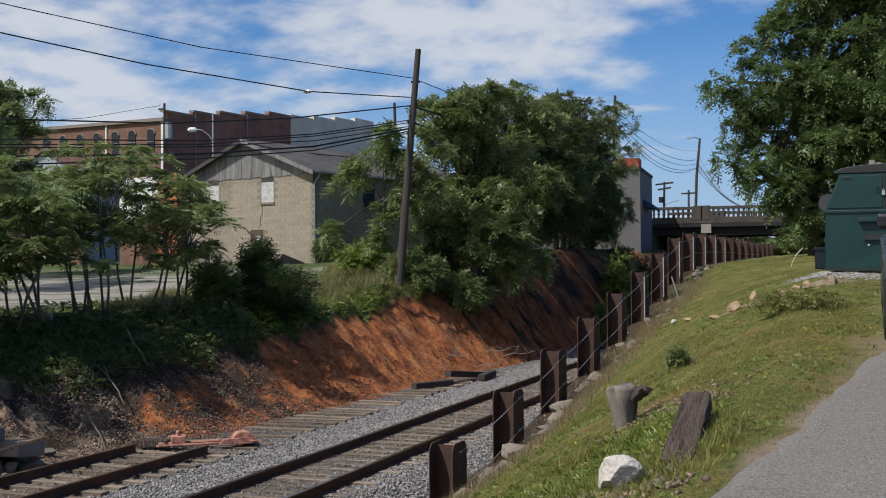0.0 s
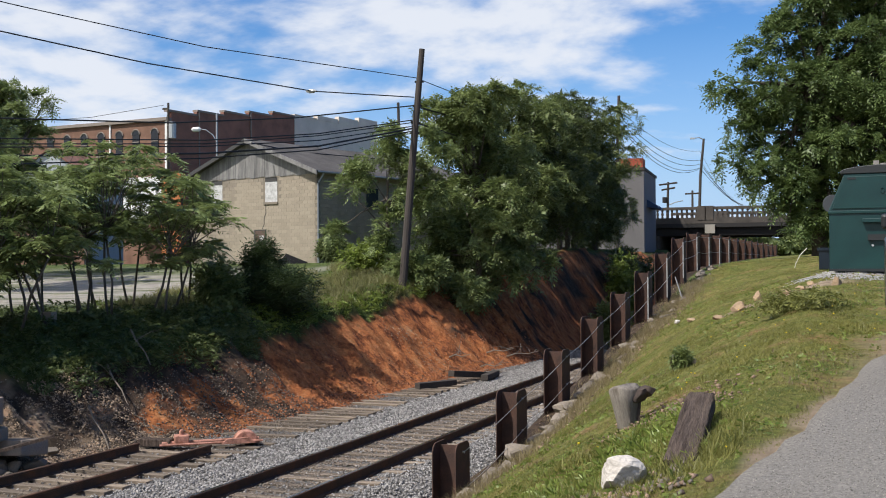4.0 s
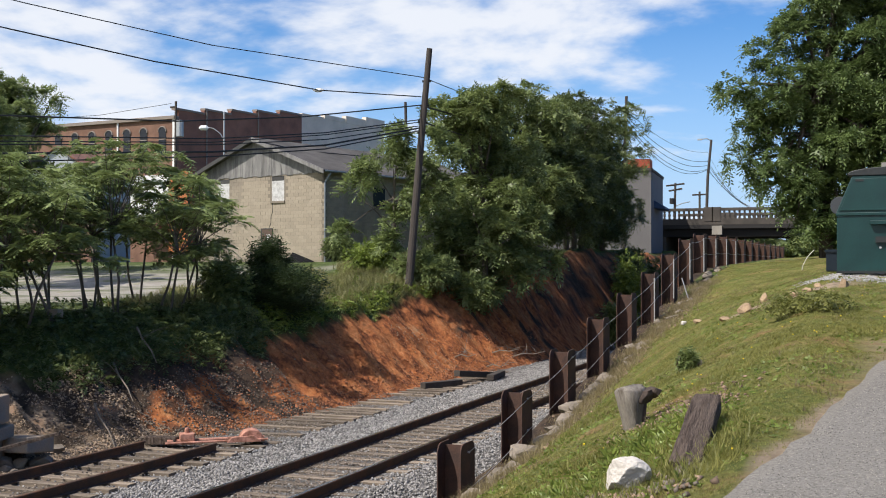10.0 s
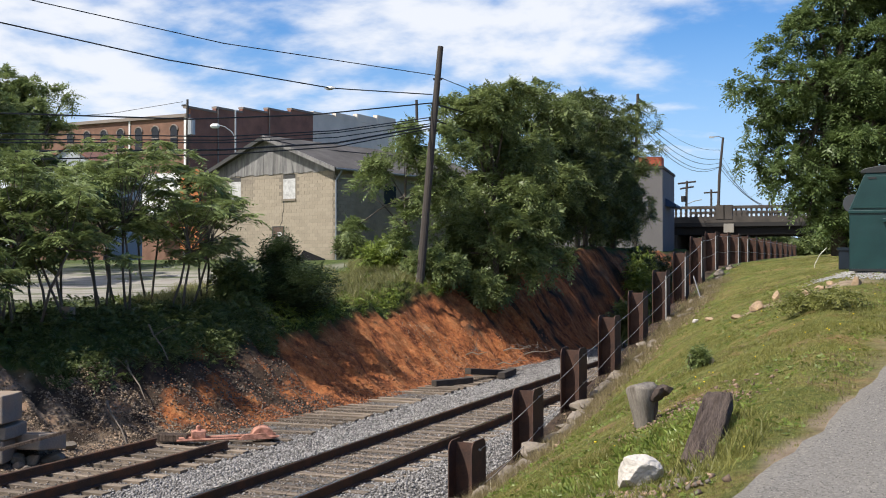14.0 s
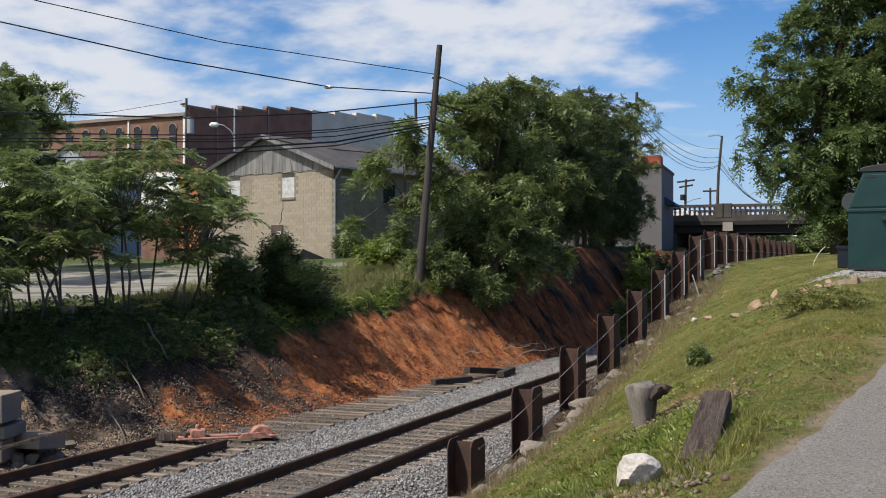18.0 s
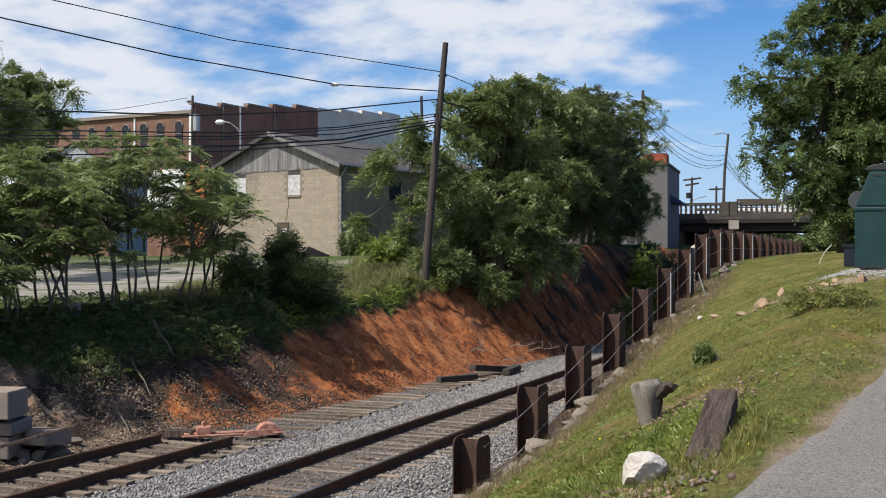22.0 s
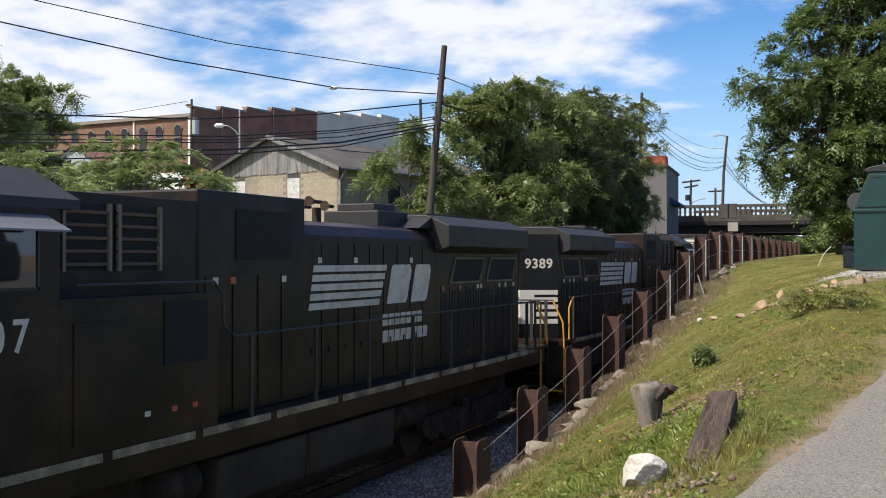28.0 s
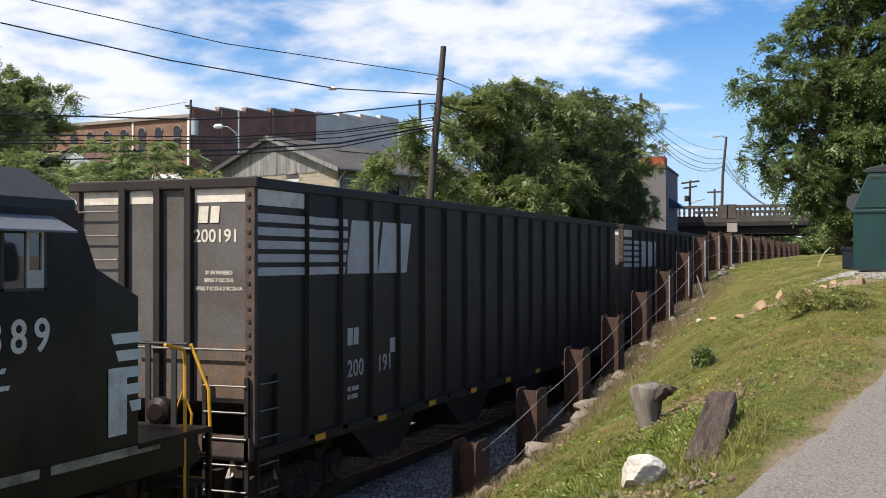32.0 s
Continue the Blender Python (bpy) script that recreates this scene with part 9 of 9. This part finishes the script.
def build_parked_car():
    """Dark grey car standing on the lane, front towards the viewer."""
    paint = mat("dark grey car paint", (0.045, 0.05, 0.055), 0.3, metal=0.4, var=0.1)
    plastic = mat("black car plastic", (0.012, 0.012, 0.013), 0.5, var=0.2)
    tyre = mat("tyre rubber", (0.02, 0.02, 0.02))
    g = float(np.interp(13.5, ROAD_Y, ROAD_Z)) + 0.04
    c = thing("parked_car", pose(0.10, 12.3, g, 3.2, 0, 0), "dark grey car parked at the edge of the lane", "car")
    body = [(0.0, 0.30), (0.05, 0.75), (0.25, 0.98), (1.25, 1.05), (4.4, 1.05), (4.5, 0.7), (4.45, 0.30)]
    part("body", Shape().prism(body, "x", 0.0, 1.82), paint, c, bevel=0.08)
    top = [(1.2, 1.03), (4.3, 1.03), (4.0, 1.62), (1.95, 1.66)]
    cabin = part("cabin", Shape().prism(top, "x", 0.12, 1.70), paint, c, bevel=0.06)
    part("windscreen", Shape().add([(0.22, 1.24, 1.08), (1.6, 1.24, 1.08), (1.5, 1.90, 1.60), (0.32, 1.90, 1.60)], [(0, 1, 2, 3)]), glass_dark("dark pane"), cabin)
    for x in (0.115, 1.705):
        part("side_window", Shape().prism([(1.65, 1.1), (3.9, 1.1), (3.7, 1.52), (2.1, 1.54)], "x", x - 0.008, x + 0.008), glass_dark("dark pane"), cabin)
    for x in (0.03, 1.55):
        part("headlight", Shape().box(x, -0.03, 0.66, x + 0.24, 0.10, 0.90), AMBER if x < 0.1 else LENS, c, "amber edged headlight", bevel=0.02)
        part("mirror", Shape().box(-0.05 if x < 1 else 1.72, 1.35, 1.20, 0.13 if x < 1 else 1.90, 1.50, 1.38), plastic, c, bevel=0.04)
    part("bumper", Shape().box(0.02, -0.06, 0.28, 1.80, 0.12, 0.56), plastic, c, bevel=0.04)
    part("grille", Shape().box(0.45, -0.035, 0.60, 1.37, 0.02, 0.82), plastic, c)
    for x in (0.12, 1.70):
        for y in (0.85, 3.55):
            w = part("wheel", Shape().tube([(x - 0.11, y, 0.33), (x + 0.11, y, 0.33)], 0.34, 22), tyre, c, bevel=0.03)
            part("rim", Shape().tube([(x - 0.12, y, 0.33), (x + 0.12, y, 0.33)], 0.21, 16), STEEL, w)


build_parked_car()


def train_front(t):
    """Where the first coupler stands along the track."""
    dt = t - 27.0
    return 12.86 - 9.095 * dt + 0.0124 * dt * dt


def motions():
    """The train rolls in, vehicles cross the bridge."""
    times = [0, 6, 12, 18, 21] + [22 + 0.5 * k for k in range(21)]
    stock = [(LOCO_A, 0.0, False, SETS_A), (LOCO_B, 44.5, True, SETS_B)] + [(c, 44.42 + CAR_LEN * k, False, w) for k, (c, w) in enumerate(CARS)]
    for ob, behind, turned, sets in stock:
        walk(ob, [(t, pose(TRACK_X + 0.06, train_front(t) + behind, 0, 0, 0, 180 if turned else 0)) for t in times])
        for wheel, y, r in sets:
            rows = []
            t = 0.0
            while t < 32.001:
                turn = -math.degrees((train_front(t) - train_front(20.0)) / r) if t > 20 else 0.0
                rows.append((t, pose(0, y, r, (turn if not turned else -turn) % 360 if t > 20 else 0)))
                t = 20.0 if t == 0.0 else round(t + 1 / 15, 5)
            walk(wheel, rows)
    for k, (ob, t0, x0, speed) in enumerate(((PICKUP, 10.8, -16.2, 8.2), (SEDAN, 18.7, -12.6, 10.5), (STAKE, 21.5, -16.0, 6.5), (VAN, 29.3, -13.0, 13.5))):
        wait, done = -25.5 - 7.5 * k, 44.0 - 7.5 * k
        ta, tb = t0 + (-24.0 - x0) / speed, t0 + (4.0 - x0) / speed
        rows = [(0, wait), (ta - 2.2 - 1.1 * k, wait)] + [(t, x0 + speed * (t - t0)) for t in np.linspace(ta, tb, 5)]
        rows += [(tb + 5.5, done), (32.0, done)] if tb + 5.5 < 31.9 else [(32.0, min(done, 4.0 + speed * (32.0 - tb) * 0.8))]
        walk(ob, [(t, pose(x, 96.0, 6.74)) for t, x in rows])


motions()
